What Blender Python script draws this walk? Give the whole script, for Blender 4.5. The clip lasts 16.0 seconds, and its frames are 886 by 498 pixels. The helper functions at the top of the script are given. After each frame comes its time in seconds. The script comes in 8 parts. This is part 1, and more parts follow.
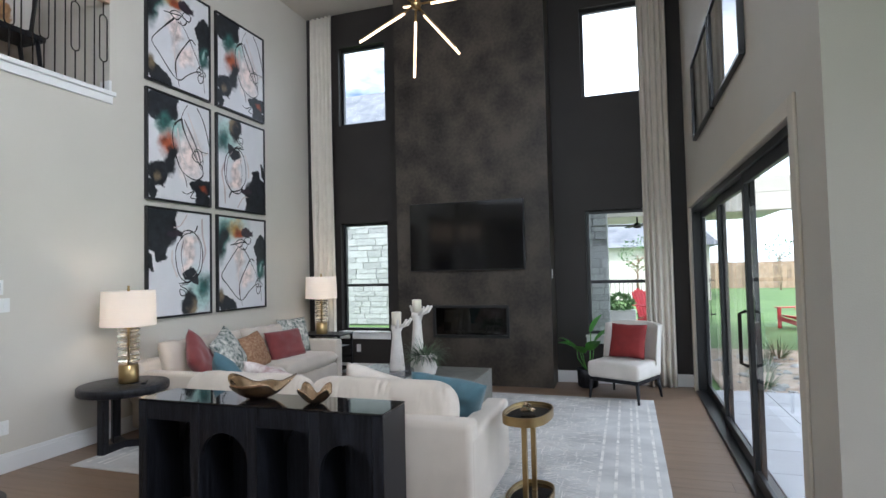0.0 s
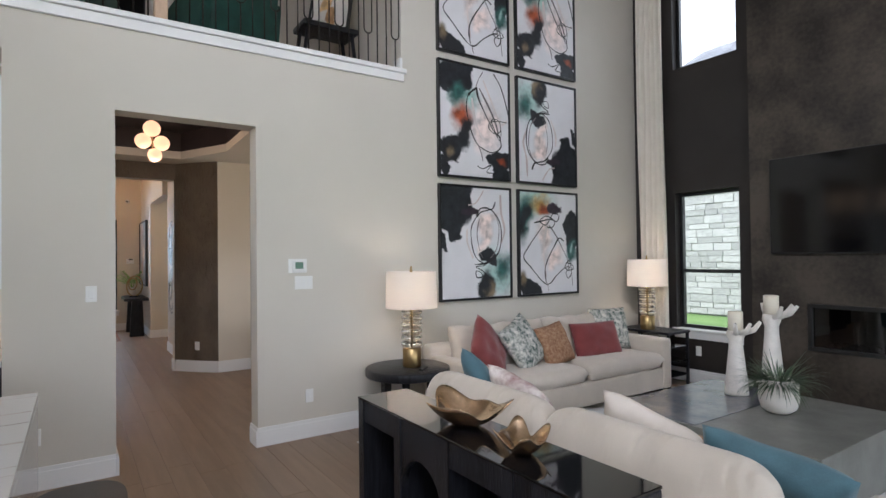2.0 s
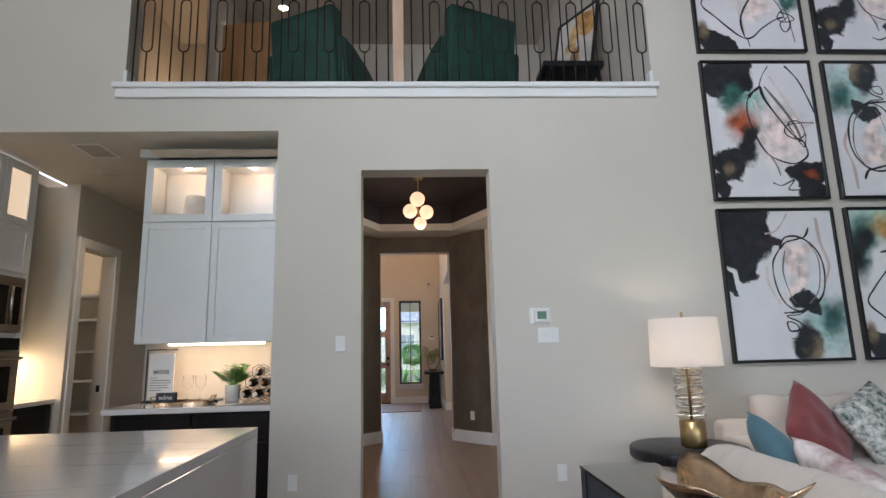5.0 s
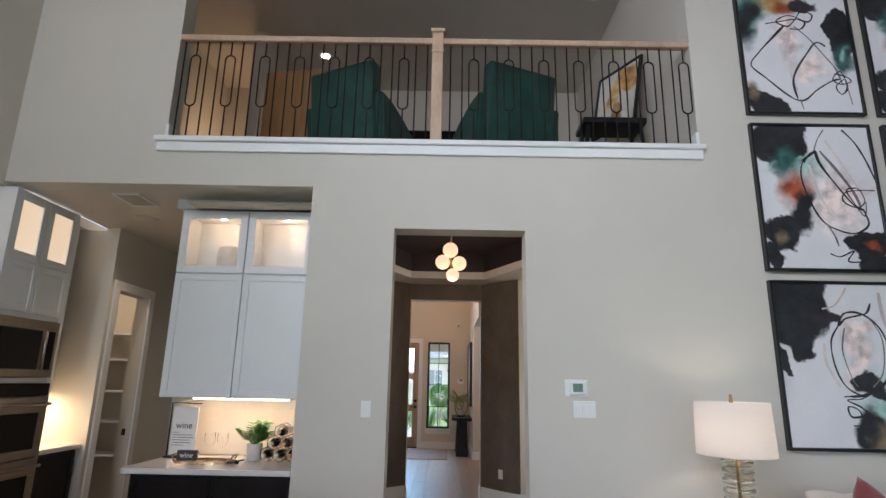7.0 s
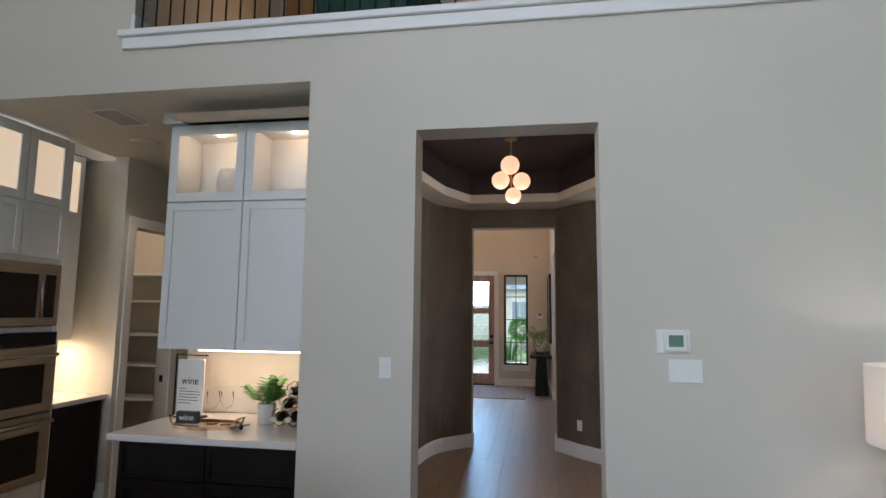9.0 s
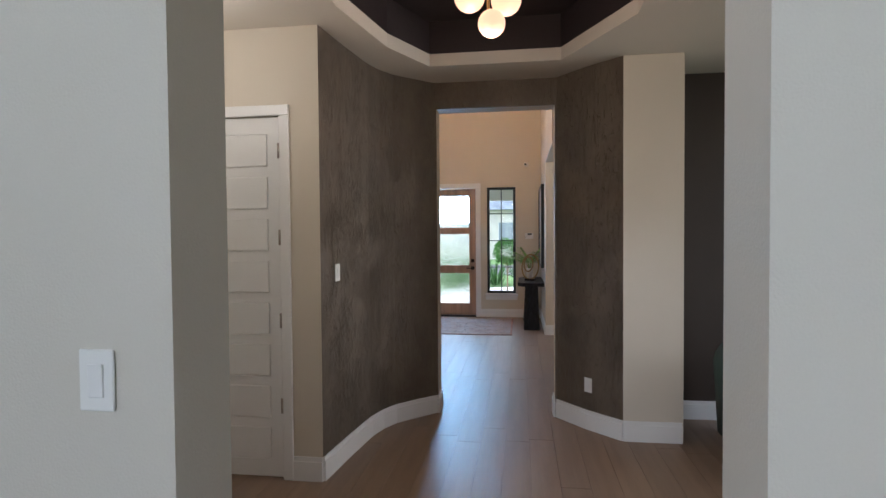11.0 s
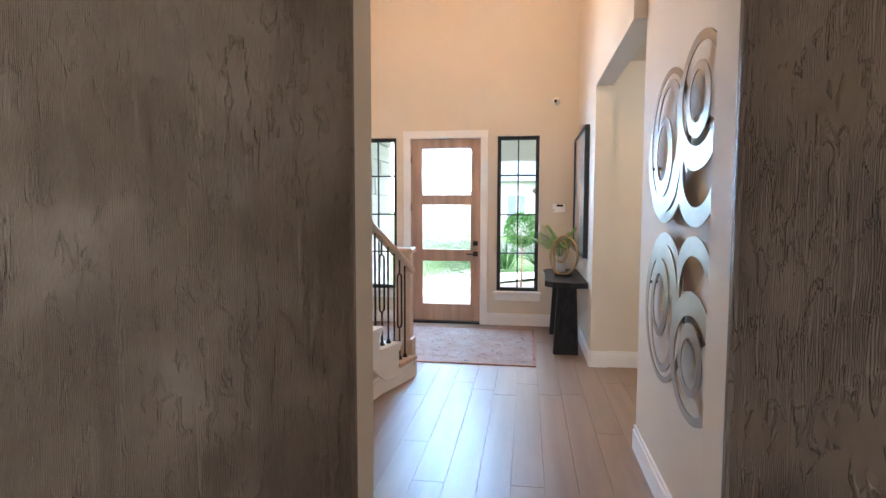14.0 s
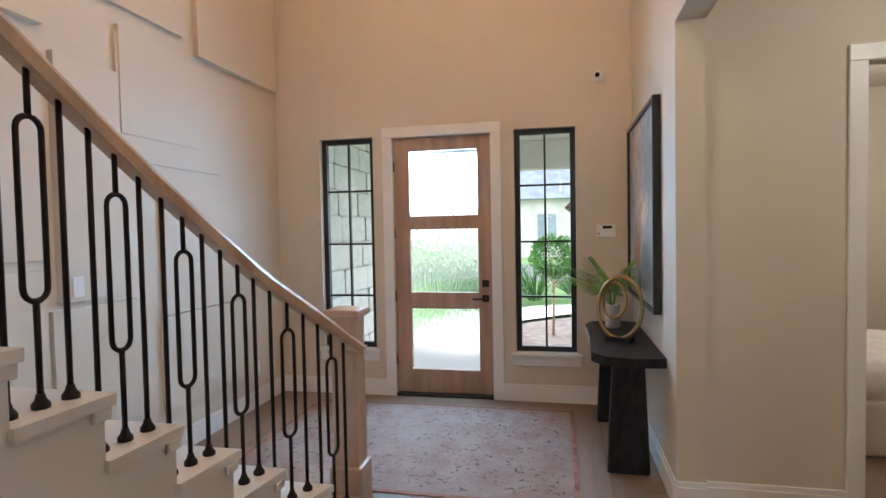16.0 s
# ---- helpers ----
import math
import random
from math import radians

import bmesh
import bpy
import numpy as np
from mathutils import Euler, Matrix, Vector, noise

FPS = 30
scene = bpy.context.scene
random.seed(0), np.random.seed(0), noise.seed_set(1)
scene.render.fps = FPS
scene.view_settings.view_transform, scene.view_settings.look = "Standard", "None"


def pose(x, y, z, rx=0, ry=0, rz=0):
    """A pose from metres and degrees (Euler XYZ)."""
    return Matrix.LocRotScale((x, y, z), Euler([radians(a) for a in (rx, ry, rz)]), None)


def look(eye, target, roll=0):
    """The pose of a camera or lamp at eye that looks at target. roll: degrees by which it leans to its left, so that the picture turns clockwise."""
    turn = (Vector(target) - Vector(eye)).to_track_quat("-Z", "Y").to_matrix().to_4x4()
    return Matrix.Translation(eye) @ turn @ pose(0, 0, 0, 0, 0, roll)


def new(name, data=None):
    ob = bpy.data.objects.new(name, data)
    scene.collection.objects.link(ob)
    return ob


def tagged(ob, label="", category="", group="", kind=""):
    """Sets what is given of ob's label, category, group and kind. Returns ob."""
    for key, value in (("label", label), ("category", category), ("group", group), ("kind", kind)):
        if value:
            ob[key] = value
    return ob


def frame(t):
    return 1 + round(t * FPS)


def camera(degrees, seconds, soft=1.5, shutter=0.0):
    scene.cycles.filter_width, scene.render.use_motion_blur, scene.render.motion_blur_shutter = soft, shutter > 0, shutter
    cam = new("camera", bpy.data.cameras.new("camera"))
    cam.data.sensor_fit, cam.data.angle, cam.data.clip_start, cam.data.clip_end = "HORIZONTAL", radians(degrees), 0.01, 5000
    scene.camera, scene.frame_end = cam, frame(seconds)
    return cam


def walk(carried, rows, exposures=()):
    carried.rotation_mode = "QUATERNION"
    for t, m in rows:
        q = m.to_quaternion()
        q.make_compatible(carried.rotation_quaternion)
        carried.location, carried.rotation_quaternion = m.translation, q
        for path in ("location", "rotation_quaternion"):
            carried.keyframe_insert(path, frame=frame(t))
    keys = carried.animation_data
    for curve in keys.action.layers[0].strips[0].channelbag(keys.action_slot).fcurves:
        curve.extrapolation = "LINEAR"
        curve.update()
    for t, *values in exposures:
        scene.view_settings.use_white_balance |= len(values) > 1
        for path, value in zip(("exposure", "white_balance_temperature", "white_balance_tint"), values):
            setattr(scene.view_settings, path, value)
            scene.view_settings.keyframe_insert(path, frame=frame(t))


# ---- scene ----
cam = camera(77.7, 16.0)
PATH = [
    (0, (0.106, 0.258, 1.596), (-0.525, 2.155, 1.673), -1.3),
    (0.5, (0.091, 0.718, 1.594), (-0.737, 2.536, 1.69), -0.8),
    (1, (0.072, 1.107, 1.62), (-1.029, 2.775, 1.706), -0.5),
    (1.5, (0.054, 1.455, 1.613), (-1.344, 2.884, 1.677), -0.5),
    (2, (-0.04, 1.724, 1.599), (-1.701, 2.837, 1.628), -0.7),
    (2.5, (-0.178, 1.943, 1.566), (-2.019, 2.724, 1.574), -1.0),
    (3, (-0.284, 2.148, 1.568), (-2.216, 2.668, 1.568), -1.1),
    (3.5, (-0.391, 2.257, 1.568), (-2.36, 2.602, 1.602), -1.1),
    (4, (-0.51, 2.325, 1.48), (-2.495, 2.535, 1.606), -1.4),
    (6.3, (-0.583, 2.42, 1.219), (-2.504, 2.518, 1.766), -0.8),
    (6.5, (-0.601, 2.398, 1.294), (-2.529, 2.464, 1.819), -0.1),
    (7, (-0.635, 2.396, 1.558), (-2.579, 2.384, 2.03), 1.1),
    (7.5, (-0.713, 2.415, 1.69), (-2.668, 2.313, 2.101), 1.7),
    (8, (-0.99, 2.432, 1.731), (-2.946, 2.211, 2.088), 1.6),
    (8.5, (-1.347, 2.536, 1.709), (-3.304, 2.245, 2.002), 1.1),
    (9, (-1.766, 2.651, 1.68), (-3.727, 2.33, 1.905), 0.6),
    (9.5, (-2.223, 2.683, 1.697), (-4.186, 2.337, 1.856), 0.7),
    (10, (-2.753, 2.716, 1.658), (-4.727, 2.394, 1.705), 0.6),
    (10.2, (-2.975, 2.712, 1.645), (-4.949, 2.391, 1.644), 0.4),
    (12.3, (-5.387, 2.469, 1.626), (-7.37, 2.223, 1.537), -1.2),
    (12.5, (-5.605, 2.466, 1.626), (-7.587, 2.217, 1.516), -1.1),
    (13, (-6.166, 2.44, 1.594), (-8.147, 2.188, 1.482), 0.0),
    (13.5, (-6.71, 2.438, 1.594), (-8.687, 2.153, 1.48), 0.4),
    (14, (-7.282, 2.382, 1.576), (-9.254, 2.082, 1.431), 0.1),
    (14.5, (-7.839, 2.367, 1.593), (-9.814, 2.078, 1.469), -0.3),
    (15, (-8.385, 2.388, 1.571), (-10.354, 2.065, 1.435), -0.6),
    (15.5, (-8.953, 2.364, 1.604), (-10.92, 2.016, 1.517), -1.0),
    (16, (-9.551, 2.381, 1.631), (-11.506, 1.969, 1.56), -1.1),
]
EXPOSURES = [(0.0, 0.52, 5850, 11), (1.0, 0.46, 5950, 12), (1.5, 0.40, 6080, 14), (2.5, 0.48, 6020, 14), (4.0, 0.42, 5880, 13), (7.0, 0.38, 5880, 13), (8.0, 0.33, 5880, 13), (9.0, 0.14, 5740, 12), (10.2, 0.15, 5680, 11), (12.4, 1.2, 5600, 12), (13.0, 1.4, 5350, 11), (13.5, 1.45, 5400, 12), (14.0, 1.4, 5700, 12), (14.5, 1.08, 6000, 13), (15.0, 0.88, 6050, 12), (16.0, 0.70, 6000, 12)]
walk(cam, [(t, look(eye, target, roll)) for t, eye, target, roll in PATH], EXPOSURES)

# ---- light ----
SUN_EL, SUN_AZ = 52.0, 200.0
world = bpy.data.worlds.new("sky")
scene.world = world
world.use_nodes = True
wn = world.node_tree.nodes
sky = wn.new("ShaderNodeTexSky")
sky.sky_type = "NISHITA"
sky.sun_disc = False
sky.sun_elevation, sky.sun_rotation = radians(SUN_EL), radians(SUN_AZ)
sky.air_density, sky.dust_density = 1.0, 2.5
wn["Background"].inputs[1].default_value = 0.15
wl = world.node_tree.links
wco, wmap, cloud, cramp, cmix = wn.new("ShaderNodeTexCoord"), wn.new("ShaderNodeMapping"), wn.new("ShaderNodeTexNoise"), wn.new("ShaderNodeValToRGB"), wn.new("ShaderNodeMixRGB")
wmap.inputs["Scale"].default_value = (1.6, 1.6, 4.0)
cloud.inputs["Scale"].default_value, cloud.inputs["Detail"].default_value = 2.2, 8
cramp.color_ramp.elements[0].position, cramp.color_ramp.elements[1].position = 0.36, 0.58
cmix.inputs[2].default_value = (19.0, 19.8, 20.8, 1)
wl.new(wco.outputs["Generated"], wmap.inputs[0])
wl.new(wmap.outputs[0], cloud.inputs[0])
wl.new(cloud.outputs[0], cramp.inputs[0])
wl.new(cramp.outputs[0], cmix.inputs[0])
wl.new(sky.outputs[0], cmix.inputs[1])
wl.new(cmix.outputs[0], wn["Background"].inputs[0])
sun_data = bpy.data.lights.new("sun", "SUN")
sun_data.energy, sun_data.angle, sun_data.color = 3.0, radians(3), (1.0, 0.95, 0.88)
sun = new("sun", sun_data)
az, el = radians(SUN_AZ), radians(SUN_EL)
sun.matrix_world = look((0, 0, 20), (-math.sin(az) * math.cos(el) * 10, -math.cos(az) * math.cos(el) * 10, 20 - math.sin(el) * 10))


def area(name, eye, target, w, h, watts, colour, spread=180):
    d = bpy.data.lights.new(name, "AREA")
    d.shape, d.size, d.size_y, d.energy, d.color = "RECTANGLE", w, h, watts, colour
    d.spread = radians(spread)
    o = new(name, d)
    o.matrix_world = look(eye, target)
    return o


def bulb(name, at, watts, colour, radius=0.03):
    d = bpy.data.lights.new(name, "POINT")
    d.energy, d.color, d.shadow_soft_size = watts, colour, radius
    o = new(name, d)
    o.location = at
    return o


def spot(name, at, target, watts, colour, degrees=110):
    d = bpy.data.lights.new(name, "SPOT")
    d.energy, d.color, d.spot_size, d.spot_blend, d.shadow_soft_size = watts, colour, radians(degrees), 0.7, 0.04
    o = new(name, d)
    o.matrix_world = look(at, target)
    return o


COOL = (0.86, 0.94, 1.0)
# daylight of the breakfast nook's and the kitchen's windows
area("nook_daylight", (4.05, 0.8, 1.6), (0, 0.8, 1.6), 2.9, 1.8, 18, (0.88, 0.95, 1.0), 130)
area("kitchen_daylight", (-1.0, -5.05, 1.7), (-1.0, 0, 1.7), 3.4, 1.5, 14, COOL)
# added fill lamp in an unseen high opening of the south wall
area("high_fill", (-2.0, -1.28, 4.5), (-2.0, 4, 4.5), 4.2, 1.6, 15, COOL, 110)
# added fill lamps high at the east wall, aimed at west and south walls
area("east_fill", (0.86, 1.2, 4.6), (-4.84, 7.0, 2.4), 2.4, 1.1, 72, (0.95, 0.97, 1.0), 105)
area("east_fill", (0.86, -0.2, 4.6), (-4.6, -1.2, 4.3), 1.2, 1.0, 16, (0.95, 0.97, 1.0), 100)
# daylight behind the rain glass of the front door
area("door_daylight", (-15.12, 1.29, 2.12), (-10.0, 1.29, -0.4), 0.8, 0.6, 54, (0.40, 0.70, 1.0))
# added fill at an unseen study opening, brightens the curved wallpaper
area("study_fill", (-7.95, 6.16, 1.6), (-7.95, 0, 1.3), 1.3, 1.7, 10.5, (1.0, 0.95, 0.86), 70)

# ---- materials ----


def mat(name, colour, rough=0.5, metal=0.0, vary=0.08, scale=3.0, fine=60.0, bump=0.02, stretch=(1, 1, 1), second=None, spread=0.0, coat=0.0, sheen=0.0, by_object=0.0):
    m = bpy.data.materials.new(name)
    m.use_nodes = True
    nt = m.node_tree
    n, l = nt.nodes, nt.links
    b = n["Principled BSDF"]
    b.inputs["Roughness"].default_value = rough
    b.inputs["Metallic"].default_value = metal
    b.inputs["Coat Weight"].default_value = coat
    b.inputs["Sheen Weight"].default_value = sheen
    co = n.new("ShaderNodeTexCoord")
    mp = n.new("ShaderNodeMapping")
    mp.inputs["Scale"].default_value = stretch
    l.new(co.outputs["Object"], mp.inputs[0])
    big = n.new("ShaderNodeTexNoise")
    big.inputs["Scale"].default_value, big.inputs["Detail"].default_value = scale, 5
    small = n.new("ShaderNodeTexNoise")
    small.inputs["Scale"].default_value, small.inputs["Detail"].default_value = fine, 3
    l.new(mp.outputs[0], big.inputs[0])
    l.new(mp.outputs[0], small.inputs[0])
    if by_object:
        info = n.new("ShaderNodeObjectInfo")
        shift = n.new("ShaderNodeVectorMath")
        shift.operation = "MULTIPLY_ADD"
        l.new(info.outputs["Random"], shift.inputs[0])
        shift.inputs[1].default_value = (37, 53, 11)
        l.new(co.outputs["Object"], shift.inputs[2])
        l.new(shift.outputs[0], mp.inputs[0])
    ramp = n.new("ShaderNodeValToRGB")
    c2 = second or [min(1, c * (1 + 2 * vary)) for c in colour]
    c1 = colour if second else [c * (1 - 2 * vary) for c in colour]
    ramp.color_ramp.elements[0].color, ramp.color_ramp.elements[1].color = (*c1, 1), (*c2, 1)
    ramp.color_ramp.elements[0].position, ramp.color_ramp.elements[1].position = 0.32, 0.68
    mixv = n.new("ShaderNodeMath")
    mixv.operation = "MULTIPLY_ADD"
    mixv.inputs[1].default_value, mixv.inputs[2].default_value = 0.35, -0.17
    l.new(small.outputs[0], mixv.inputs[0])
    add = n.new("ShaderNodeMath")
    l.new(big.outputs[0], add.inputs[0])
    l.new(mixv.outputs[0], add.inputs[1])
    out = add.outputs[0]
    if by_object:
        more = n.new("ShaderNodeMath")
        more.operation = "MULTIPLY_ADD"
        l.new(info.outputs["Random"], more.inputs[0])
        more.inputs[1].default_value = by_object
        l.new(out, more.inputs[2])
        less = n.new("ShaderNodeMath")
        less.operation = "SUBTRACT"
        l.new(more.outputs[0], less.inputs[0])
        less.inputs[1].default_value = by_object / 2
        out = less.outputs[0]
    l.new(out, ramp.inputs[0])
    l.new(ramp.outputs[0], b.inputs["Base Color"])
    if bump:
        bp = n.new("ShaderNodeBump")
        bp.inputs["Strength"].default_value, bp.inputs["Distance"].default_value = 0.6, bump
        l.new(small.outputs[0], bp.inputs["Height"])
        l.new(bp.outputs[0], b.inputs["Normal"])
    if spread:
        mr = n.new("ShaderNodeMapRange")
        mr.inputs["To Min"].default_value, mr.inputs["To Max"].default_value = rough - spread, rough + spread
        l.new(big.outputs[0], mr.inputs[0])
        l.new(mr.outputs[0], b.inputs["Roughness"])
    return m


def glow(name, colour, strength):
    m = bpy.data.materials.new(name)
    m.use_nodes = True
    b = m.node_tree.nodes["Principled BSDF"]
    b.inputs["Base Color"].default_value = (0.8, 0.8, 0.8, 1)
    b.inputs["Emission Color"].default_value = (*colour, 1)
    b.inputs["Emission Strength"].default_value = strength
    return m


def pane_mat(name, tint=(0.95, 0.97, 0.97), gloss=0.02, ior=1.45):
    m = bpy.data.materials.new(name)
    m.use_nodes = True
    nt = m.node_tree
    n, l = nt.nodes, nt.links
    n.remove(n["Principled BSDF"])
    t, g, mx, fr = n.new("ShaderNodeBsdfTransparent"), n.new("ShaderNodeBsdfGlossy"), n.new("ShaderNodeMixShader"), n.new("ShaderNodeFresnel")
    t.inputs[0].default_value = (*tint, 1)
    g.inputs["Roughness"].default_value = gloss
    fr.inputs[0].default_value = ior
    l.new(fr.outputs[0], mx.inputs[0])
    l.new(t.outputs[0], mx.inputs[1])
    l.new(g.outputs[0], mx.inputs[2])
    l.new(mx.outputs[0], n["Material Output"].inputs[0])
    return m


def clear_mat(name, colour, rough, ior=1.45):
    m = bpy.data.materials.new(name)
    m.use_nodes = True
    b = m.node_tree.nodes["Principled BSDF"]
    b.inputs["Base Color"].default_value = (*colour, 1)
    b.inputs["Transmission Weight"].default_value = 1.0
    b.inputs["Roughness"].default_value = rough
    b.inputs["IOR"].default_value = ior
    return m


BEIGE = mat("warm greige wall paint", (0.60, 0.565, 0.50), 0.7, vary=0.012, scale=1.2, fine=180, bump=0.0015)
CREAM = mat("cream wall paint", (0.64, 0.58, 0.485), 0.7, vary=0.012, scale=1.2, fine=180, bump=0.0015)
CEIL = mat("ceiling paint", (0.60, 0.55, 0.48), 0.8, vary=0.012, scale=1.0, fine=150, bump=0.001)
TRIM = mat("white semi gloss trim paint", (0.78, 0.78, 0.77), 0.35, vary=0.01, scale=2, fine=80, bump=0.0005)
DARKWALL = mat("black brown wall paint", (0.030, 0.026, 0.024), 0.55, vary=0.05, scale=2, fine=160, bump=0.001)
SLAB = mat("dark grey mottled fireplace plaster", (0.020, 0.017, 0.015), 0.45, vary=0.2, scale=2.2, fine=24, bump=0.004, second=(0.078, 0.064, 0.051), spread=0.1)
for m_ in (DARKWALL, SLAB):
    m_.node_tree.nodes["Principled BSDF"].inputs["Specular IOR Level"].default_value = 0.3
OAK = mat("pale brown oak planks", (0.19, 0.122, 0.079), 0.43, vary=0.1, scale=3.2, fine=34, bump=0.0004, stretch=(0.35, 4, 1), second=(0.25, 0.165, 0.108), spread=0.015, by_object=0.10)
OAK.node_tree.nodes["Principled BSDF"].inputs["Specular IOR Level"].default_value = 0.85
CABINET = mat("white cabinet paint", (0.74, 0.76, 0.77), 0.35, vary=0.01, scale=2, fine=60, bump=0.0004)
BLACKCAB = mat("black brown stained cabinet", (0.008, 0.006, 0.006), 0.4, vary=0.2, scale=4, fine=60, bump=0.001, stretch=(1, 1, 0.2))
BLACKCAB.node_tree.nodes["Principled BSDF"].inputs["Specular IOR Level"].default_value = 0.25
BLACKFRAME = mat("black window frame", (0.010, 0.011, 0.012), 0.35, vary=0.1, bump=0.0005)
IRON = mat("dark bronze iron", (0.022, 0.016, 0.013), 0.45, metal=0.6, vary=0.1, fine=90, bump=0.0006)
RAILWOOD = mat("light natural oak rail", (0.50, 0.35, 0.24), 0.4, vary=0.08, scale=5, fine=40, bump=0.0008, stretch=(1, 1, 0.3))
DOORWOOD = mat("natural pinkish wood door", (0.40, 0.26, 0.185), 0.45, vary=0.1, scale=3, fine=40, bump=0.001, stretch=(4, 4, 0.4))
PANE = pane_mat("window glass", ior=1.25)
PICGLASS = pane_mat("picture glass", ior=1.9)
RAIN = clear_mat("rain patterned door glass", (0.95, 0.97, 0.98), 0.20, 1.14)
rn, rl = RAIN.node_tree.nodes, RAIN.node_tree.links
rco, rmp, rnz, rbp = rn.new("ShaderNodeTexCoord"), rn.new("ShaderNodeMapping"), rn.new("ShaderNodeTexNoise"), rn.new("ShaderNodeBump")
rmp.inputs["Scale"].default_value = (1, 1, 0.25)
rnz.inputs["Scale"].default_value, rnz.inputs["Detail"].default_value = 55, 3
rbp.inputs["Strength"].default_value, rbp.inputs["Distance"].default_value = 1.0, 0.02
rl.new(rco.outputs["Object"], rmp.inputs[0])
rl.new(rmp.outputs[0], rnz.inputs[0])
rl.new(rnz.outputs[0], rbp.inputs["Height"])
rl.new(rbp.outputs[0], rn["Principled BSDF"].inputs["Normal"])


def cork():
    """Wallpaper of pressed bark: soft brown ground with dark gouges and pale lips."""
    m = mat("brown black textured bark wallpaper", (0.112, 0.086, 0.063), 0.5, vary=0.15, scale=5, fine=34, bump=0.004, stretch=(1, 1, 0.6), second=(0.160, 0.126, 0.092), spread=0.1)
    n, l = m.node_tree.nodes, m.node_tree.links
    b = n["Principled BSDF"]
    co, mp, nz, rp = n.new("ShaderNodeTexCoord"), n.new("ShaderNodeMapping"), n.new("ShaderNodeTexNoise"), n.new("ShaderNodeValToRGB")
    mp.inputs["Scale"].default_value = (1, 1, 0.36)
    nz.inputs["Scale"].default_value, nz.inputs["Detail"].default_value, nz.inputs["Distortion"].default_value = 30, 3, 0.8
    rp.color_ramp.elements[0].position, rp.color_ramp.elements[1].position = 0.56, 0.66
    l.new(co.outputs["Object"], mp.inputs[0])
    l.new(mp.outputs[0], nz.inputs[0])
    l.new(nz.outputs[0], rp.inputs[0])
    bp = n.new("ShaderNodeBump")
    bp.inputs["Strength"].default_value, bp.inputs["Distance"].default_value = 0.8, 0.010
    old = b.inputs["Normal"].links[0].from_node
    l.new(rp.outputs[0], bp.inputs["Height"])
    l.new(old.outputs[0], bp.inputs["Normal"])
    # fine upright ridges in patches
    m2, wv, mk, mr, ml, b2 = n.new("ShaderNodeMapping"), n.new("ShaderNodeTexWave"), n.new("ShaderNodeTexNoise"), n.new("ShaderNodeValToRGB"), n.new("ShaderNodeMath"), n.new("ShaderNodeBump")
    m2.inputs["Scale"].default_value = (1, 1, 0.13)
    wv.inputs["Scale"].default_value, wv.inputs["Distortion"].default_value, wv.inputs["Detail"].default_value, wv.inputs["Detail Scale"].default_value = 76, 15, 3, 0.4
    mk.inputs["Scale"].default_value, mk.inputs["Detail"].default_value = 3.6, 5
    mr.color_ramp.elements[0].position, mr.color_ramp.elements[1].position = 0.34, 0.60
    ml.operation = "MULTIPLY"
    b2.inputs["Strength"].default_value, b2.inputs["Distance"].default_value = 0.9, 0.0034
    l.new(co.outputs["Object"], m2.inputs[0])
    l.new(m2.outputs[0], wv.inputs[0])
    l.new(co.outputs["Object"], mk.inputs[0])
    l.new(mk.outputs[0], mr.inputs[0])
    l.new(wv.outputs["Fac"], ml.inputs[0])
    l.new(mr.outputs[0], ml.inputs[1])
    l.new(ml.outputs[0], b2.inputs["Height"])
    l.new(bp.outputs[0], b2.inputs["Normal"])
    l.new(b2.outputs[0], b.inputs["Normal"])
    return m


WALLPAPER = cork()
STUDYP = mat("dark brown study paint", (0.040, 0.028, 0.021), 0.6, vary=0.05, scale=2, fine=160, bump=0.001)
TRAY = mat("dark aubergine ceiling paint", (0.030, 0.022, 0.024), 0.5, vary=0.05, bump=0.001)
SOFA = mat("oatmeal linen upholstery", (0.60, 0.53, 0.45), 0.85, vary=0.03, scale=4, fine=260, bump=0.002, sheen=0.3)
BLACKWOOD = mat("black cerused oak", (0.004, 0.004, 0.005), 0.33, vary=0.2, scale=14, fine=70, bump=0.005, stretch=(3, 3, 0.25), second=(0.020, 0.021, 0.027), spread=0.1)
BLACKWOOD.node_tree.nodes["Principled BSDF"].inputs["Specular IOR Level"].default_value = 0.32
BLACKTOP = mat("polished black glass top", (0.006, 0.006, 0.007), 0.06, vary=0.1, bump=0, coat=0.6)
GOLD = mat("antique gold leaf", (0.66, 0.48, 0.32), 0.22, metal=1.0, vary=0.15, scale=14, fine=70, bump=0.003, spread=0.08)
BRASS = mat("brushed aged brass", (0.40, 0.28, 0.13), 0.32, metal=1.0, vary=0.06, scale=10, fine=120, bump=0.0005)
SMOKE = clear_mat("champagne tinted glass", (0.93, 0.85, 0.72), 0.03)
MARBLE = mat("white quartz with soft veins", (0.70, 0.69, 0.68), 0.12, vary=0.01, scale=0.8, bump=0, coat=0.3)
STEEL = mat("brushed steel", (0.40, 0.36, 0.32), 0.3, metal=1.0, vary=0.05, scale=6, fine=120, bump=0.0005, stretch=(0.2, 1, 8))
BLACKGLASS = mat("black appliance glass", (0.006, 0.006, 0.007), 0.05, vary=0.1, bump=0)
BLACKGLASS.node_tree.nodes["Principled BSDF"].inputs["Specular IOR Level"].default_value = 0.3
PLASTIC = mat("white plastic", (0.78, 0.78, 0.76), 0.35, vary=0.01, bump=0)
PLASTER = mat("matt white plaster", (0.74, 0.70, 0.65), 0.7, vary=0.04, scale=12, fine=90, bump=0.002)
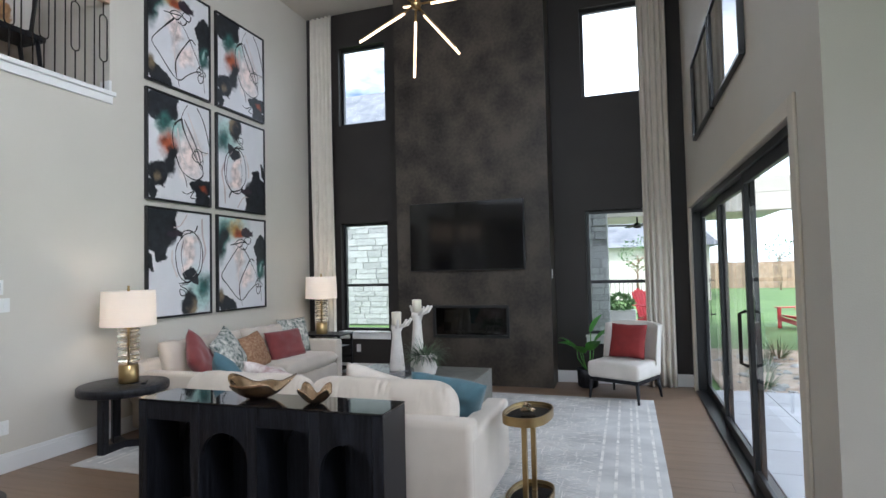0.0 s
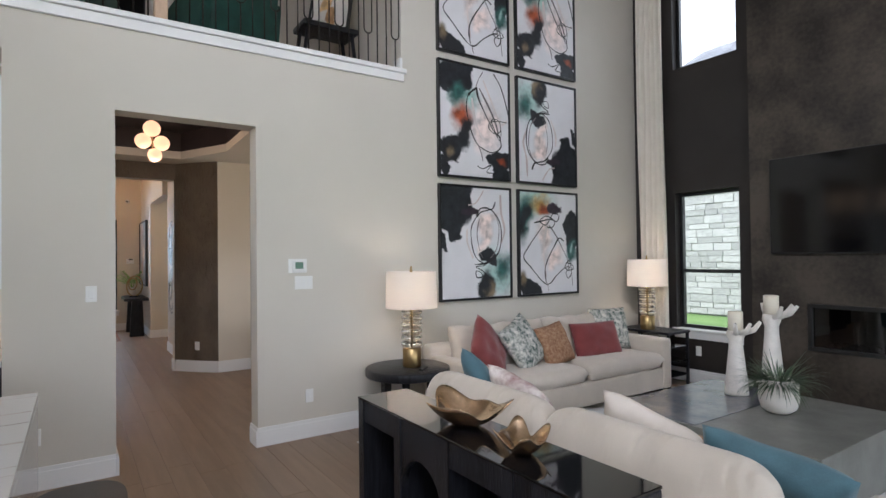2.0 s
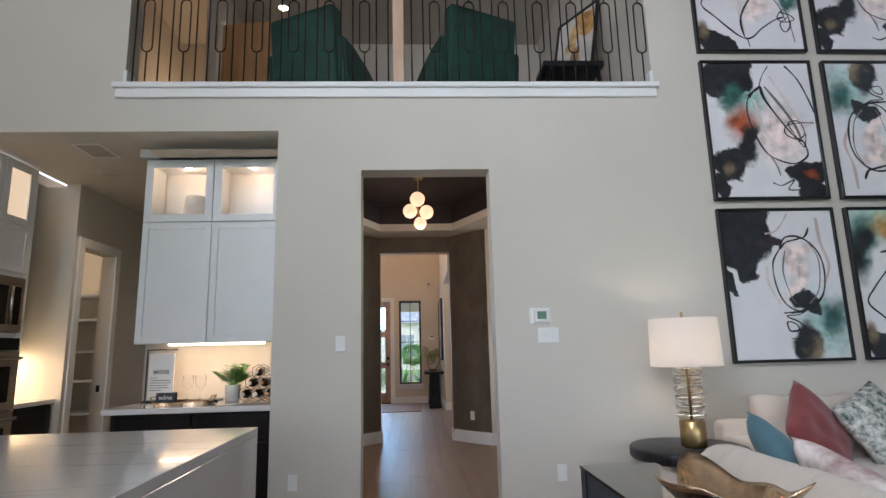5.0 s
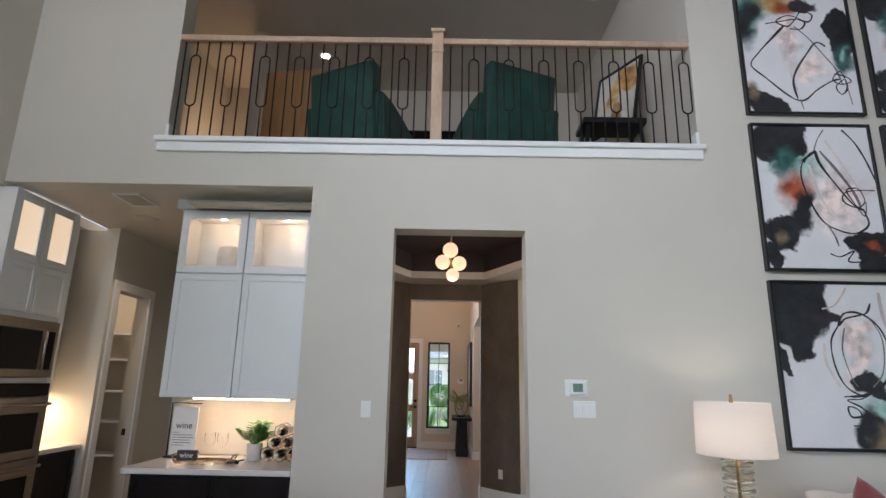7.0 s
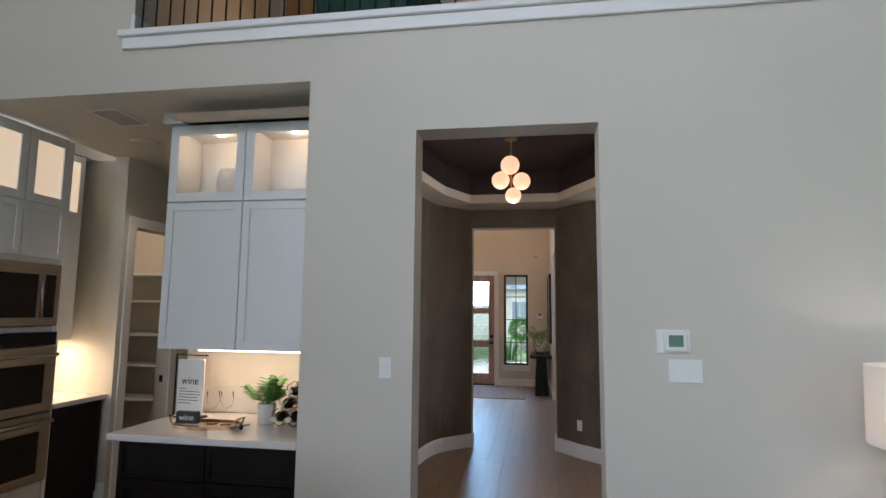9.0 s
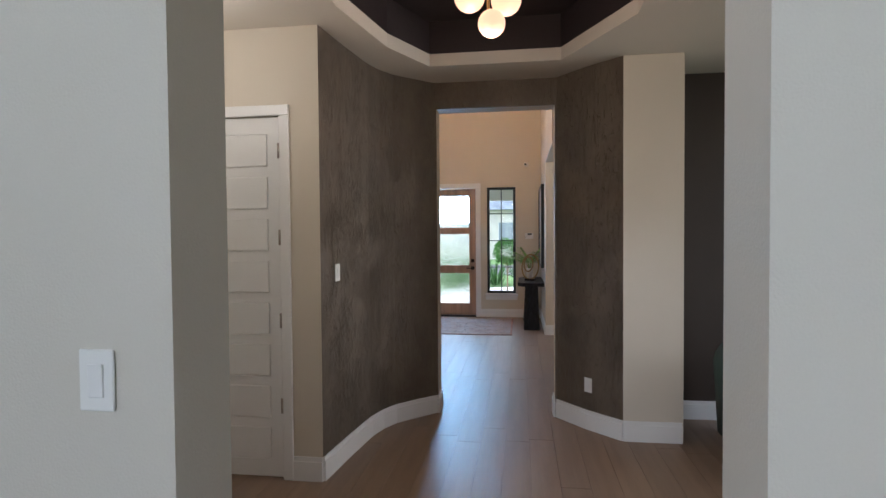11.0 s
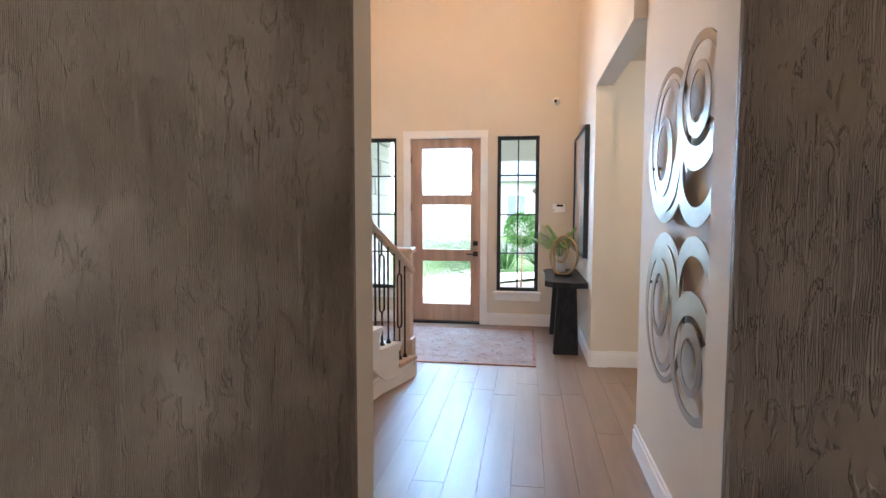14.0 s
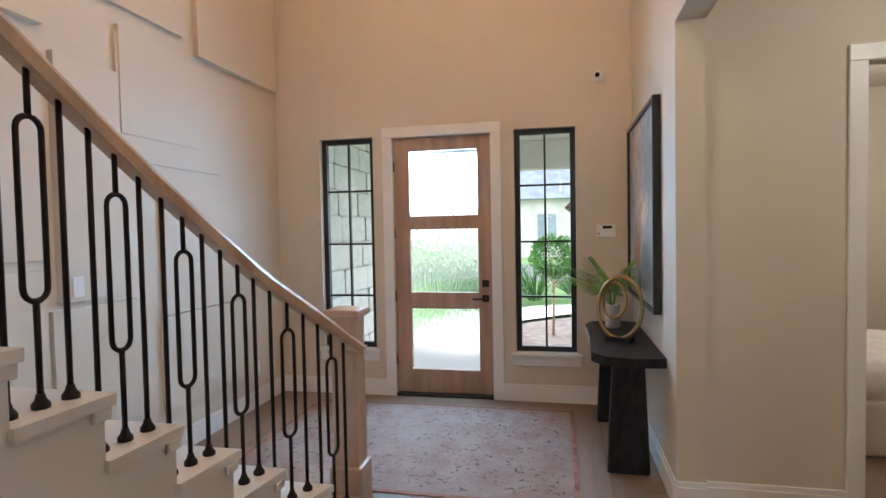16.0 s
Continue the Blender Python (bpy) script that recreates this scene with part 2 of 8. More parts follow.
LEAF = mat("green leaf", (0.05, 0.16, 0.035), 0.4, vary=0.2, scale=9, fine=40, bump=0.001)
GREENVELVET = mat("dark green velvet", (0.006, 0.048, 0.036), 0.7, vary=0.15, scale=7, fine=90, bump=0.002, sheen=0.08)

# ---- mesh helpers ----


def part(name, bm, material, parent=None, label="", smooth=False):
    me = bpy.data.meshes.new(name)
    bmesh.ops.recalc_face_normals(bm, faces=bm.faces)
    if smooth:
        for fc in bm.faces:
            fc.smooth = True
    bm.to_mesh(me)
    bm.free()
    me.materials.append(material)
    ob = new(name, me)
    if parent:
        ob.parent = parent
    if label:
        ob["label"] = label
    return ob


def thing(name, label, category, m=None, group="", kind=""):
    ob = new(name)
    ob.empty_display_size = 0.1
    if m is not None:
        ob.matrix_basis = m
    return tagged(ob, label, category, group, kind)


def B():
    return bmesh.new()


def box(bm, x0, x1, y0, y1, z0, z1, r=0.0, seg=1, m=None):
    """A box, its edges rounded by r."""
    t = bmesh.new()
    bmesh.ops.create_cube(t, size=1)
    bmesh.ops.scale(t, vec=(abs(x1 - x0), abs(y1 - y0), abs(z1 - z0)), verts=t.verts)
    bmesh.ops.translate(t, vec=((x0 + x1) / 2, (y0 + y1) / 2, (z0 + z1) / 2), verts=t.verts)
    if r:
        bmesh.ops.bevel(t, geom=t.edges[:], offset=r, segments=seg, affect="EDGES", profile=0.5)
    return merge(bm, t, m)


def merge(bm, t, m=None):
    if m is not None:
        t.transform(m)
    idx = {v: bm.verts.new(v.co) for v in t.verts}
    for fc in t.faces:
        nf = bm.faces.new([idx[v] for v in fc.verts])
        nf.smooth = fc.smooth
    t.free()
    return bm


def lathe(bm, profile, seg=24, at=(0, 0, 0), m=None):
    """Turns (radius, z) pairs round the z axis."""
    t = bmesh.new()
    rings = []
    for r, z in profile:
        rings.append([t.verts.new((at[0] + r * math.cos(a), at[1] + r * math.sin(a), at[2] + z)) for a in [2 * math.pi * k / seg for k in range(seg)]])
    for a, b in zip(rings, rings[1:]):
        for k in range(seg):
            t.faces.new((a[k], a[(k + 1) % seg], b[(k + 1) % seg], b[k])).smooth = True
    if profile[0][0] > 1e-4:
        t.faces.new(rings[0][::-1])
    if profile[-1][0] > 1e-4:
        t.faces.new(rings[-1])
    bmesh.ops.remove_doubles(t, verts=t.verts, dist=1e-5)
    return merge(bm, t, m)


def tube(bm, pts, r, seg=8, closed=False, flat=1.0):
    """A round bar along points; r may be one radius or one per point."""
    P = [Vector(p) for p in pts]
    n = len(P)
    R = r if isinstance(r, (list, tuple)) else [r] * n
    rings = []
    side = None
    for k in range(n):
        a, b = (P[(k - 1) % n], P[(k + 1) % n]) if closed else (P[max(k - 1, 0)], P[min(k + 1, n - 1)])
        d = (b - a).normalized()
        if side is None:
            side = d.orthogonal().normalized()
        side = (side - d * side.dot(d)).normalized()
        up = d.cross(side)
        rings.append([bm.verts.new(P[k] + R[k] * (side * math.cos(q) + up * flat * math.sin(q))) for q in [2 * math.pi * j / seg for j in range(seg)]])
    for k in range(n if closed else n - 1):
        a, b = rings[k], rings[(k + 1) % n]
        for j in range(seg):
            bm.faces.new((a[j], a[(j + 1) % seg], b[(j + 1) % seg], b[j])).smooth = True
    if not closed:
        bm.faces.new(rings[0][::-1])
        bm.faces.new(rings[-1])
    return bm


def prism(bm, poly, z0, z1, m=None):
    """A flat polygon raised from z0 to z1."""
    t = bmesh.new()
    lo = [t.verts.new((x, y, z0)) for x, y in poly]
    hi = [t.verts.new((x, y, z1)) for x, y in poly]
    t.faces.new(lo[::-1])
    t.faces.new(hi)
    k = len(poly)
    for i in range(k):
        t.faces.new((lo[i], lo[(i + 1) % k], hi[(i + 1) % k], hi[i]))
    return merge(bm, t, m)


def cushion(bm, w, d, h, m=None, e=0.45, seg=22, sag=0.0, seed=0, crease=0.012):
    """A stuffed cushion: w wide, d deep, h thick, with pinched edges."""
    t = bmesh.new()
    grid = {}
    for side in (1, -1):
        for i in range(seg + 1):
            for j in range(seg + 1):
                u, v = 2 * i / seg - 1, 2 * j / seg - 1
                f = (max(0, 1 - u ** 4) ** e) * (max(0, 1 - v ** 4) ** e)
                edge = i in (0, seg) or j in (0, seg)
                pinch = 1 - 0.05 * (1 - abs(u)) * abs(v) - 0.0
                pinch2 = 1 - 0.05 * (1 - abs(v)) * abs(u)
                z = side * h / 2 * f + crease * f * noise.noise(Vector((u * 2.2 + seed, v * 2.2, side * 1.7)))
                z -= sag * (1 - u * u) * 0.5
                if edge and side == -1:
                    grid[side, i, j] = grid[1, i, j]
                else:
                    grid[side, i, j] = t.verts.new((u * w / 2 * pinch2, v * d / 2 * pinch, z))
        for i in range(seg):
            for j in range(seg):
                q = [grid[side, i, j], grid[side, i + 1, j], grid[side, i + 1, j + 1], grid[side, i, j + 1]]
                t.faces.new(q if side == 1 else q[::-1]).smooth = True
    return merge(bm, t, m)


def sheet(name, p, material, parent, label=""):
    """One glass sheet of four corners, its front to the room."""
    me = bpy.data.meshes.new(name)
    me.from_pydata(p, [], [(0, 1, 2, 3)])
    me.materials.append(material)
    ob = new(name, me)
    ob.parent = parent
    ob.visible_shadow = False
    if label:
        ob["label"] = label
    return ob


def wall(name, axis, a, b, u0, u1, z0, z1, holes=(), material=None, label="", cat="wall"):
    """A wall across the axis from a to b, along the other from u0 to u1, with holes (u0, u1, z0, z1) through it."""
    us = sorted({u0, u1, *[v for h in holes for v in h[:2] if u0 < v < u1]})
    zs = sorted({z0, z1, *[v for h in holes for v in h[2:] if z0 < v < z1]})
    solid = {}
    for i in range(len(us) - 1):
        for j in range(len(zs) - 1):
            mu, mz = (us[i] + us[i + 1]) / 2, (zs[j] + zs[j + 1]) / 2
            solid[i, j] = not any(h[0] < mu < h[1] and h[2] < mz < h[3] for h in holes)
    bm = bmesh.new()

    def P(c, u, z):
        return bm.verts.new((c, u, z) if axis == "x" else (u, c, z))

    for (i, j), s in solid.items():
        if not s:
            continue
        ua, ub, za, zb = us[i], us[i + 1], zs[j], zs[j + 1]
        for c in (a, b):
            bm.faces.new([P(c, ua, za), P(c, ub, za), P(c, ub, zb), P(c, ua, zb)])
        if not solid.get((i - 1, j)):
            bm.faces.new([P(a, ua, za), P(b, ua, za), P(b, ua, zb), P(a, ua, zb)])
        if not solid.get((i + 1, j)):
            bm.faces.new([P(a, ub, za), P(b, ub, za), P(b, ub, zb), P(a, ub, zb)])
        if not solid.get((i, j - 1)):
            bm.faces.new([P(a, ua, za), P(b, ua, za), P(b, ub, za), P(a, ub, za)])
        if not solid.get((i, j + 1)):
            bm.faces.new([P(a, ua, zb), P(b, ua, zb), P(b, ub, zb), P(a, ub, zb)])
    bmesh.ops.remove_doubles(bm, verts=bm.verts, dist=1e-5)
    return tagged(part(name, bm, material), label, cat, kind="structure")


def slab(name, x0, x1, y0, y1, z0, z1, material, label, cat, r=0.0):
    return tagged(part(name, box(B(), x0, x1, y0, y1, z0, z1, r), material), label, cat, kind="structure")


def fence_poly(bm, pts, z0, z1, thick, side=1):
    """A thin upright strip along a plan line."""
    P = [Vector((x, y, 0)) for x, y in pts]
    offs = []
    for k in range(len(P)):
        d = (P[min(k + 1, len(P) - 1)] - P[max(k - 1, 0)]).normalized()
        offs.append(Vector((-d.y, d.x, 0)) * thick * side)
    rows = [[bm.verts.new(p + o * s + Vector((0, 0, z))) for s in (0, 1) for z in (z0, z1)] for p, o in zip(P, offs)]
    for a, b in zip(rows, rows[1:]):
        for i, j in ((0, 1), (1, 3), (3, 2), (2, 0)):
            bm.faces.new((a[i], a[j], b[j], b[i]))
    for r in (rows[0], rows[-1]):
        bm.faces.new((r[0], r[1], r[3], r[2]))
    return bm


# ---- the shell ----
WX, EX, NY, TOP = -4.84, 0.89, 8.15, 5.82
HOLES_N = [(-4.25, -3.43, 3.97, 5.25), (-4.25, -3.43, 0.66, 2.38), (-0.42, 0.40, 3.97, 5.25), (-0.42, 0.40, 0.66, 2.38)]
wall("wall_north", "y", NY, NY + 0.18, -5.0, 1.07, 0, 6.3, HOLES_N, DARKWALL, "black-brown painted fireplace wall with four tall windows")
wall("chimney_breast", "y", 7.67, NY - 0.002, -3.06, -0.855, 0, TOP, [(-2.53, -1.43, 0.645, 1.10)], SLAB, "tall dark grey mottled plaster chimney breast", "wall")
wall("wall_west", "x", WX - 0.2, WX, -1.2, NY, 0, 6.3, [(1.98, 3.02, -1, 2.74), (-3, 1.31, -1, 3.08), (0.06, 4.46, 3.45, 6.15)], BEIGE, "tall greige painted wall with loft opening above a doorway")
wall("wall_east", "x", EX, EX + 0.18, 2.86, NY, 0, 6.3, [(3.32, 7.86, -1, 2.31)], BEIGE, "greige painted wall over a wide sliding glass door")
wall("wall_nook_north", "y", 2.86, 3.04, EX + 0.18, 4.3, 0, 6.3, [], BEIGE, "greige painted return wall")
wall("wall_nook_east", "x", 4.12, 4.3, -5.3, 2.86, 0, 6.3, [(-0.65, 2.25, 0.7, 2.5)], BEIGE, "greige painted nook wall with a wide window")
wall("wall_kitchen_south", "y", -5.3, -5.12, -8.0, 4.12, 0, 6.3, [(-2.7, 0.7, 0.95, 2.45)], BEIGE, "greige painted kitchen wall with a window")
wall("wall_south_upper", "y", -1.38, -1.2, WX - 0.2, 4.12, 3.05, 6.3, [(-4.1, 0.1, 3.7, 5.3)], BEIGE, "greige painted upper wall over the kitchen")
wall("wall_nook_header", "x", EX, EX + 0.18, -1.2, 2.86, 3.05, 6.3, [(-0.9, 2.5, 4.0, 5.2)], BEIGE, "greige painted wall with an added unseen high window over the nook opening")
slab("ceiling_living", WX - 0.2, EX + 0.18, -1.2, NY + 0.18, TOP, TOP + 0.1, CEIL, "beige painted high living room ceiling", "ceiling")
# out of view; added to keep direct sun off the kitchen island
slab("sun_block_eave", -5.4, 1.4, -2.9, -1.381, 5.42, 5.52, CEIL, "unseen eave added to block sun at the high south opening", "eave")
slab("ceiling_kitchen", -8.0, 4.12, -5.12, -1.38, 3.05, 3.15, CEIL, "beige painted kitchen ceiling", "ceiling")
slab("ceiling_bar", -8.0, WX - 0.2, -1.2, 1.31, 3.08, 3.18, CEIL, "beige painted ceiling over the wine bar", "ceiling")
slab("ceiling_nook", EX + 0.18, 4.12, -1.2, 2.86, 3.05, 3.15, CEIL, "beige painted nook ceiling", "ceiling")

# bar alcove and pantry
wall("wall_bar_side", "y", 1.31, 1.45, -5.78, WX - 0.2, 0, 3.45, [], BEIGE, "greige painted wall at the wine bar's end")
wall("wall_bar_back", "x", -5.78, -5.64, 0.06, 1.31, 0, 3.08, [], BEIGE, "greige painted wall behind the wine bar")
wall("wall_bar_hall", "y", 0.06, 0.2, -7.5, -5.78, 0, 3.08, [], BEIGE, "greige painted wall behind the wine bar")
wall("wall_pantry", "y", -1.19, -1.05, -8.0, -6.23, 0, 3.08, [(-6.98, -6.37, -1, 2.44)], BEIGE, "greige painted pantry wall with an open doorway")
wall("wall_pantry_return", "x", -6.37, -6.23, -1.75, -1.19, 0, 3.05, [], BEIGE, "greige painted return wall")
wall("wall_kitchen_west", "y", -1.89, -1.75, -6.23, -3.6, 0, 3.05, [], BEIGE, "cream backsplash wall behind kitchen counter")
wall("wall_pantry_back", "y", -2.6, -2.46, -8.0, -6.3, 0, 3.05, [], CREAM, "cream painted pantry back wall")
wall("wall_pantry_west", "x", -8.0, -7.86, -5.12, 0.06, 0, 3.05, [], BEIGE, "greige painted passage wall")

# the rotunda between living room and foyer
CURVE = [(-8.848, 1.86), (-8.66, 1.67), (-8.53, 1.55), (-8.38, 1.47), (-8.2, 1.42), (-7.8, 1.37), (-7.36, 1.325)]
RIGHT = [(-8.33, 3.42), (-8.56, 3.18), (-8.848, 2.945)]
bm = B()
fence_poly(bm, CURVE, 0, 3.02, 0.12, -1)
tagged(part("wall_rotunda_south", bm, WALLPAPER, smooth=False), "curved wall in brown-black textured wallpaper", "wall", kind="structure")
bm = B()
fence_poly(bm, RIGHT, 0, 3.02, 0.12, -1)
tagged(part("wall_rotunda_north", bm, WALLPAPER), "angled wall in brown-black textured wallpaper", "wall", kind="structure")
wall("wall_rotunda_west", "x", -8.87, -8.85, 1.72, 3.06, 0, 3.02, [(1.875, 2.93, -1, 2.765)], WALLPAPER, "brown-black wallpapered wall round the foyer opening")
wall("wall_foyer_east", "x", -9.05, -8.87, -0.6, 3.25, 0, 6.3, [(1.875, 2.93, -1, 2.765)], CREAM, "cream painted wall with the opening to the rotunda")
wall("wall_closet", "x", -7.5, -7.36, 0.2, 1.325, 0, 3.02, [(0.325, 1.055, -1, 2.42)], CREAM, "cream painted wall with a white panel door")
wall("wall_hall_north", "x", -8.47, -8.33, 3.42, 3.87, 0, 3.02, [], CREAM, "cream painted wall end beside the study")
wall("wall_study_dark", "x", -9.05, -8.93, 3.87, 6.2, 0, 3.02, [], STUDYP, "dark brown painted study wall")
wall("wall_study_side", "y", 3.73, 3.87, -8.93, -8.47, 0, 3.02, [], STUDYP, "dark brown painted wall edge")
wall("wall_study_north", "y", 6.2, 6.34, -9.05, WX - 0.2, 0, 3.02, [(-8.7, -7.2, 0.7, 2.5)], STUDYP, "dark brown painted study wall with an added unseen window opening")
RIM = [(-8.36, 1.90), (-7.85, 1.67), (-7.1, 1.54), (-6.3, 1.56), (-5.6, 1.76), (-5.3, 2.02), (-5.3, 2.88), (-5.8, 3.32), (-7.5, 3.36), (-8.36, 2.95)]
bm = B()
vo = [bm.verts.new((x, y, 3.0)) for x, y in [(-8.86, 1.30), (-7.1, 0.2), (WX - 0.2, 0.2), (WX - 0.2, 2.95), (WX - 0.2, 6.34), (-7.0, 6.34), (-9.04, 6.34), (-9.04, 3.4)]]
vr = [bm.verts.new((x, y, 3.0)) for x, y in RIM]
vu = [bm.verts.new((x, y, 3.10)) for x, y in RIM]
k = len(RIM)
for i in range(k):
    bm.faces.new((vr[i], vr[(i + 1) % k], vu[(i + 1) % k], vu[i]))
near = [0, 1, 1, 1, 2, 2, 3, 4, 6, 7]
for i in range(k):
    a, b = near[i], near[(i + 1) % k]
    if a == b:
        bm.faces.new((vr[i], vr[(i + 1) % k], vo[a]))
    else:
        ring = [vo[a]]
        j = a
        while j != b:
            j = (j + 1) % len(vo)
            ring.append(vo[j])
        bm.faces.new([vr[i], *ring, vr[(i + 1) % k]])
tagged(part("ceiling_rotunda", bm, CEIL), "beige soffit with an octagonal tray opening", "ceiling", kind="structure")
bm = B()
lo = [bm.verts.new((x, y, 3.10)) for x, y in RIM]
hi = [bm.verts.new((x, y, 3.36)) for x, y in RIM]
for i in range(k):
    bm.faces.new((lo[i], lo[(i + 1) % k], hi[(i + 1) % k], hi[i]))
bm.faces.new(hi)
tagged(part("ceiling_tray", bm, TRAY), "dark aubergine painted tray ceiling", "ceiling", kind="structure")

# the foyer
FX = -14.73
wall("wall_front", "x", FX - 0.2, FX, -0.6, 3.25, 0, 6.6, [(0.80, 1.76, -1, 2.53), (0.04, 0.60, 0.46, 2.55), (1.98, 2.54, 0.46, 2.55)], CREAM, "cream painted entry wall with front door and two sidelights")
wall("wall_foyer_north_east", "y", 3.11, 3.25, -10.97, -9.05, 0, 6.3, [], CREAM, "cream painted foyer wall carrying the ring sculptures")
wall("wall_foyer_north", "y", 3.03, 3.19, FX, -10.97, 0, 6.3, [(-12.87, -10.5, -1, 2.77)], CREAM, "cream painted foyer wall with a wide passage opening")
wall("wall_foyer_south", "y", -0.6, -0.42, FX, -9.05, 0, 6.3, [], CREAM, "cream foyer wall with overlapping rectangular panels")
wall("wall_passage_west", "x", -13.0, -12.9, 3.19, 6.0, 0, 3.0, [(3.99, 4.85, -1, 2.48)], CREAM, "cream painted passage wall with a bedroom doorway")
wall("wall_passage_east", "x", -10.97, -10.82, 3.25, 6.0, 0, 3.0, [], CREAM, "cream painted passage wall")
wall("wall_passage_north", "y", 6.0, 6.12, -16.0, -10.5, 0, 3.0, [], CREAM, "cream painted passage end wall")
wall("wall_bedroom", "x", -16.1, -16.0, 3.19, 6.12, 0, 3.0, [], CREAM, "cream painted bedroom wall")
wall("wall_bedroom_south", "y", 3.19, 3.3, -16.0, -13.0, 0, 3.0, [], CREAM, "cream painted bedroom wall")
slab("ceiling_passage", -16.0, -10.5, 3.19, 6.12, 3.0, 3.08, CEIL, "beige painted passage ceiling", "ceiling")
slab("ceiling_foyer", FX - 0.2, -8.82, -0.6, 3.25, 6.3, 6.4, CEIL, "beige painted tall foyer ceiling", "ceiling")

# the loft
slab("loft_floor", -9.3, WX - 0.2, -1.2, 4.6, 3.37, 3.44, OAK, "loft floor slab", "floor")
wall("wall_loft_back", "x", -8.8, -8.7, -1.4, 4.6, 3.44, 6.4, [], CEIL, "beige painted loft back wall")
wall("wall_loft_north", "y", 4.46, 4.6, -9.3, WX - 0.2, 3.44, 6.4, [], CEIL, "beige painted loft side wall")
wall("wall_loft_south", "y", -1.4, -1.2, -9.3, WX - 0.2, 3.44, 6.4, [], CEIL, "beige painted loft side wall")
wall("wall_loft_inner", "y", -0.25, -0.1, -8.7, -7.2, 3.44, 6.15, [], CEIL, "beige painted loft wall end")
slab("ceiling_loft", -9.3, WX - 0.2, -1.2, 4.46, 6.15, 6.25, CEIL, "beige painted loft ceiling", "ceiling")
slab("loft_ledge", WX - 0.2, WX + 0.05, -0.02, 4.50, 3.445, 3.49, TRIM, "white painted ledge cap along the loft edge", "trim", 0.006)
slab("loft_fascia", WX, WX + 0.025, 0.0, 4.48, 3.365, 3.444, TRIM, "white painted fascia board under the loft ledge", "trim", 0.004)
slab("subfloor", -14.93, 1.07, -1.2, 8.33, -0.12, -0.012, OAK, "floor base under the planks", "floor")
slab("subfloor", -8.0, 4.3, -5.3, -1.2, -0.12, -0.012, OAK, "floor base under the kitchen planks", "floor")
slab("subfloor", 1.07, 4.3, -1.2, 3.04, -0.12, -0.012, OAK, "floor base under the nook planks", "floor")
slab("subfloor", -16.1, -14.93, 3.19, 6.12, -0.12, -0.012, OAK, "floor base under the bedroom planks", "floor")

# ---- windows, doors, trim ----


def window(name, axis, face, u0, u1, z0, z1, depth, out, bars_u=(), bars_z=(), sill=0.0, label="", frame_w=0.045, jamb=None):
    """A black framed window in a hole; out is the way outdoors along the axis (+1 or -1)."""
    th = thing(name, label, "window", kind="structure")

    def bx(bm, a, b, u_0, u_1, z_0, z_1, r=0.003):
        a, b = face + out * a, face + out * b
        if axis == "y":
            box(bm, u_0, u_1, min(a, b), max(a, b), z_0, z_1, r)
        else:
            box(bm, min(a, b), max(a, b), u_0, u_1, z_0, z_1, r)
        return bm

    bm = B()
    d0, d1 = depth, depth + 0.06
    bx(bm, d0, d1, u0 + 0.002, u0 + frame_w, z0 + 0.002, z1 - 0.002)
    bx(bm, d0, d1, u1 - frame_w, u1 - 0.002, z0 + 0.002, z1 - 0.002)
    bx(bm, d0, d1, u0 + frame_w, u1 - frame_w, z0 + 0.002, z0 + frame_w)
    bx(bm, d0, d1, u0 + frame_w, u1 - frame_w, z1 - frame_w, z1 - 0.002)
    part("window_frame", bm, BLACKFRAME, th)
    for u in bars_u:
        part("glazing_bar", bx(B(), d0 + 0.01, d1 - 0.01, u - 0.009, u + 0.009, z0 + frame_w, z1 - frame_w), BLACKFRAME, th)
    for z, w in bars_z:
        part("glazing_bar", bx(B(), d0 + 0.008, d1 - 0.012, u0 + frame_w, u1 - frame_w, z - w / 2, z + w / 2), BLACKFRAME, th)
    c = face + out * (d0 + 0.03)
    q = [(u0 + 0.02, z0 + 0.02), (u1 - 0.02, z0 + 0.02), (u1 - 0.02, z1 - 0.02), (u0 + 0.02, z1 - 0.02)]
    if axis == "x":
        q = q[::-1] if out > 0 else q
        sheet("pane", [(c, u, z) for u, z in q], PANE, th)
    else:
        q = q if out > 0 else q[::-1]
        sheet("pane", [(u, c, z) for u, z in q], PANE, th)
    if sill:
        part("window_sill", bx(B(), -0.05, depth, u0 - 0.04, u1 + 0.04, z0 - 0.03, z0 + 0.002, 0.006), TRIM, th, "white painted sill")
        part("window_apron", bx(B(), -0.018, -0.002, u0 - 0.03, u1 + 0.03, z0 - sill, z0 - 0.03, 0.004), TRIM, th)
    return th


for i, (a, b, c, d) in enumerate(HOLES_N):
    low = c < 1
    window("window_%d" % (i + 1), "y", NY, a, b, c, d, 0.09, 1, (), ((1.385, 0.045),) if low else (), 0.12 if low else 0, "black framed sash window in the dark wall" if low else "black framed high fixed window in the dark wall")
window("window_5", "x", FX, 0.04, 0.60, 0.46, 2.55, 0.06, -1, (0.32,), ((0.98, 0.018), (1.50, 0.018), (2.03, 0.018)), 0.12, "black sidelight window with thin glazing bars", 0.05)
window("window_6", "x", FX, 1.98, 2.54, 0.46, 2.55, 0.06, -1, (2.26,), ((0.98, 0.018), (1.50, 0.018), (2.03, 0.018)), 0.12, "black sidelight window with thin glazing bars", 0.05)

# unseen window added to let more sky light onto the west wall
window("window_7", "x", EX, -0.9, 2.5, 4.0, 5.2, 0.09, 1, (0.8,), (), 0, "black framed wide high window, unseen, added over the nook opening")

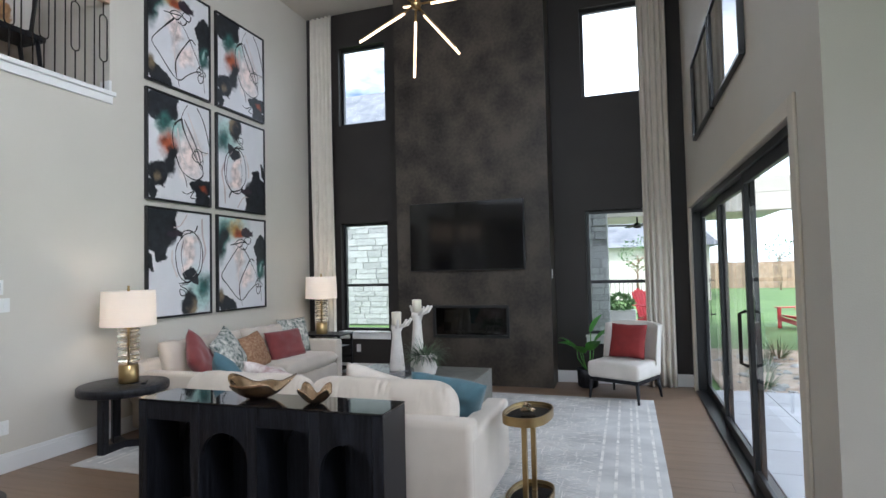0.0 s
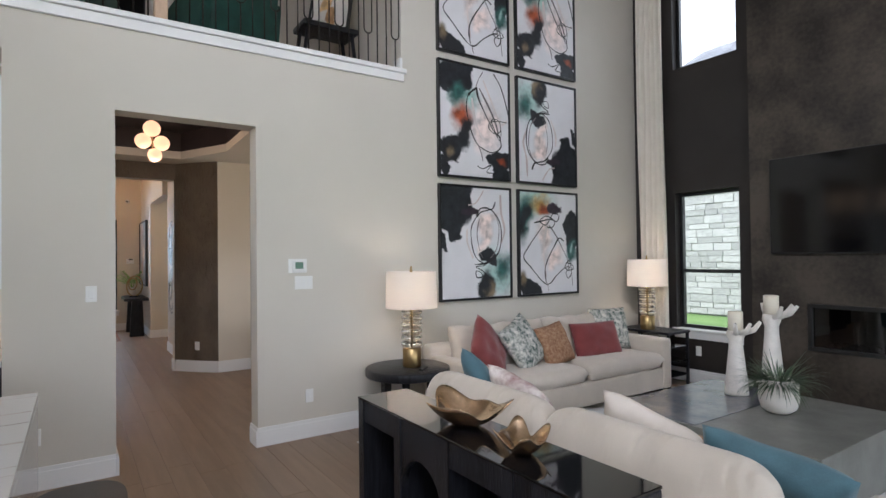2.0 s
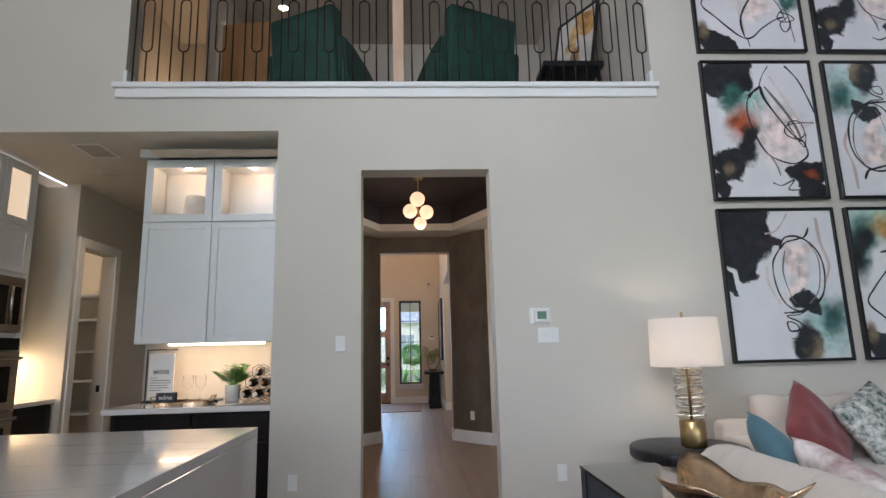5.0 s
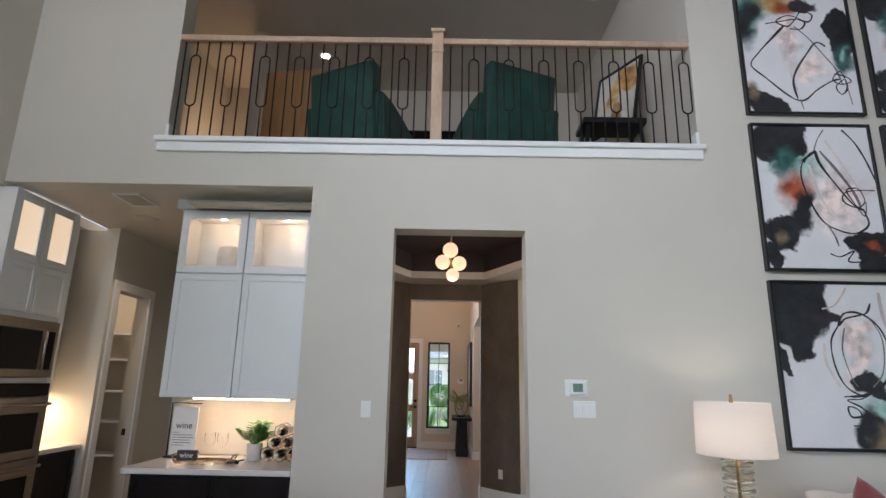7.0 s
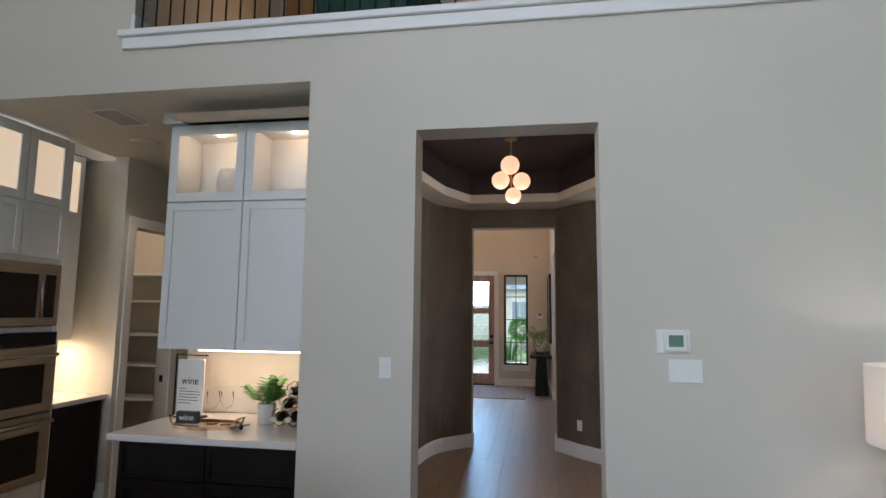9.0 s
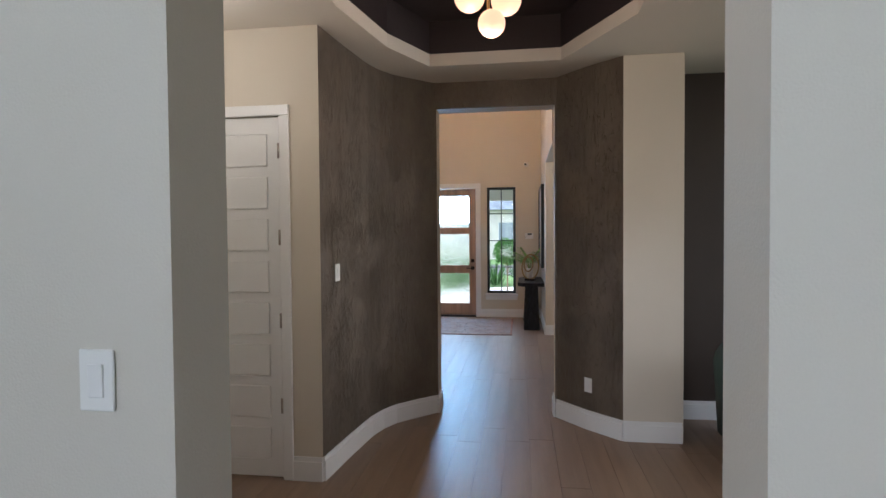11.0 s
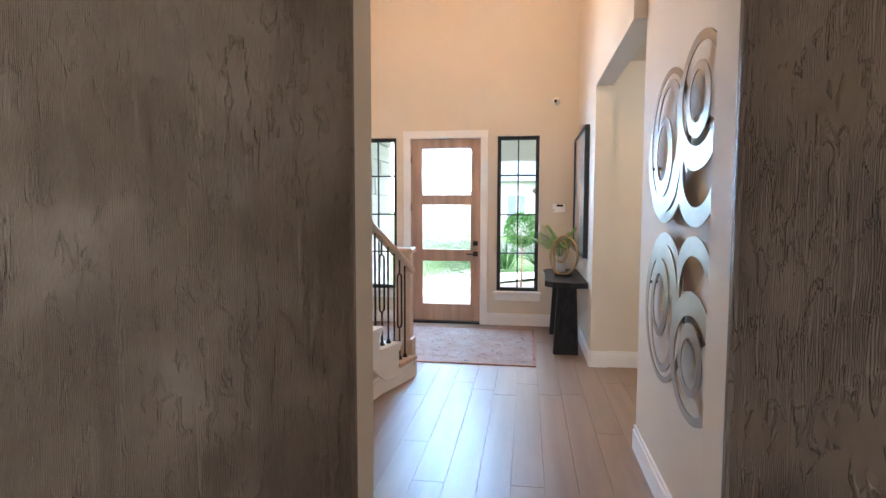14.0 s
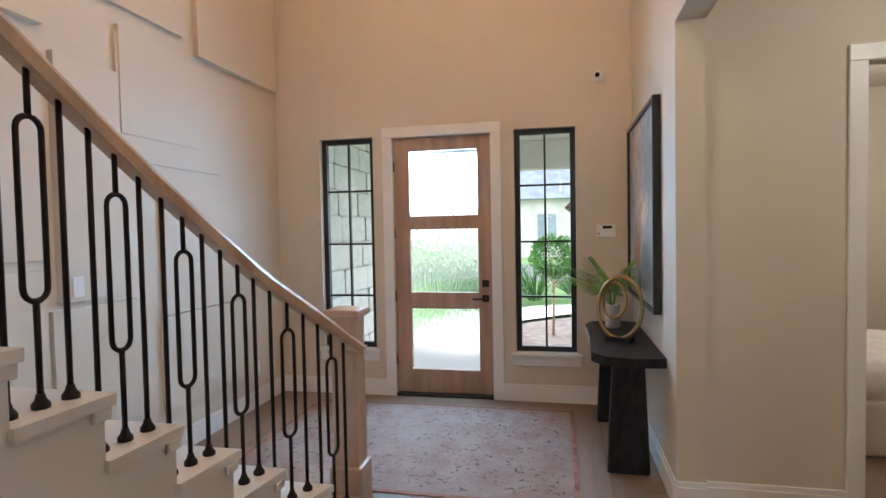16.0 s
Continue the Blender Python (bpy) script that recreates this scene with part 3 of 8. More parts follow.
# sliding glass door in the east wall
sd = thing("sliding_door_1", "black framed sliding glass door in three wide panels", "sliding door", kind="structure")
bm = B()
box(bm, EX + 0.02, EX + 0.16, 3.325, 3.37, 0.0, 2.305, 0.004)
box(bm, EX + 0.02, EX + 0.16, 7.81, 7.855, 0.0, 2.305, 0.004)
box(bm, EX + 0.02, EX + 0.16, 3.37, 7.81, 2.25, 2.305, 0.004)
box(bm, EX - 0.01, EX + 0.17, 3.37, 7.81, -0.005, 0.03, 0.004)
part("frame", bm, BLACKFRAME, sd)
for i, (a, b, dx) in enumerate(((3.38, 4.80, 0.04), (4.72, 6.30, 0.08), (6.22, 7.80, 0.12))):
    bm = B()
    x0, x1 = EX + dx, EX + dx + 0.035
    box(bm, x0, x1, a, a + 0.075, 0.03, 2.25, 0.004)
    box(bm, x0, x1, b - 0.075, b, 0.03, 2.25, 0.004)
    box(bm, x0, x1, a + 0.075, b - 0.075, 0.03, 0.12, 0.004)
    box(bm, x0, x1, a + 0.075, b - 0.075, 2.17, 2.25, 0.004)
    leaf = part("door_panel", bm, BLACKFRAME, sd)
    c = x0 + 0.017
    sheet("pane", [(c, a + 0.07, 2.18), (c, b - 0.07, 2.18), (c, b - 0.07, 0.11), (c, a + 0.07, 0.11)], PANE, leaf)
bm = B()
tube(bm, [(EX + 0.03, 4.76, 0.85), (EX - 0.015, 4.76, 0.87), (EX - 0.015, 4.76, 1.23), (EX + 0.03, 4.76, 1.25)], 0.014, 8)
part("handle", bm, IRON, sd, "dark pull handle")
bm = B()
box(bm, EX - 0.016, EX - 0.001, 3.22, 3.32, 0, 2.40, 0.004)
box(bm, EX - 0.016, EX - 0.001, 3.32, 7.86, 2.31, 2.40, 0.004)
box(bm, EX - 0.016, EX - 0.001, 7.86, 7.95, 0, 2.40, 0.004)
tagged(part("door_casing", bm, CREAM), "pale painted casing round the sliding door", "trim", kind="structure")


def base(name, pts, side, h=0.16, label="white painted baseboard with stepped top"):
    bm = B()
    fence_poly(bm, pts, 0.0, h - 0.03, 0.018, side)
    fence_poly(bm, pts, h - 0.03, h, 0.011, side)
    return tagged(part(name, bm, TRIM), label, "baseboard", kind="structure")


base("baseboard", [(WX + 0.001, 3.02), (WX + 0.001, NY)], -1)
base("baseboard", [(WX + 0.001, 1.31), (WX + 0.001, 1.98)], -1)
base("baseboard", [(WX - 0.2, 1.981), (WX + 0.019, 1.981)], 1)
base("baseboard", [(WX + 0.019, 3.019), (WX - 0.2, 3.019)], 1)
base("baseboard", [(WX, NY - 0.001), (-3.06, NY - 0.001)], -1)
base("baseboard", [(-0.855, NY - 0.001), (EX, NY - 0.001)], -1)
base("baseboard", CURVE, 1)
base("baseboard", RIGHT, 1)
base("baseboard", [(-8.329, 3.86), (-8.329, 3.42)], 1)
base("baseboard", [(-8.849, 1.76), (-8.849, 1.875)], -1)
base("baseboard", [(-8.83, 1.876), (-9.05, 1.876)], -1)
base("baseboard", [(-9.05, 2.929), (-8.83, 2.929)], -1)
base("baseboard", [(-8.929, 3.87), (-8.929, 6.2)], -1)
base("baseboard", [(-7.359, 1.10), (-7.359, 1.325)], -1)
base("baseboard", [(FX + 0.001, -0.42), (FX + 0.001, 0.70)], -1)
base("baseboard", [(FX + 0.001, 1.86), (FX + 0.001, 3.03)], -1)
base("baseboard", [(FX, 3.029), (-12.87, 3.029)], -1)
base("baseboard", [(-12.869, 3.03), (-12.869, 3.19)], -1)
base("baseboard", [(-12.899, 3.19), (-12.899, 3.90)], -1)
base("baseboard", [(-10.97, 3.109), (-9.05, 3.109)], -1)
base("baseboard", [(-9.05, -0.419), (FX, -0.419)], -1)
base("baseboard", [(-6.229, -1.75), (-6.229, -1.05)], -1)


def casing(name, axis, face, out, u0, u1, top, w=0.095, label="white painted door casing"):
    bm = B()
    a, b = sorted((face + out * 0.002, face + out * 0.022))
    for c, d, e, f in ((u0 - w, u0, 0, top), (u1, u1 + w, 0, top), (u0 - w, u1 + w, top, top + w)):
        if axis == "x":
            box(bm, a, b, c, d, e, f, 0.004)
        else:
            box(bm, c, d, a, b, e, f, 0.004)
    return tagged(part(name, bm, TRIM), label, "trim", kind="structure")


casing("door_casing", "y", -1.05, 1, -6.98, -6.37, 2.44)
casing("door_casing", "x", -7.36, 1, 0.325, 1.055, 2.42, 0.07)
casing("door_casing", "x", FX, 1, 0.80, 1.76, 2.53, 0.10)
casing("door_casing", "x", -12.9, 1, 3.99, 4.85, 2.48, 0.09)

# ---- living room ----
RUGPALE = mat("pale grey worn woven rug", (0.47, 0.465, 0.46), 0.95, vary=0.1, scale=2.2, fine=140, bump=0.004, second=(0.68, 0.67, 0.65), stretch=(1, 1.6, 1))
RUGLINE = mat("lighter rug stripes", (0.74, 0.72, 0.69), 0.95, vary=0.1, scale=9, fine=140, bump=0.004)
rug = thing("area_rug", "pale grey distressed rug with cream border stripes", "rug")
part("rug_field", box(B(), -4.45, 0.355, 3.75, 7.24, 0.0, 0.010, 0.004), RUGPALE, rug)
random.seed(5)
for x in (0.28, 0.16, 0.10, -0.02, -0.14, -4.37, -4.25, -4.18):
    bm = B()
    y = 3.85
    while y < 7.1:
        w = random.uniform(0.05, 0.4)
        box(bm, x - 0.012, x + 0.012, y, min(7.14, y + w), 0.0095, 0.0118)
        y += w + random.uniform(0.015, 0.05)
    tagged(part("stripe", bm, RUGLINE, rug), kind="stuff")
bm = B()
for k in range(1100):
    x, y = random.uniform(-1.5, -0.2), random.uniform(3.9, 7.1)
    a = random.choice((0.6, -0.6, 1.57, 0.0)) + random.uniform(-0.1, 0.1)
    box(bm, -0.07, 0.07, -0.004, 0.004, 0.0096, 0.0112, 0, 1, pose(x, y, 0, 0, 0, math.degrees(a)))
tagged(part("pattern", bm, RUGLINE, rug), kind="stuff")

CUSH = {
    "red": mat("burgundy cotton", (0.20, 0.035, 0.035), 0.8, vary=0.06, scale=8, fine=200, bump=0.002, sheen=0.3),
    "blue": mat("dusty teal velvet", (0.065, 0.145, 0.18), 0.7, vary=0.08, scale=8, fine=160, bump=0.002, sheen=0.2),
    "leaf": mat("green and white leaf print", (0.70, 0.68, 0.62), 0.8, vary=0.1, scale=22, fine=60, bump=0.001, second=(0.05, 0.09, 0.08)),
    "rust": mat("rust woven boucle", (0.24, 0.11, 0.055), 0.9, vary=0.2, scale=30, fine=120, bump=0.008, second=(0.42, 0.26, 0.16)),
    "marble": mat("white and plum marbled print", (0.78, 0.72, 0.68), 0.8, vary=0.1, scale=6, fine=30, bump=0.001, second=(0.30, 0.17, 0.16)),
    "cream": mat("cream linen", (0.68, 0.61, 0.54), 0.85, vary=0.03, scale=8, fine=240, bump=0.002),
    "red2": mat("deep red cotton", (0.23, 0.022, 0.022), 0.8, vary=0.06, scale=8, fine=200, bump=0.002),
}


def pillow(mat_key, w, h, t, m, label, seed=0):
    ob = part("throw_pillow", cushion(B(), w, h, t, None, 0.5, 20, 0, seed, 0.018), CUSH[mat_key], None, "", True)
    ob.matrix_basis = m
    return tagged(ob, label, "pillow", "throw pillows")


def creased(bm, w, d, h, m, seed):
    """A long soft back cushion with gathered seams along its top edge."""
    t = bmesh.new()
    cushion(t, w, d, h, None, 0.26, 56, 0, seed, 0.02)
    for v in t.verts:
        f = max(0.0, v.co.y / (d / 2))
        amp = 0.5 + noise.noise(Vector((v.co.x * 4, seed, 1.5)))
        v.co.z += 0.026 * amp * math.sin(v.co.x * 48 + seed + 5 * f + 2 * math.sin(v.co.x * 9)) * (f * (1.35 - f)) * (1 if v.co.z > 0 else -1)
        v.co.y += 0.010 * math.sin(v.co.x * 21 + seed * 2) * f
    return merge(bm, t, m)


def bolster(bm, w, d, h, m, seed, n=150, k=26):
    """A soft roll, oval in section, gathered across and puckered at both ends."""
    t = bmesh.new()
    rows = []
    for i in range(n + 1):
        u = 2 * i / n - 1
        end = max(0.0, 1 - abs(u) ** 9) ** 0.45
        row = []
        for j in range(k):
            a = 2 * math.pi * j / k
            y = d / 2 * math.copysign(abs(math.cos(a)) ** 0.8, math.cos(a))
            z = h / 2 * math.copysign(abs(math.sin(a)) ** 0.8, math.sin(a))
            x = u * w / 2
            amp = 0.4 + abs(noise.noise(Vector((x * 3, seed, 1.5 + 0.3 * math.cos(a)))))
            q = abs(noise.noise(Vector((x * 11 + 0.6 * math.sin(2 * a), seed + 0.5 * math.cos(a), 0.5 * math.sin(a)))))
            f = 1.02 - 0.10 * amp * max(0.0, 1 - q * 5) ** 2 + 0.05 * noise.noise(Vector((x * 4.5, math.cos(a), seed + math.sin(a))))
            row.append(t.verts.new((x, y * f * end, z * f * end)))
        rows.append(row)
    for a, b in zip(rows, rows[1:]):
        for j in range(k):
            t.faces.new((a[j], a[(j + 1) % k], b[(j + 1) % k], b[j])).smooth = True
    bmesh.ops.remove_doubles(t, verts=t.verts, dist=1e-5)
    return merge(bm, t, m)


# long sofa along the west wall
sofa = thing("sofa", "oatmeal linen three-seat sofa with loose back cushions", "sofa", pose(-4.78, 4.62, 0.012), "living room sofas")
L, D = 2.84, 0.90
part("base", box(B(), 0.02, D, 0.02, L - 0.02, 0.05, 0.30, 0.03, 3), SOFA, sofa, "", True)
part("backrest", box(B(), 0, 0.20, 0, L, 0.28, 0.72, 0.05, 3), SOFA, sofa, "", True)
for y in (0.0, L - 0.17):
    part("armrest", box(B(), 0.04, D + 0.01, y, y + 0.17, 0.045, 0.62, 0.035, 3), SOFA, sofa, "", True)
for y in (0.17, 0.17 + (L - 0.34) / 2):
    w = (L - 0.34) / 2
    part("seat_cushion", cushion(B(), D - 0.16, w - 0.01, 0.20, pose(0.20 + (D - 0.16) / 2, y + w / 2, 0.385), 0.16, 26, 0, y), SOFA, sofa, "", True)
for k in range(2):
    w = (L - 0.34) / 2
    part("back_cushion", creased(B(), w - 0.02, 0.48, 0.22, pose(0.27, 0.17 + w * (k + 0.5), 0.66, 0, 0, 0) @ pose(0, 0, 0, 90, 0, 90) @ pose(0, 0, 0, -12, 0, 0), k * 3.0), SOFA, sofa, "", True)
for x in (0.08, D - 0.08):
    for y in (0.1, L - 0.1):
        part("leg", lathe(B(), [(0.03, -0.0), (0.03, 0.06)], 10, (x, y, 0)), BLACKWOOD, sofa)

# second sofa, its back to the console
sofa2 = thing("sofa", "oatmeal linen sofa with soft rolled back behind black console", "sofa", pose(-3.30, 3.44, 0.012), "living room sofas")
L2, D2 = 2.50, 1.08
part("base", box(B(), 0.02, L2 - 0.02, 0.03, D2, 0.05, 0.30, 0.03, 3), SOFA, sofa2, "", True)
part("backrest", box(B(), 0.006, L2 - 0.006, 0, 0.20, 0.055, 0.66, 0.04, 3), SOFA, sofa2, "", True)
for x in (0.0, L2 - 0.18):
    part("armrest", box(B(), x, x + 0.18, 0.02, D2 + 0.01, 0.045, 0.58, 0.04, 3), SOFA, sofa2, "", True)
for k in range(2):
    w = (L2 - 0.36) / 2
    part("seat_cushion", cushion(B(), w - 0.01, D2 - 0.2, 0.2, pose(0.18 + w * (k + 0.5), 0.2 + (D2 - 0.2) / 2, 0.385), 0.16, 26, 0, k), SOFA, sofa2, "", True)
    part("back_cushion", bolster(B(), w + 0.05, 0.42, 0.21, pose(0.18 + w * (k + 0.5), 0.255, 0.645) @ pose(0, 0, 0, 90, 0, 180) @ pose(0, 0, 0, 14, 0, 0), 2 + k * 3.0), SOFA, sofa2, "", True)
for x in (0.1, L2 - 0.1):
    for y in (0.1, D2 - 0.1):
        part("leg", lathe(B(), [(0.03, 0.0), (0.03, 0.06)], 10, (x, y, 0)), BLACKWOOD, sofa2)

UP = pose(0, 0, 0, 90, 0, 90)
pillow("red", 0.52, 0.52, 0.17, pose(-4.28, 5.10, 0.69, 0, 0, 28) @ pose(0, 0, 0, 0, -24, 0) @ UP @ pose(0, 0, 0, 0, 0, 38), "burgundy square throw pillow on the long sofa", 1)
pillow("leaf", 0.52, 0.52, 0.16, pose(-4.26, 5.52, 0.70, 0, 0, 14) @ pose(0, 0, 0, 0, -26, 0) @ UP @ pose(0, 0, 0, 0, 0, 20), "green and white leaf-print throw pillow on the long sofa", 2)
pillow("rust", 0.44, 0.44, 0.15, pose(-4.24, 5.95, 0.66, 0, 0, 4) @ pose(0, 0, 0, 0, -22, 0) @ UP @ pose(0, 0, 0, 0, 0, 8), "rust brown woven throw pillow on the long sofa", 3)
pillow("red", 0.68, 0.40, 0.15, pose(-4.26, 6.62, 0.65, 0, 0, -6) @ pose(0, 0, 0, 0, -20, 0) @ UP, "burgundy lumbar throw pillow on the long sofa", 4)
pillow("leaf", 0.50, 0.50, 0.15, pose(-4.40, 7.02, 0.72, 0, 0, -16) @ pose(0, 0, 0, 0, -16, 0) @ UP, "green and white leaf-print throw pillow against the arm", 5)
pillow("blue", 0.46, 0.46, 0.15, pose(-2.98, 4.02, 0.70, 0, 0, 70) @ pose(0, 0, 0, 0, -28, 0) @ UP @ pose(0, 0, 0, 0, 0, 40), "dusty teal throw pillow at the sofa's end", 6)
pillow("marble", 0.50, 0.50, 0.15, pose(-2.60, 4.05, 0.66, 0, 0, 84) @ pose(0, 0, 0, 0, -34, 0) @ UP @ pose(0, 0, 0, 0, 0, 16), "white and plum marbled throw pillow", 7)
pillow("cream", 0.50, 0.50, 0.15, pose(-1.72, 4.05, 0.66, 0, 0, 92) @ pose(0, 0, 0, 0, -30, 0) @ UP @ pose(0, 0, 0, 0, 0, 20), "cream linen throw pillow", 8)
pillow("rust", 0.34, 0.34, 0.12, pose(-1.48, 4.15, 0.62, 0, 0, 92) @ pose(0, 0, 0, 0, -36, 0) @ UP @ pose(0, 0, 0, 0, 0, 14), "rust striped throw pillow", 9)
pillow("blue", 0.54, 0.42, 0.16, pose(-1.16, 4.05, 0.65, 0, 0, 98) @ pose(0, 0, 0, 0, -26, 0) @ UP @ pose(0, 0, 0, 0, 0, 12), "dusty teal throw pillow on the second sofa", 10)

# black console with arches
con = thing("console_table", "black cerused oak console table with carved arches and a glossy top", "console table", pose(-2.97, 3.08, 0.0))
CW, CD, CH = 1.76, 0.33, 0.80
bm = B()
box(bm, 0.0, CW, 0.0, CD, CH - 0.012, CH, 0.003)
part("top", bm, BLACKTOP, con, "polished black top")


def arch_panel(bm, x0, x1, z0, z1, y0, y1, n=10):
    """Front board between two posts, cut by a round arch."""
    w, c = (x1 - x0), (x0 + x1) / 2
    pts = [(c - w / 2 * math.cos(math.pi * k / n), z0 + w / 2 * math.sin(math.pi * k / n)) for k in range(n + 1)]
    f = [[bm.verts.new((x, y, z)) for x, z in pts] for y in (y0, y1)]
    t = [[bm.verts.new((x, y, z1)) for x, z in pts] for y in (y0, y1)]
    for k in range(n):
        bm.faces.new((f[0][k], f[0][k + 1], t[0][k + 1], t[0][k]))
        bm.faces.new((f[1][k + 1], f[1][k], t[1][k], t[1][k + 1]))
        bm.faces.new((f[0][k + 1], f[0][k], f[1][k], f[1][k + 1])).smooth = True


posts = [0.0, 0.42, 0.85, 1.28, CW - 0.07]
for i, x in enumerate(posts):
    part("post", box(B(), x, x + 0.07, 0.004, CD - 0.004, 0.0, CH - 0.013, 0.004), BLACKWOOD, con)
for i in range(4):
    x0, x1 = posts[i] + 0.07, posts[i + 1]
    square = i in (0, 2)
    for y0, y1 in ((0.01, 0.05), (CD - 0.05, CD - 0.01)):
        bm = B()
        if square and y0 < 0.1:
            box(bm, x0, x1, y0, y1, CH - 0.13, CH - 0.013)
        else:
            arch_panel(bm, x0, x1, CH - 0.36, CH - 0.013, y0, y1)
        part("rail" if square and y0 < 0.1 else "arch", bm, BLACKWOOD, con)

part("back_panel", box(B(), 0.07, CW - 0.07, CD - 0.012, CD - 0.004, 0.05, CH - 0.014), BLACKWOOD, con)
part("bottom_shelf", box(B(), 0.07, CW - 0.07, 0.02, CD - 0.02, 0.0, 0.05, 0.004), BLACKWOOD, con)


def petal_bowl(name, m, r, h, label, lobes, seed):
    bm = B()
    n, rings = 60, 9
    rows = []
    for i in range(rings + 1):
        s = i / rings
        row = []
        for k in range(n):
            a = 2 * math.pi * k / n
            wave = math.sin(lobes * a + seed) * 0.5 + 0.3 * math.sin((lobes + 2) * a + 2 * seed)
            rr = r * (0.14 + 0.86 * s ** 0.8) * (1 + 0.30 * s * wave)
            z = h * (s ** 1.5) * (1 + 0.58 * s * wave)
            row.append(Vector((rr * math.cos(a) * 1.25, rr * math.sin(a), max(z, 0))))
        rows.append(row)
    outer = [[bm.verts.new(p) for p in row] for row in rows]
    inner = [[bm.verts.new(p * 0.985 + Vector((0, 0, 0.004))) for p in row] for row in rows]
    for i in range(rings):
        for k in range(n):
            q = (k + 1) % n
            bm.faces.new((outer[i][k], outer[i][q], outer[i + 1][q], outer[i + 1][k])).smooth = True
            bm.faces.new((inner[i][q], inner[i][k], inner[i + 1][k], inner[i + 1][q])).smooth = True
    for k in range(n):
        q = (k + 1) % n
        bm.faces.new((outer[-1][k], outer[-1][q], inner[-1][q], inner[-1][k])).smooth = True
    bm.faces.new([outer[0][k] for k in range(n)][::-1])
    bm.faces.new([inner[0][k] for k in range(n)])
    ob = part(name, bm, GOLD, None, "", True)
    ob.matrix_basis = m
    return tagged(ob, label, "bowl", "gold leaf bowls")


petal_bowl("decorative_bowl", pose(-2.17, 3.27, 0.80, 0, 0, 20), 0.16, 0.10, "large gold leaf bowl with a wavy petal rim on the console", 3, 0.4)
petal_bowl("decorative_bowl", pose(-1.73, 3.23, 0.80, 0, 0, -30), 0.105, 0.078, "small gold leaf bowl with a wavy petal rim on the console", 4, 1.5)

# round side table, lamp, remote
rt = thing("side_table", "round black wood side table with a cross base", "side table", pose(-4.42, 4.255, 0.012))
part("tabletop", lathe(B(), [(0.375, 0.515), (0.385, 0.525), (0.385, 0.58), (0.375, 0.59)], 48), BLACKWOOD, rt, "", True)
for a in (35, 155, 275):
    m = pose(0, 0, 0, 0, 0, a)
    part("leg", box(B(), 0.20, 0.27, -0.035, 0.035, 0.0, 0.515, 0.005, 1, m), BLACKWOOD, rt)
    part("foot_rail", box(B(), 0.0, 0.20, -0.03, 0.03, 0.0, 0.06, 0.004, 1, m), BLACKWOOD, rt)
LAMPGLOW = glow("warm bulb", (1.0, 0.72, 0.42), 12.0)


def table_lamp(m, label):
    th = thing("table_lamp", label, "table lamp", m, "glass table lamps")
    part("base", lathe(B(), [(0.082, 0.0), (0.085, 0.008), (0.085, 0.165), (0.078, 0.172)], 32), BRASS, th, "brushed brass drum base")
    prof = [(0.05, 0.172)]
    for k in range(6):
        z = 0.205 + k * 0.058
        for a in range(-80, 81, 20):
            prof.append((0.062 + 0.036 * math.cos(radians(a)), z + 0.028 * math.sin(radians(a))))
    prof.append((0.03, 0.54))
    part("glass_body", lathe(B(), prof, 32), SMOKE, th, "stacked champagne glass rings", True)
    part("stem", lathe(B(), [(0.008, 0.172), (0.008, 0.86)], 10), BRASS, th)
    bm = B()
    n = 48
    for r0, r1 in ((0.238, 0.228), (0.234, 0.224)):
        lo = [bm.verts.new((r0 * math.cos(2 * math.pi * k / n), r0 * math.sin(2 * math.pi * k / n), 0.535)) for k in range(n)]
        hi = [bm.verts.new((r1 * math.cos(2 * math.pi * k / n), r1 * math.sin(2 * math.pi * k / n), 0.865)) for k in range(n)]
        for k in range(n):
            bm.faces.new((lo[k], lo[(k + 1) % n], hi[(k + 1) % n], hi[k])).smooth = True
    part("shade", bm, SHADE_T, th, "white linen drum shade", True)
    part("finial", lathe(B(), [(0.012, 0.86), (0.014, 0.875), (0.008, 0.89), (0.012, 0.905), (0.004, 0.915)], 12), BRASS, th)
    part("bulb", lathe(B(), [(0.008, 0.60), (0.03, 0.64), (0.03, 0.68), (0.01, 0.71)], 12), LAMPGLOW, th, "", True)
    return th


def shade_mat():
    m = bpy.data.materials.new("translucent lamp shade linen")
    m.use_nodes = True
    nt = m.node_tree
    n, l = nt.nodes, nt.links
    b = n["Principled BSDF"]
    b.inputs["Base Color"].default_value = (0.80, 0.76, 0.72, 1)
    b.inputs["Roughness"].default_value = 0.9
    tr, mx = n.new("ShaderNodeBsdfTranslucent"), n.new("ShaderNodeMixShader")
    tr.inputs[0].default_value = (0.92, 0.90, 0.88, 1)
    mx.inputs[0].default_value = 0.6
    w = n.new("ShaderNodeTexNoise")
    w.inputs["Scale"].default_value = 240
    bp = n.new("ShaderNodeBump")
    bp.inputs["Distance"].default_value = 0.001
    l.new(w.outputs[0], bp.inputs["Height"])
    l.new(bp.outputs[0], b.inputs["Normal"])
    l.new(b.outputs[0], mx.inputs[1])
    l.new(tr.outputs[0], mx.inputs[2])
    l.new(mx.outputs[0], n["Material Output"].inputs[0])
    return m


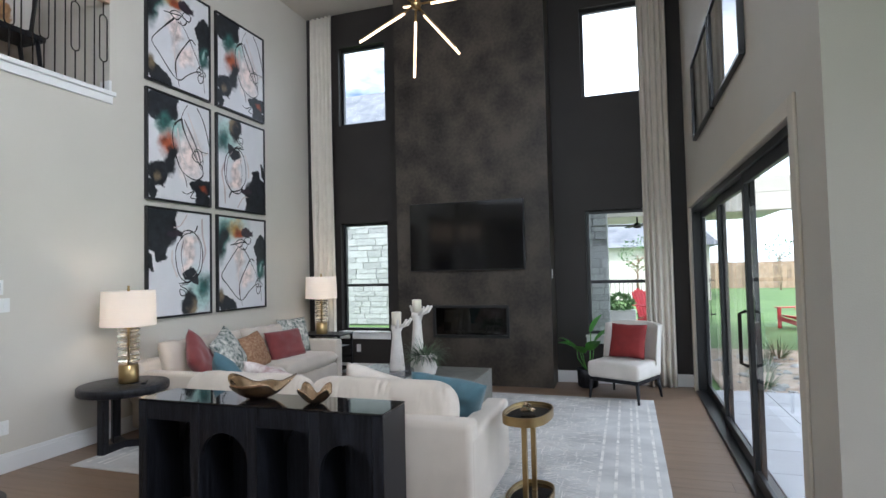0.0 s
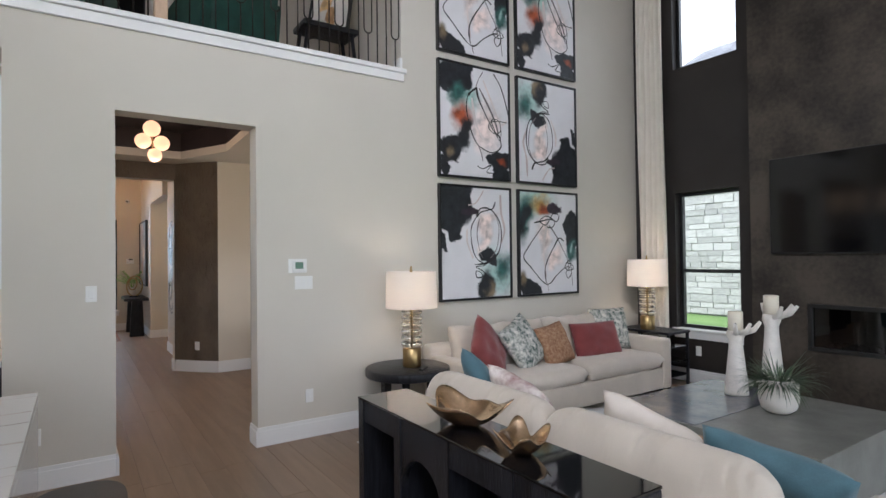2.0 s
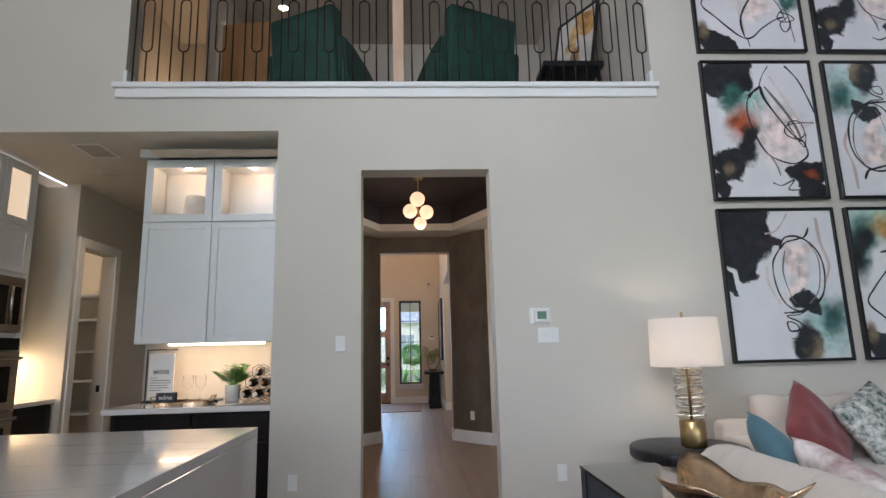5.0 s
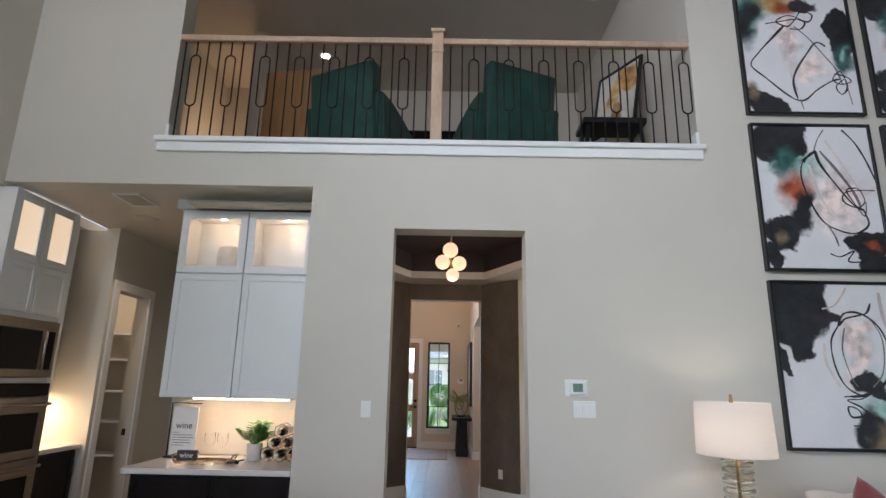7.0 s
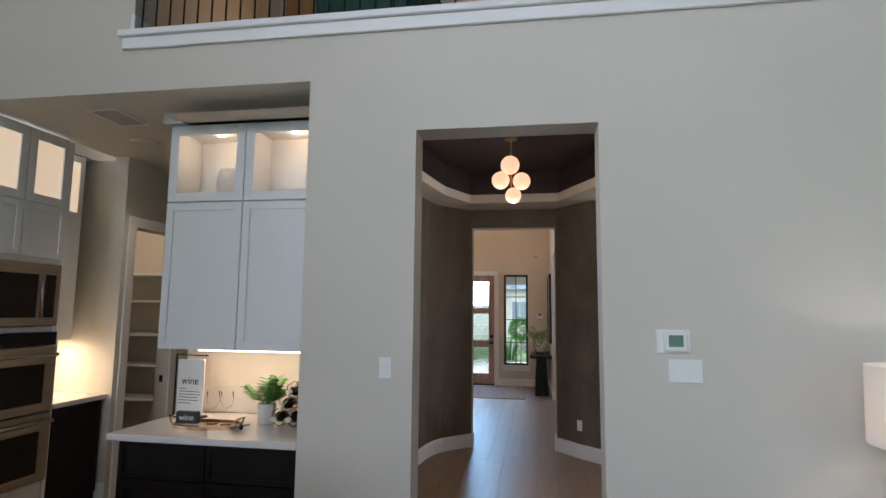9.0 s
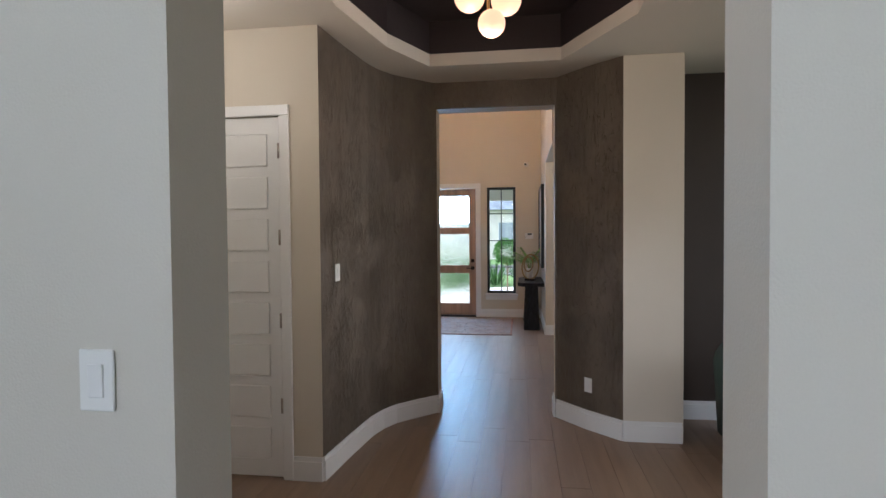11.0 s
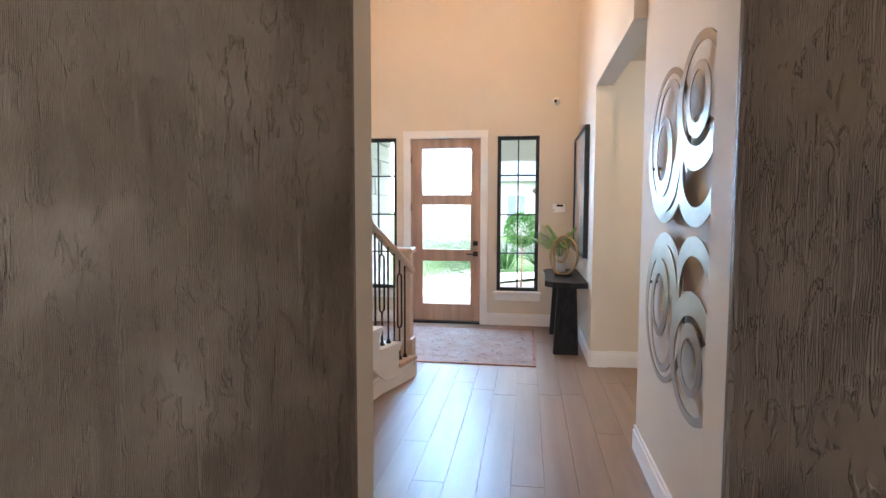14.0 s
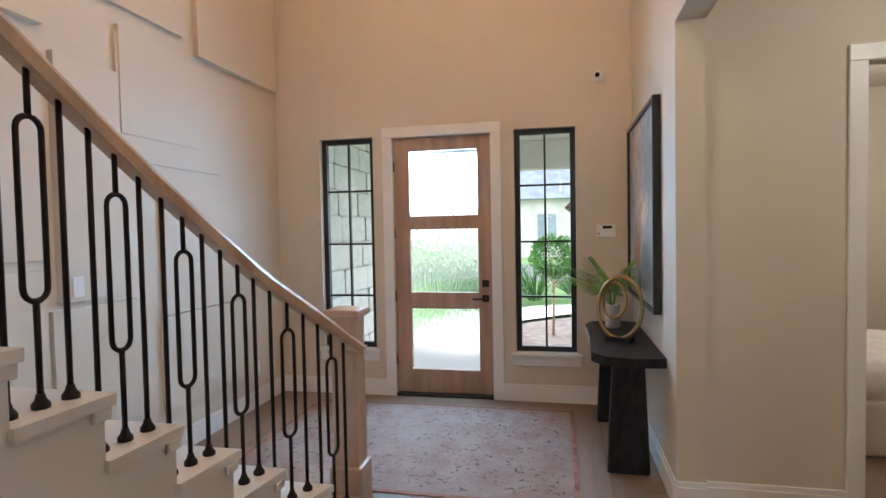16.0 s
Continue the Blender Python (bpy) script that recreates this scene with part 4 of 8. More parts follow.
SHADE_T = shade_mat()
table_lamp(pose(-4.40, 4.29, 0.604), "brass and ribbed glass table lamp with white drum shade, lit")
table_lamp(pose(-4.32, 7.64, 0.674), "brass and ribbed glass table lamp with white drum shade, lit")
bulb("lamp_bulb", (-4.40, 4.29, 1.30), 8, (1.0, 0.86, 0.70))
bulb("lamp_bulb", (-4.32, 7.64, 1.37), 8, (1.0, 0.86, 0.70))
ob = tagged(part("remote_control", box(B(), -0.02, 0.02, -0.075, 0.075, 0, 0.018, 0.005, 2), BLACKFRAME), "black remote control on the round side table", "remote control")
ob.matrix_basis = pose(-4.22, 4.30, 0.602, 0, 0, 40)
et = thing("end_table", "dark tiered end table with glass shelves beside the sofa", "end table", pose(-4.68, 7.50, 0.0))
part("tabletop", box(B(), 0, 0.74, 0, 0.44, 0.645, 0.674, 0.004), BLACKWOOD, et)
for x in (0.02, 0.70):
    for y in (0.02, 0.40):
        part("leg", box(B(), x, x + 0.03, y, y + 0.03, 0, 0.645, 0.003), BLACKWOOD, et)
for z in (0.14, 0.31, 0.48):
    part("shelf", box(B(), 0.02, 0.73, 0.02, 0.43, z, z + 0.014, 0.002), BLACKTOP, et)

# oval gold drink table
gt = thing("drink_table", "small oval brass drink table with a dark glass top", "side table", pose(-0.575, 4.10, 0.012, 0, 0, -8))


def oval(w, l, n=40, p=2.6):
    return [(w * math.copysign(abs(math.cos(a)) ** (2 / p), math.cos(a)), l * math.copysign(abs(math.sin(a)) ** (2 / p), math.sin(a))) for a in [2 * math.pi * k / n for k in range(n)]]


def ring_rail(bm, w, l, z0, z1, t=0.008):
    o, i = oval(w, l), oval(w - t, l - t)
    k = len(o)
    vs = [[bm.verts.new((x, y, z)) for x, y in q] for q, z in ((o, z0), (o, z1), (i, z1), (i, z0))]
    for a in range(4):
        for j in range(k):
            bm.faces.new((vs[a][j], vs[a][(j + 1) % k], vs[(a + 1) % 4][(j + 1) % k], vs[(a + 1) % 4][j]))
    return bm


part("rim", ring_rail(B(), 0.155, 0.245, 0.545, 0.605), BRASS, gt)
part("tabletop", prism(B(), oval(0.146, 0.236), 0.565, 0.585), BLACKTOP, gt, "dark glass top")
for y in (-0.10, 0.10):
    part("leg", box(B(), -0.016, 0.016, y - 0.016, y + 0.016, 0.02, 0.565, 0.002), BRASS, gt)
part("foot_rim", ring_rail(B(), 0.15, 0.23, 0.0, 0.045), BRASS, gt)
part("foot_plate", prism(B(), oval(0.141, 0.221), 0.006, 0.02), BLACKTOP, gt)
bm = B()
for a, z in ((20, 0.02), (140, 0.03), (80, 0.06)):
    box(bm, -0.05, 0.05, -0.012, 0.012, -0.012, 0.012, 0.004, 1, pose(0, 0, z, 25, 20 if z > 0.03 else 0, a))
ob = tagged(part("table_sculpture", bm, GOLD), "small angular gilt knot on the drink table", "ornament")
ob.matrix_basis = pose(-0.57, 4.06, 0.602)

# coffee table, sculptures, pot
STONE = mat("grey green shagreen", (0.15, 0.15, 0.135), 0.4, vary=0.1, scale=5, fine=90, bump=0.002, second=(0.22, 0.22, 0.20))
SLATE = mat("blue grey polished stone", (0.10, 0.115, 0.14), 0.18, vary=0.2, scale=6, fine=30, bump=0.001, second=(0.20, 0.20, 0.22))
ct = thing("coffee_table", "low square grey-green coffee table with a blue-grey inset top", "coffee table", pose(-2.98, 5.25, 0.012))
part("body", box(B(), 0.0, 1.52, 0.0, 1.46, 0.0, 0.405, 0.006, 2), STONE, ct)
part("inset_top", box(B(), 0.02, 0.74, 0.02, 1.44, 0.4055, 0.411, 0.002), SLATE, ct)


def arm_holder(name, m, h, turn, label):
    """A plaster forearm rising to an open palm that carries a candle; one plain mesh."""
    bm = B()
    tube(bm, [(0, 0, 0), (0, 0, 0.02), (0, 0, h * 0.35), (0, 0, h * 0.72), (0.0, 0, h * 0.84), (0, 0, h * 0.93), (0, 0, h)], [0.092, 0.092, 0.076, 0.056, 0.052, 0.072, 0.064], 18)
    for k, a in enumerate((-62, -28, 8, 42, 120)):
        r = radians(a + turn)
        dx, dy = math.cos(r), math.sin(r)
        ln = 0.12 if k < 4 else 0.10
        tube(bm, [(dx * 0.02, dy * 0.02, h * 0.95), (dx * 0.06, dy * 0.06, h * 0.97), (dx * (ln + 0.02), dy * (ln + 0.02), h + 0.01), (dx * (ln + 0.07), dy * (ln + 0.07), h + 0.075)], [0.028, 0.024, 0.020, 0.013], 10)
    ob = part(name, bm, PLASTER, None, "", True)
    ob.matrix_basis = m
    return tagged(ob, label, "sculpture", "arm sculptures")


WAX = mat("ivory wax", (0.80, 0.74, 0.62), 0.5, vary=0.02, bump=0)
for i, (x, y, h, turn) in enumerate(((-2.52, 6.33, 0.53, 0), (-2.36, 6.60, 0.66, 20))):
    arm_holder("arm_sculpture", pose(x, y, 0.424), h, turn, "white plaster arm-shaped candle holder with an open palm")
    ob = part("candle", lathe(B(), [(0.001, 0.0), (0.058, 0.0), (0.058, 0.15), (0.05, 0.156), (0.001, 0.153)], 24), WAX, None, "", False)
    ob.matrix_basis = pose(x, y, 0.424 + h + 0.003)
    tagged(ob, "ivory pillar candle on a plaster palm", "candle", "pillar candles")
pot = thing("planter_pot", "white ceramic pot with knob feet and a spiky fern", "potted plant", pose(-2.06, 6.05, 0.424))
part("pot", lathe(B(), [(0.075, 0.0), (0.115, 0.03), (0.135, 0.10), (0.13, 0.17), (0.11, 0.215), (0.10, 0.24), (0.092, 0.24), (0.095, 0.18), (0.02, 0.17)], 32), PLASTER, pot, "", True)
for k in range(9):
    a = 2 * math.pi * k / 9
    part("knob", lathe(B(), [(0.001, -0.02), (0.02, -0.01), (0.022, 0.0), (0.02, 0.012), (0.001, 0.022)], 10, (0.122 * math.cos(a), 0.122 * math.sin(a), 0.20)), PLASTER, pot, "", True)


def blade(bm, root, way, length, width, droop, seg=6, fold=0.15):
    """One leaf: a tapering strip that bends down."""
    d = Vector(way).normalized()
    side = d.cross(Vector((0, 0, 1)))
    side = side.normalized() if side.length > 0.01 else Vector((1, 0, 0))
    p = Vector(root)
    rows = []
    for k in range(seg + 1):
        s = k / seg
        w = width * (math.sin(math.pi * min(1, 0.12 + 0.88 * s)) ** 0.8 + 0.03)
        up = side.cross(d)
        rows.append([bm.verts.new(p - side * w / 2), bm.verts.new(p - up * w * fold), bm.verts.new(p + side * w / 2)])
        d = (d + Vector((0, 0, -droop / seg))).normalized()
        p = p + d * length / seg
    for a, b in zip(rows, rows[1:]):
        bm.faces.new((a[0], a[1], b[1], b[0])).smooth = True
        bm.faces.new((a[1], a[2], b[2], b[1])).smooth = True


random.seed(8)
FERN = mat("dusky fern green", (0.045, 0.085, 0.045), 0.5, vary=0.2, scale=12, bump=0.001, second=(0.10, 0.14, 0.08))
bm = B()
for k in range(360):
    a = random.uniform(0, 2 * math.pi)
    t = random.uniform(0.3, 1.1)
    blade(bm, (0.05 * math.cos(a), 0.05 * math.sin(a), 0.19), (math.cos(a) * t, math.sin(a) * t, random.uniform(0.5, 1.1)), random.uniform(0.16, 0.34), 0.007, random.uniform(0.5, 2.2), 5)
part("fern", bm, FERN, pot)

# slipper chair
ch = thing("slipper_chair", "armless cream slipper chair with dark tapered legs", "chair", pose(0.045, 7.35, 0.0, 0, 0, -26))
CREAMF = mat("cream woven upholstery", (0.66, 0.62, 0.57), 0.85, vary=0.03, scale=5, fine=220, bump=0.002)
part("seat", box(B(), -0.33, 0.33, -0.33, 0.30, 0.265, 0.46, 0.045, 3), CREAMF, ch, "", True)
part("seat_frame", box(B(), -0.31, 0.31, -0.31, 0.30, 0.225, 0.268, 0.006), BLACKWOOD, ch)
bm = B()
n = 14
rows = []
for i in range(n + 1):
    u = 2 * i / n - 1
    wing = abs(u) ** 3
    row = []
    for z, lean in ((0.40, 0.0), (0.60, 0.03), (0.80, 0.07), (0.90, 0.09)):
        yb = 0.24 + lean - 0.13 * wing
        row.append((u * 0.345, yb, z - (0.03 * wing if z > 0.85 else 0)))
    rows.append(row)
f = [[bm.verts.new(p) for p in r] for r in rows]
g = [[bm.verts.new((p[0] * 1.02, p[1] + 0.10, p[2])) for p in r] for r in rows]
for i in range(n):
    for j in range(3):
        bm.faces.new((f[i][j], f[i + 1][j], f[i + 1][j + 1], f[i][j + 1])).smooth = True
        bm.faces.new((g[i + 1][j], g[i][j], g[i][j + 1], g[i + 1][j + 1])).smooth = True
    bm.faces.new((f[i][3], f[i + 1][3], g[i + 1][3], g[i][3]))
    bm.faces.new((f[i + 1][0], f[i][0], g[i][0], g[i + 1][0]))
for i in (0, n):
    for j in range(3):
        bm.faces.new((f[i][j], f[i][j + 1], g[i][j + 1], g[i][j]))
part("backrest", bm, CREAMF, ch)
for x, y, lx, ly in ((-0.29, -0.29, 0.02, 0.02), (0.29, -0.29, -0.02, 0.02), (-0.29, 0.27, 0.02, -0.04), (0.29, 0.27, -0.02, -0.04)):
    part("leg", tube(B(), [(x, y, 0.23), (x - lx, y - ly, 0.0)], [0.024, 0.014], 8), BLACKWOOD, ch)
pillow("red2", 0.46, 0.42, 0.15, pose(0.09, 7.44, 0.675, 0, 0, -26) @ pose(0, 0, 0, 74, 0, 0), "deep red square throw pillow on the cream chair", 12)

# floor plant behind the chair
fp = thing("floor_plant", "broad-leaved green plant in a small dark pot", "potted plant", pose(-0.43, 7.86, 0.0))
part("pot", lathe(B(), [(0.10, 0.0), (0.13, 0.02), (0.14, 0.24), (0.125, 0.25), (0.12, 0.2), (0.01, 0.19)], 24), BLACKWOOD, fp, "", True)
bm = B()
LEAF2 = mat("bright broad leaf", (0.09, 0.32, 0.05), 0.35, vary=0.15, scale=8, bump=0.001)
for a, t, ln, z in ((20, 0.5, 0.34, 0.42), (160, 0.9, 0.30, 0.36), (200, 0.5, 0.34, 0.30), (-30, 0.3, 0.30, 0.55), (250, 0.8, 0.26, 0.3), (-70, 0.7, 0.3, 0.33)):
    r = radians(a)
    way = Vector((math.cos(r) * t, math.sin(r) * t * 0.7, 0.9))
    tube(bm, [(0, 0, 0.19), way * 0.15 + Vector((0, 0, 0.24)), way.normalized() * 0.2 + Vector((0, 0, z))], 0.006, 6)
    blade(bm, way.normalized() * 0.2 + Vector((0, 0, z)), way, ln, 0.19, 1.2, 8, 0.12)
part("leaves", bm, LEAF2, fp)

# television, fireplace, curtains
TVGLASS = mat("dark screen", (0.004, 0.004, 0.005), 0.09, vary=0.1, bump=0)
TVGLASS.node_tree.nodes["Principled BSDF"].inputs["Specular IOR Level"].default_value = 0.5
tv = thing("television", "large flat black television mounted on the chimney breast", "television")
part("casing", box(B(), -2.84, -1.185, 7.615, 7.668, 1.585, 2.55, 0.006, 2), BLACKFRAME, tv)
part("screen", box(B(), -2.828, -1.197, 7.611, 7.6145, 1.60, 2.54, 0.001), TVGLASS, tv, "glossy black screen")
fi = thing("fireplace", "linear black gas fireplace set in the chimney breast", "fireplace", kind="")
bm = B()
for a, b, c, d in ((-2.53, -1.43, 0.645, 0.685), (-2.53, -1.43, 1.06, 1.10), (-2.53, -2.49, 0.685, 1.06), (-1.47, -1.43, 0.685, 1.06)):
    box(bm, a, b, 7.655, 7.70, c, d, 0.003)
part("frame", bm, BLACKFRAME, fi)
sheet("glass_front", [(-2.495, 7.69, 0.68), (-1.465, 7.69, 0.68), (-1.465, 7.69, 1.065), (-2.495, 7.69, 1.065)], pane_mat("smoked fireplace glass", (0.16, 0.16, 0.16), 0.02, 1.7), fi)
part("firebox", box(B(), -2.5, -1.46, 8.10, 8.14, 0.66, 1.09), BLACKWOOD, fi)
bm = B()
random.seed(3)
for k in range(26):
    x = -2.42 + k * 0.036
    box(bm, -0.03, 0.03, -0.03, 0.03, -0.02, 0.03, 0.012, 1, pose(x, 7.88 + random.uniform(-0.05, 0.05), 0.685, random.uniform(0, 40), random.uniform(0, 40), random.uniform(0, 90)))
tagged(part("ember_stones", bm, DARKWALL, fi), kind="stuff")


def curtain(x0, x1, y, z0, z1, folds, label, flare=0.0):
    bm = B()
    n, m = folds * 10, 16
    rows = []
    for j in range(m + 1):
        s = j / m
        row = []
        for i in range(n + 1):
            u = i / n
            x = x0 + (x1 - x0) * u * (1 + flare * (1 - s)) + 0.012 * noise.noise(Vector((u * 3, s * 2.2, x0)))
            yy = y + (0.045 + 0.012 * math.sin(3 * s + u * 5)) * math.sin(2 * math.pi * folds * u + 0.5 * math.sin(4 * s + x0))
            row.append(bm.verts.new((x, yy, z0 + (z1 - z0) * s)))
        rows.append(row)
    for a, b in zip(rows, rows[1:]):
        for i in range(n):
            bm.faces.new((a[i], a[i + 1], b[i + 1], b[i])).smooth = True
    ob = part("curtain", bm, CURT, None)
    md = ob.modifiers.new("thick", "SOLIDIFY")
    md.thickness = 0.004
    return tagged(ob, label, "curtain", "long curtains")


CURT = mat("ivory linen curtain", (0.70, 0.65, 0.57), 0.9, vary=0.02, scale=6, fine=220, bump=0.001)
curtain(-4.68, -4.29, 8.01, 0.015, 5.74, 5, "floor-length ivory linen curtain beside the window")
curtain(0.335, 0.70, 8.01, 0.015, 5.76, 5, "floor-length ivory linen curtain beside the window", -0.05)

# paintings: inked canvas and brush lines
def canvas_mat(name, w, h, blobs, ground=(0.74, 0.73, 0.75), rough=0.5):
    """Washes on canvas: each is (u, v, ru, rv, turn, soft, colour), 0 to 1 across and up; noise frays its edge."""
    m = mat(name, ground, rough, vary=0.02, scale=3, fine=90, bump=0.0008)
    n, l = m.node_tree.nodes, m.node_tree.links
    b = n["Principled BSDF"]
    col = b.inputs["Base Color"].links[0].from_socket
    co, nz, nf, sub, warp = n.new("ShaderNodeTexCoord"), n.new("ShaderNodeTexNoise"), n.new("ShaderNodeTexNoise"), n.new("ShaderNodeVectorMath"), n.new("ShaderNodeVectorMath")
    nz.inputs["Scale"].default_value, nz.inputs["Detail"].default_value = 3.6, 4
    nf.inputs["Scale"].default_value, nf.inputs["Detail"].default_value = 11, 4
    l.new(co.outputs["Object"], nz.inputs[0])
    l.new(co.outputs["Object"], nf.inputs[0])
    sub.operation, sub.inputs[1].default_value = "SUBTRACT", (0.5, 0.5, 0.5)
    l.new(nz.outputs["Color"], sub.inputs[0])
    warp.operation, warp.inputs[1].default_value = "MULTIPLY_ADD", (0.34, 0.34, 0)
    l.new(sub.outputs[0], warp.inputs[0])
    l.new(co.outputs["Object"], warp.inputs[2])
    for cu, cv, ru, rv, turn, soft, colour in blobs:
        mp, ln, rp, mx, tone, mixc = n.new("ShaderNodeMapping"), n.new("ShaderNodeVectorMath"), n.new("ShaderNodeMapRange"), n.new("ShaderNodeMixRGB"), n.new("ShaderNodeMapRange"), n.new("ShaderNodeMixRGB")
        mp.vector_type = "TEXTURE"
        mp.inputs["Location"].default_value = ((cu - 0.5) * w, (cv - 0.5) * h, 0)
        mp.inputs["Rotation"].default_value = (0, 0, radians(turn))
        mp.inputs["Scale"].default_value = (ru * w, rv * h, 1000)
        ln.operation = "LENGTH"
        rp.interpolation_type = "SMOOTHSTEP"
        rp.inputs["From Min"].default_value, rp.inputs["From Max"].default_value = 1 + soft, 1 - soft
        l.new(warp.outputs[0], mp.inputs[0])
        l.new(mp.outputs[0], ln.inputs[0])
        l.new(ln.outputs["Value"], rp.inputs[0])
        mixc.inputs[1].default_value = (*[c * 0.7 for c in colour], 1)
        mixc.inputs[2].default_value = (*[min(1, c * 1.5) for c in colour], 1)
        tone.inputs["From Min"].default_value, tone.inputs["From Max"].default_value = 0.35, 0.65
        l.new(nf.outputs[0], tone.inputs[0])
        l.new(tone.outputs[0], mixc.inputs[0])
        l.new(rp.outputs[0], mx.inputs[0])
        l.new(col, mx.inputs[1])
        l.new(mixc.outputs[0], mx.inputs[2])
        col = mx.outputs[0]
    l.new(col, b.inputs["Base Color"])
    return m


LINE = mat("black ink line", (0.014, 0.013, 0.014), 0.5, vary=0.2, bump=0)
GREYLINE = mat("thinned grey ink line", (0.16, 0.14, 0.14), 0.5, vary=0.2, bump=0)
MAUVE = mat("mauve wash line", (0.56, 0.46, 0.44), 0.6, vary=0.1, bump=0)
ROSE = mat("pale rose wash line", (0.68, 0.60, 0.58), 0.6, vary=0.1, bump=0)


def brush(bm, pts, wide, w, h, z, seed):
    """A loose brush line through a few points, its width swelling and thinning."""
    P = [Vector((u - 0.5, v - 0.5, 0)) for u, v in pts]
    Q = []
    for k in range(len(P) - 1):
        a, b, c, d = P[max(k - 1, 0)], P[k], P[k + 1], P[min(k + 2, len(P) - 1)]
        for j in range(7):
            s = j / 7
            q = 0.5 * (2 * b + (c - a) * s + (2 * a - 5 * b + 4 * c - d) * s * s + (3 * b - a - 3 * c + d) * s ** 3)
            Q.append(q)
    Q.append(P[-1])
    Q = [Vector((min(0.495, max(-0.495, q.x)) * w, min(0.495, max(-0.495, q.y)) * h, z)) for q in Q]
    n = len(Q)
    L_, R_ = [], []
    for k in range(n):
        d = Q[min(k + 1, n - 1)] - Q[max(k - 1, 0)]
        s = Vector((-d.y, d.x, 0))
        s = s.normalized() if s.length > 1e-6 else Vector((1, 0, 0))
        ww = wide * (0.65 + 1.1 * abs(noise.noise(Vector((k * 0.13, seed, 3.3)))))
        L_.append(bm.verts.new(Q[k] + s * ww / 2))
        R_.append(bm.verts.new(Q[k] - s * ww / 2))
    for k in range(n - 1):
        bm.faces.new((L_[k], L_[k + 1], R_[k + 1], R_[k]))
    return bm


AW, AH, AT = 0.98, 1.24, 0.022
ACW, ACH = AW - 2 * AT - 0.004, AH - 2 * AT - 0.004
NIGHT, PLUM, TEAL, SEA, RUST, TAN, BLUSH, GOLDW = (0.016, 0.018, 0.022), (0.030, 0.020, 0.030), (0.03, 0.10, 0.09), (0.30, 0.46, 0.42), (0.32, 0.07, 0.025), (0.20, 0.15, 0.09), (0.66, 0.55, 0.52), (0.42, 0.26, 0.08)


def art_arrow():
    """Dark cloud above a rust flame; a long bent contour with a knot."""
    cm = canvas_mat("canvas with arrow drawing", ACW, ACH, [(0.66, 0.46, 0.22, 0.2, 0, 0.7, BLUSH), (0.36, 0.72, 0.18, 0.09, 0, 0.8, SEA), (0.30, 0.53, 0.12, 0.11, -20, 0.6, RUST), (0.33, 0.40, 0.10, 0.15, -25, 0.25, NIGHT), (0.12, 0.24, 0.15, 0.13, -20, 0.08, NIGHT), (0.04, 0.06, 0.10, 0.08, 0, 0.08, NIGHT), (0.12, 0.22, 0.05, 0.05, 0, 0.7, TAN), (0.20, 0.89, 0.27, 0.17, 0, 0.07, NIGHT), (0.26, 0.74, 0.12, 0.10, 0, 0.5, TEAL), (0.86, 0.18, 0.20, 0.09, 12, 0.07, NIGHT), (0.86, 0.04, 0.13, 0.10, 0, 0.1, NIGHT), (0.90, 0.17, 0.06, 0.03, 0, 0.7, RUST)])
    yield cm, None, 0, ()
    yield None, ROSE, 0.03, ((0.45, 0.72), (0.50, 0.5), (0.62, 0.34))
    yield None, ROSE, 0.022, ((0.62, 0.9), (0.74, 0.72), (0.88, 0.52), (0.98, 0.56))
    yield None, LINE, 0.014, ((0.50, 0.80), (0.40, 0.74), (0.37, 0.62), (0.42, 0.45), (0.50, 0.32), (0.62, 0.26), (0.76, 0.24), (0.88, 0.30), (0.86, 0.40))
    yield None, LINE, 0.019, ((0.52, 0.82), (0.55, 0.72), (0.68, 0.55), (0.78, 0.44), (0.86, 0.40))
    yield None, GREYLINE, 0.022, ((0.56, 0.82), (0.70, 0.66), (0.80, 0.52), (0.84, 0.42))
    yield None, LINE, 0.017, ((0.78, 0.98), (0.88, 0.88), (0.95, 0.75), (1.0, 0.62))
    yield None, LINE, 0.012, ((0.98, 0.54), (0.84, 0.54), (0.72, 0.52), (0.70, 0.46), (0.80, 0.42), (0.88, 0.46), (0.84, 0.55), (0.74, 0.54), (0.78, 0.46), (0.86, 0.36), (0.89, 0.46))
    yield None, GREYLINE, 0.010, ((0.50, 0.80), (0.55, 0.90), (0.62, 0.98))
    yield None, LINE, 0.022, ((0.53, 0.82), (0.46, 0.79), (0.40, 0.74))
    yield None, GREYLINE, 0.014, ((0.53, 0.30), (0.58, 0.22), (0.60, 0.15))
    yield None, LINE, 0.012, ((0.52, 0.10), (0.60, 0.08), (0.72, 0.12), (0.66, 0.05), (0.80, 0.05))


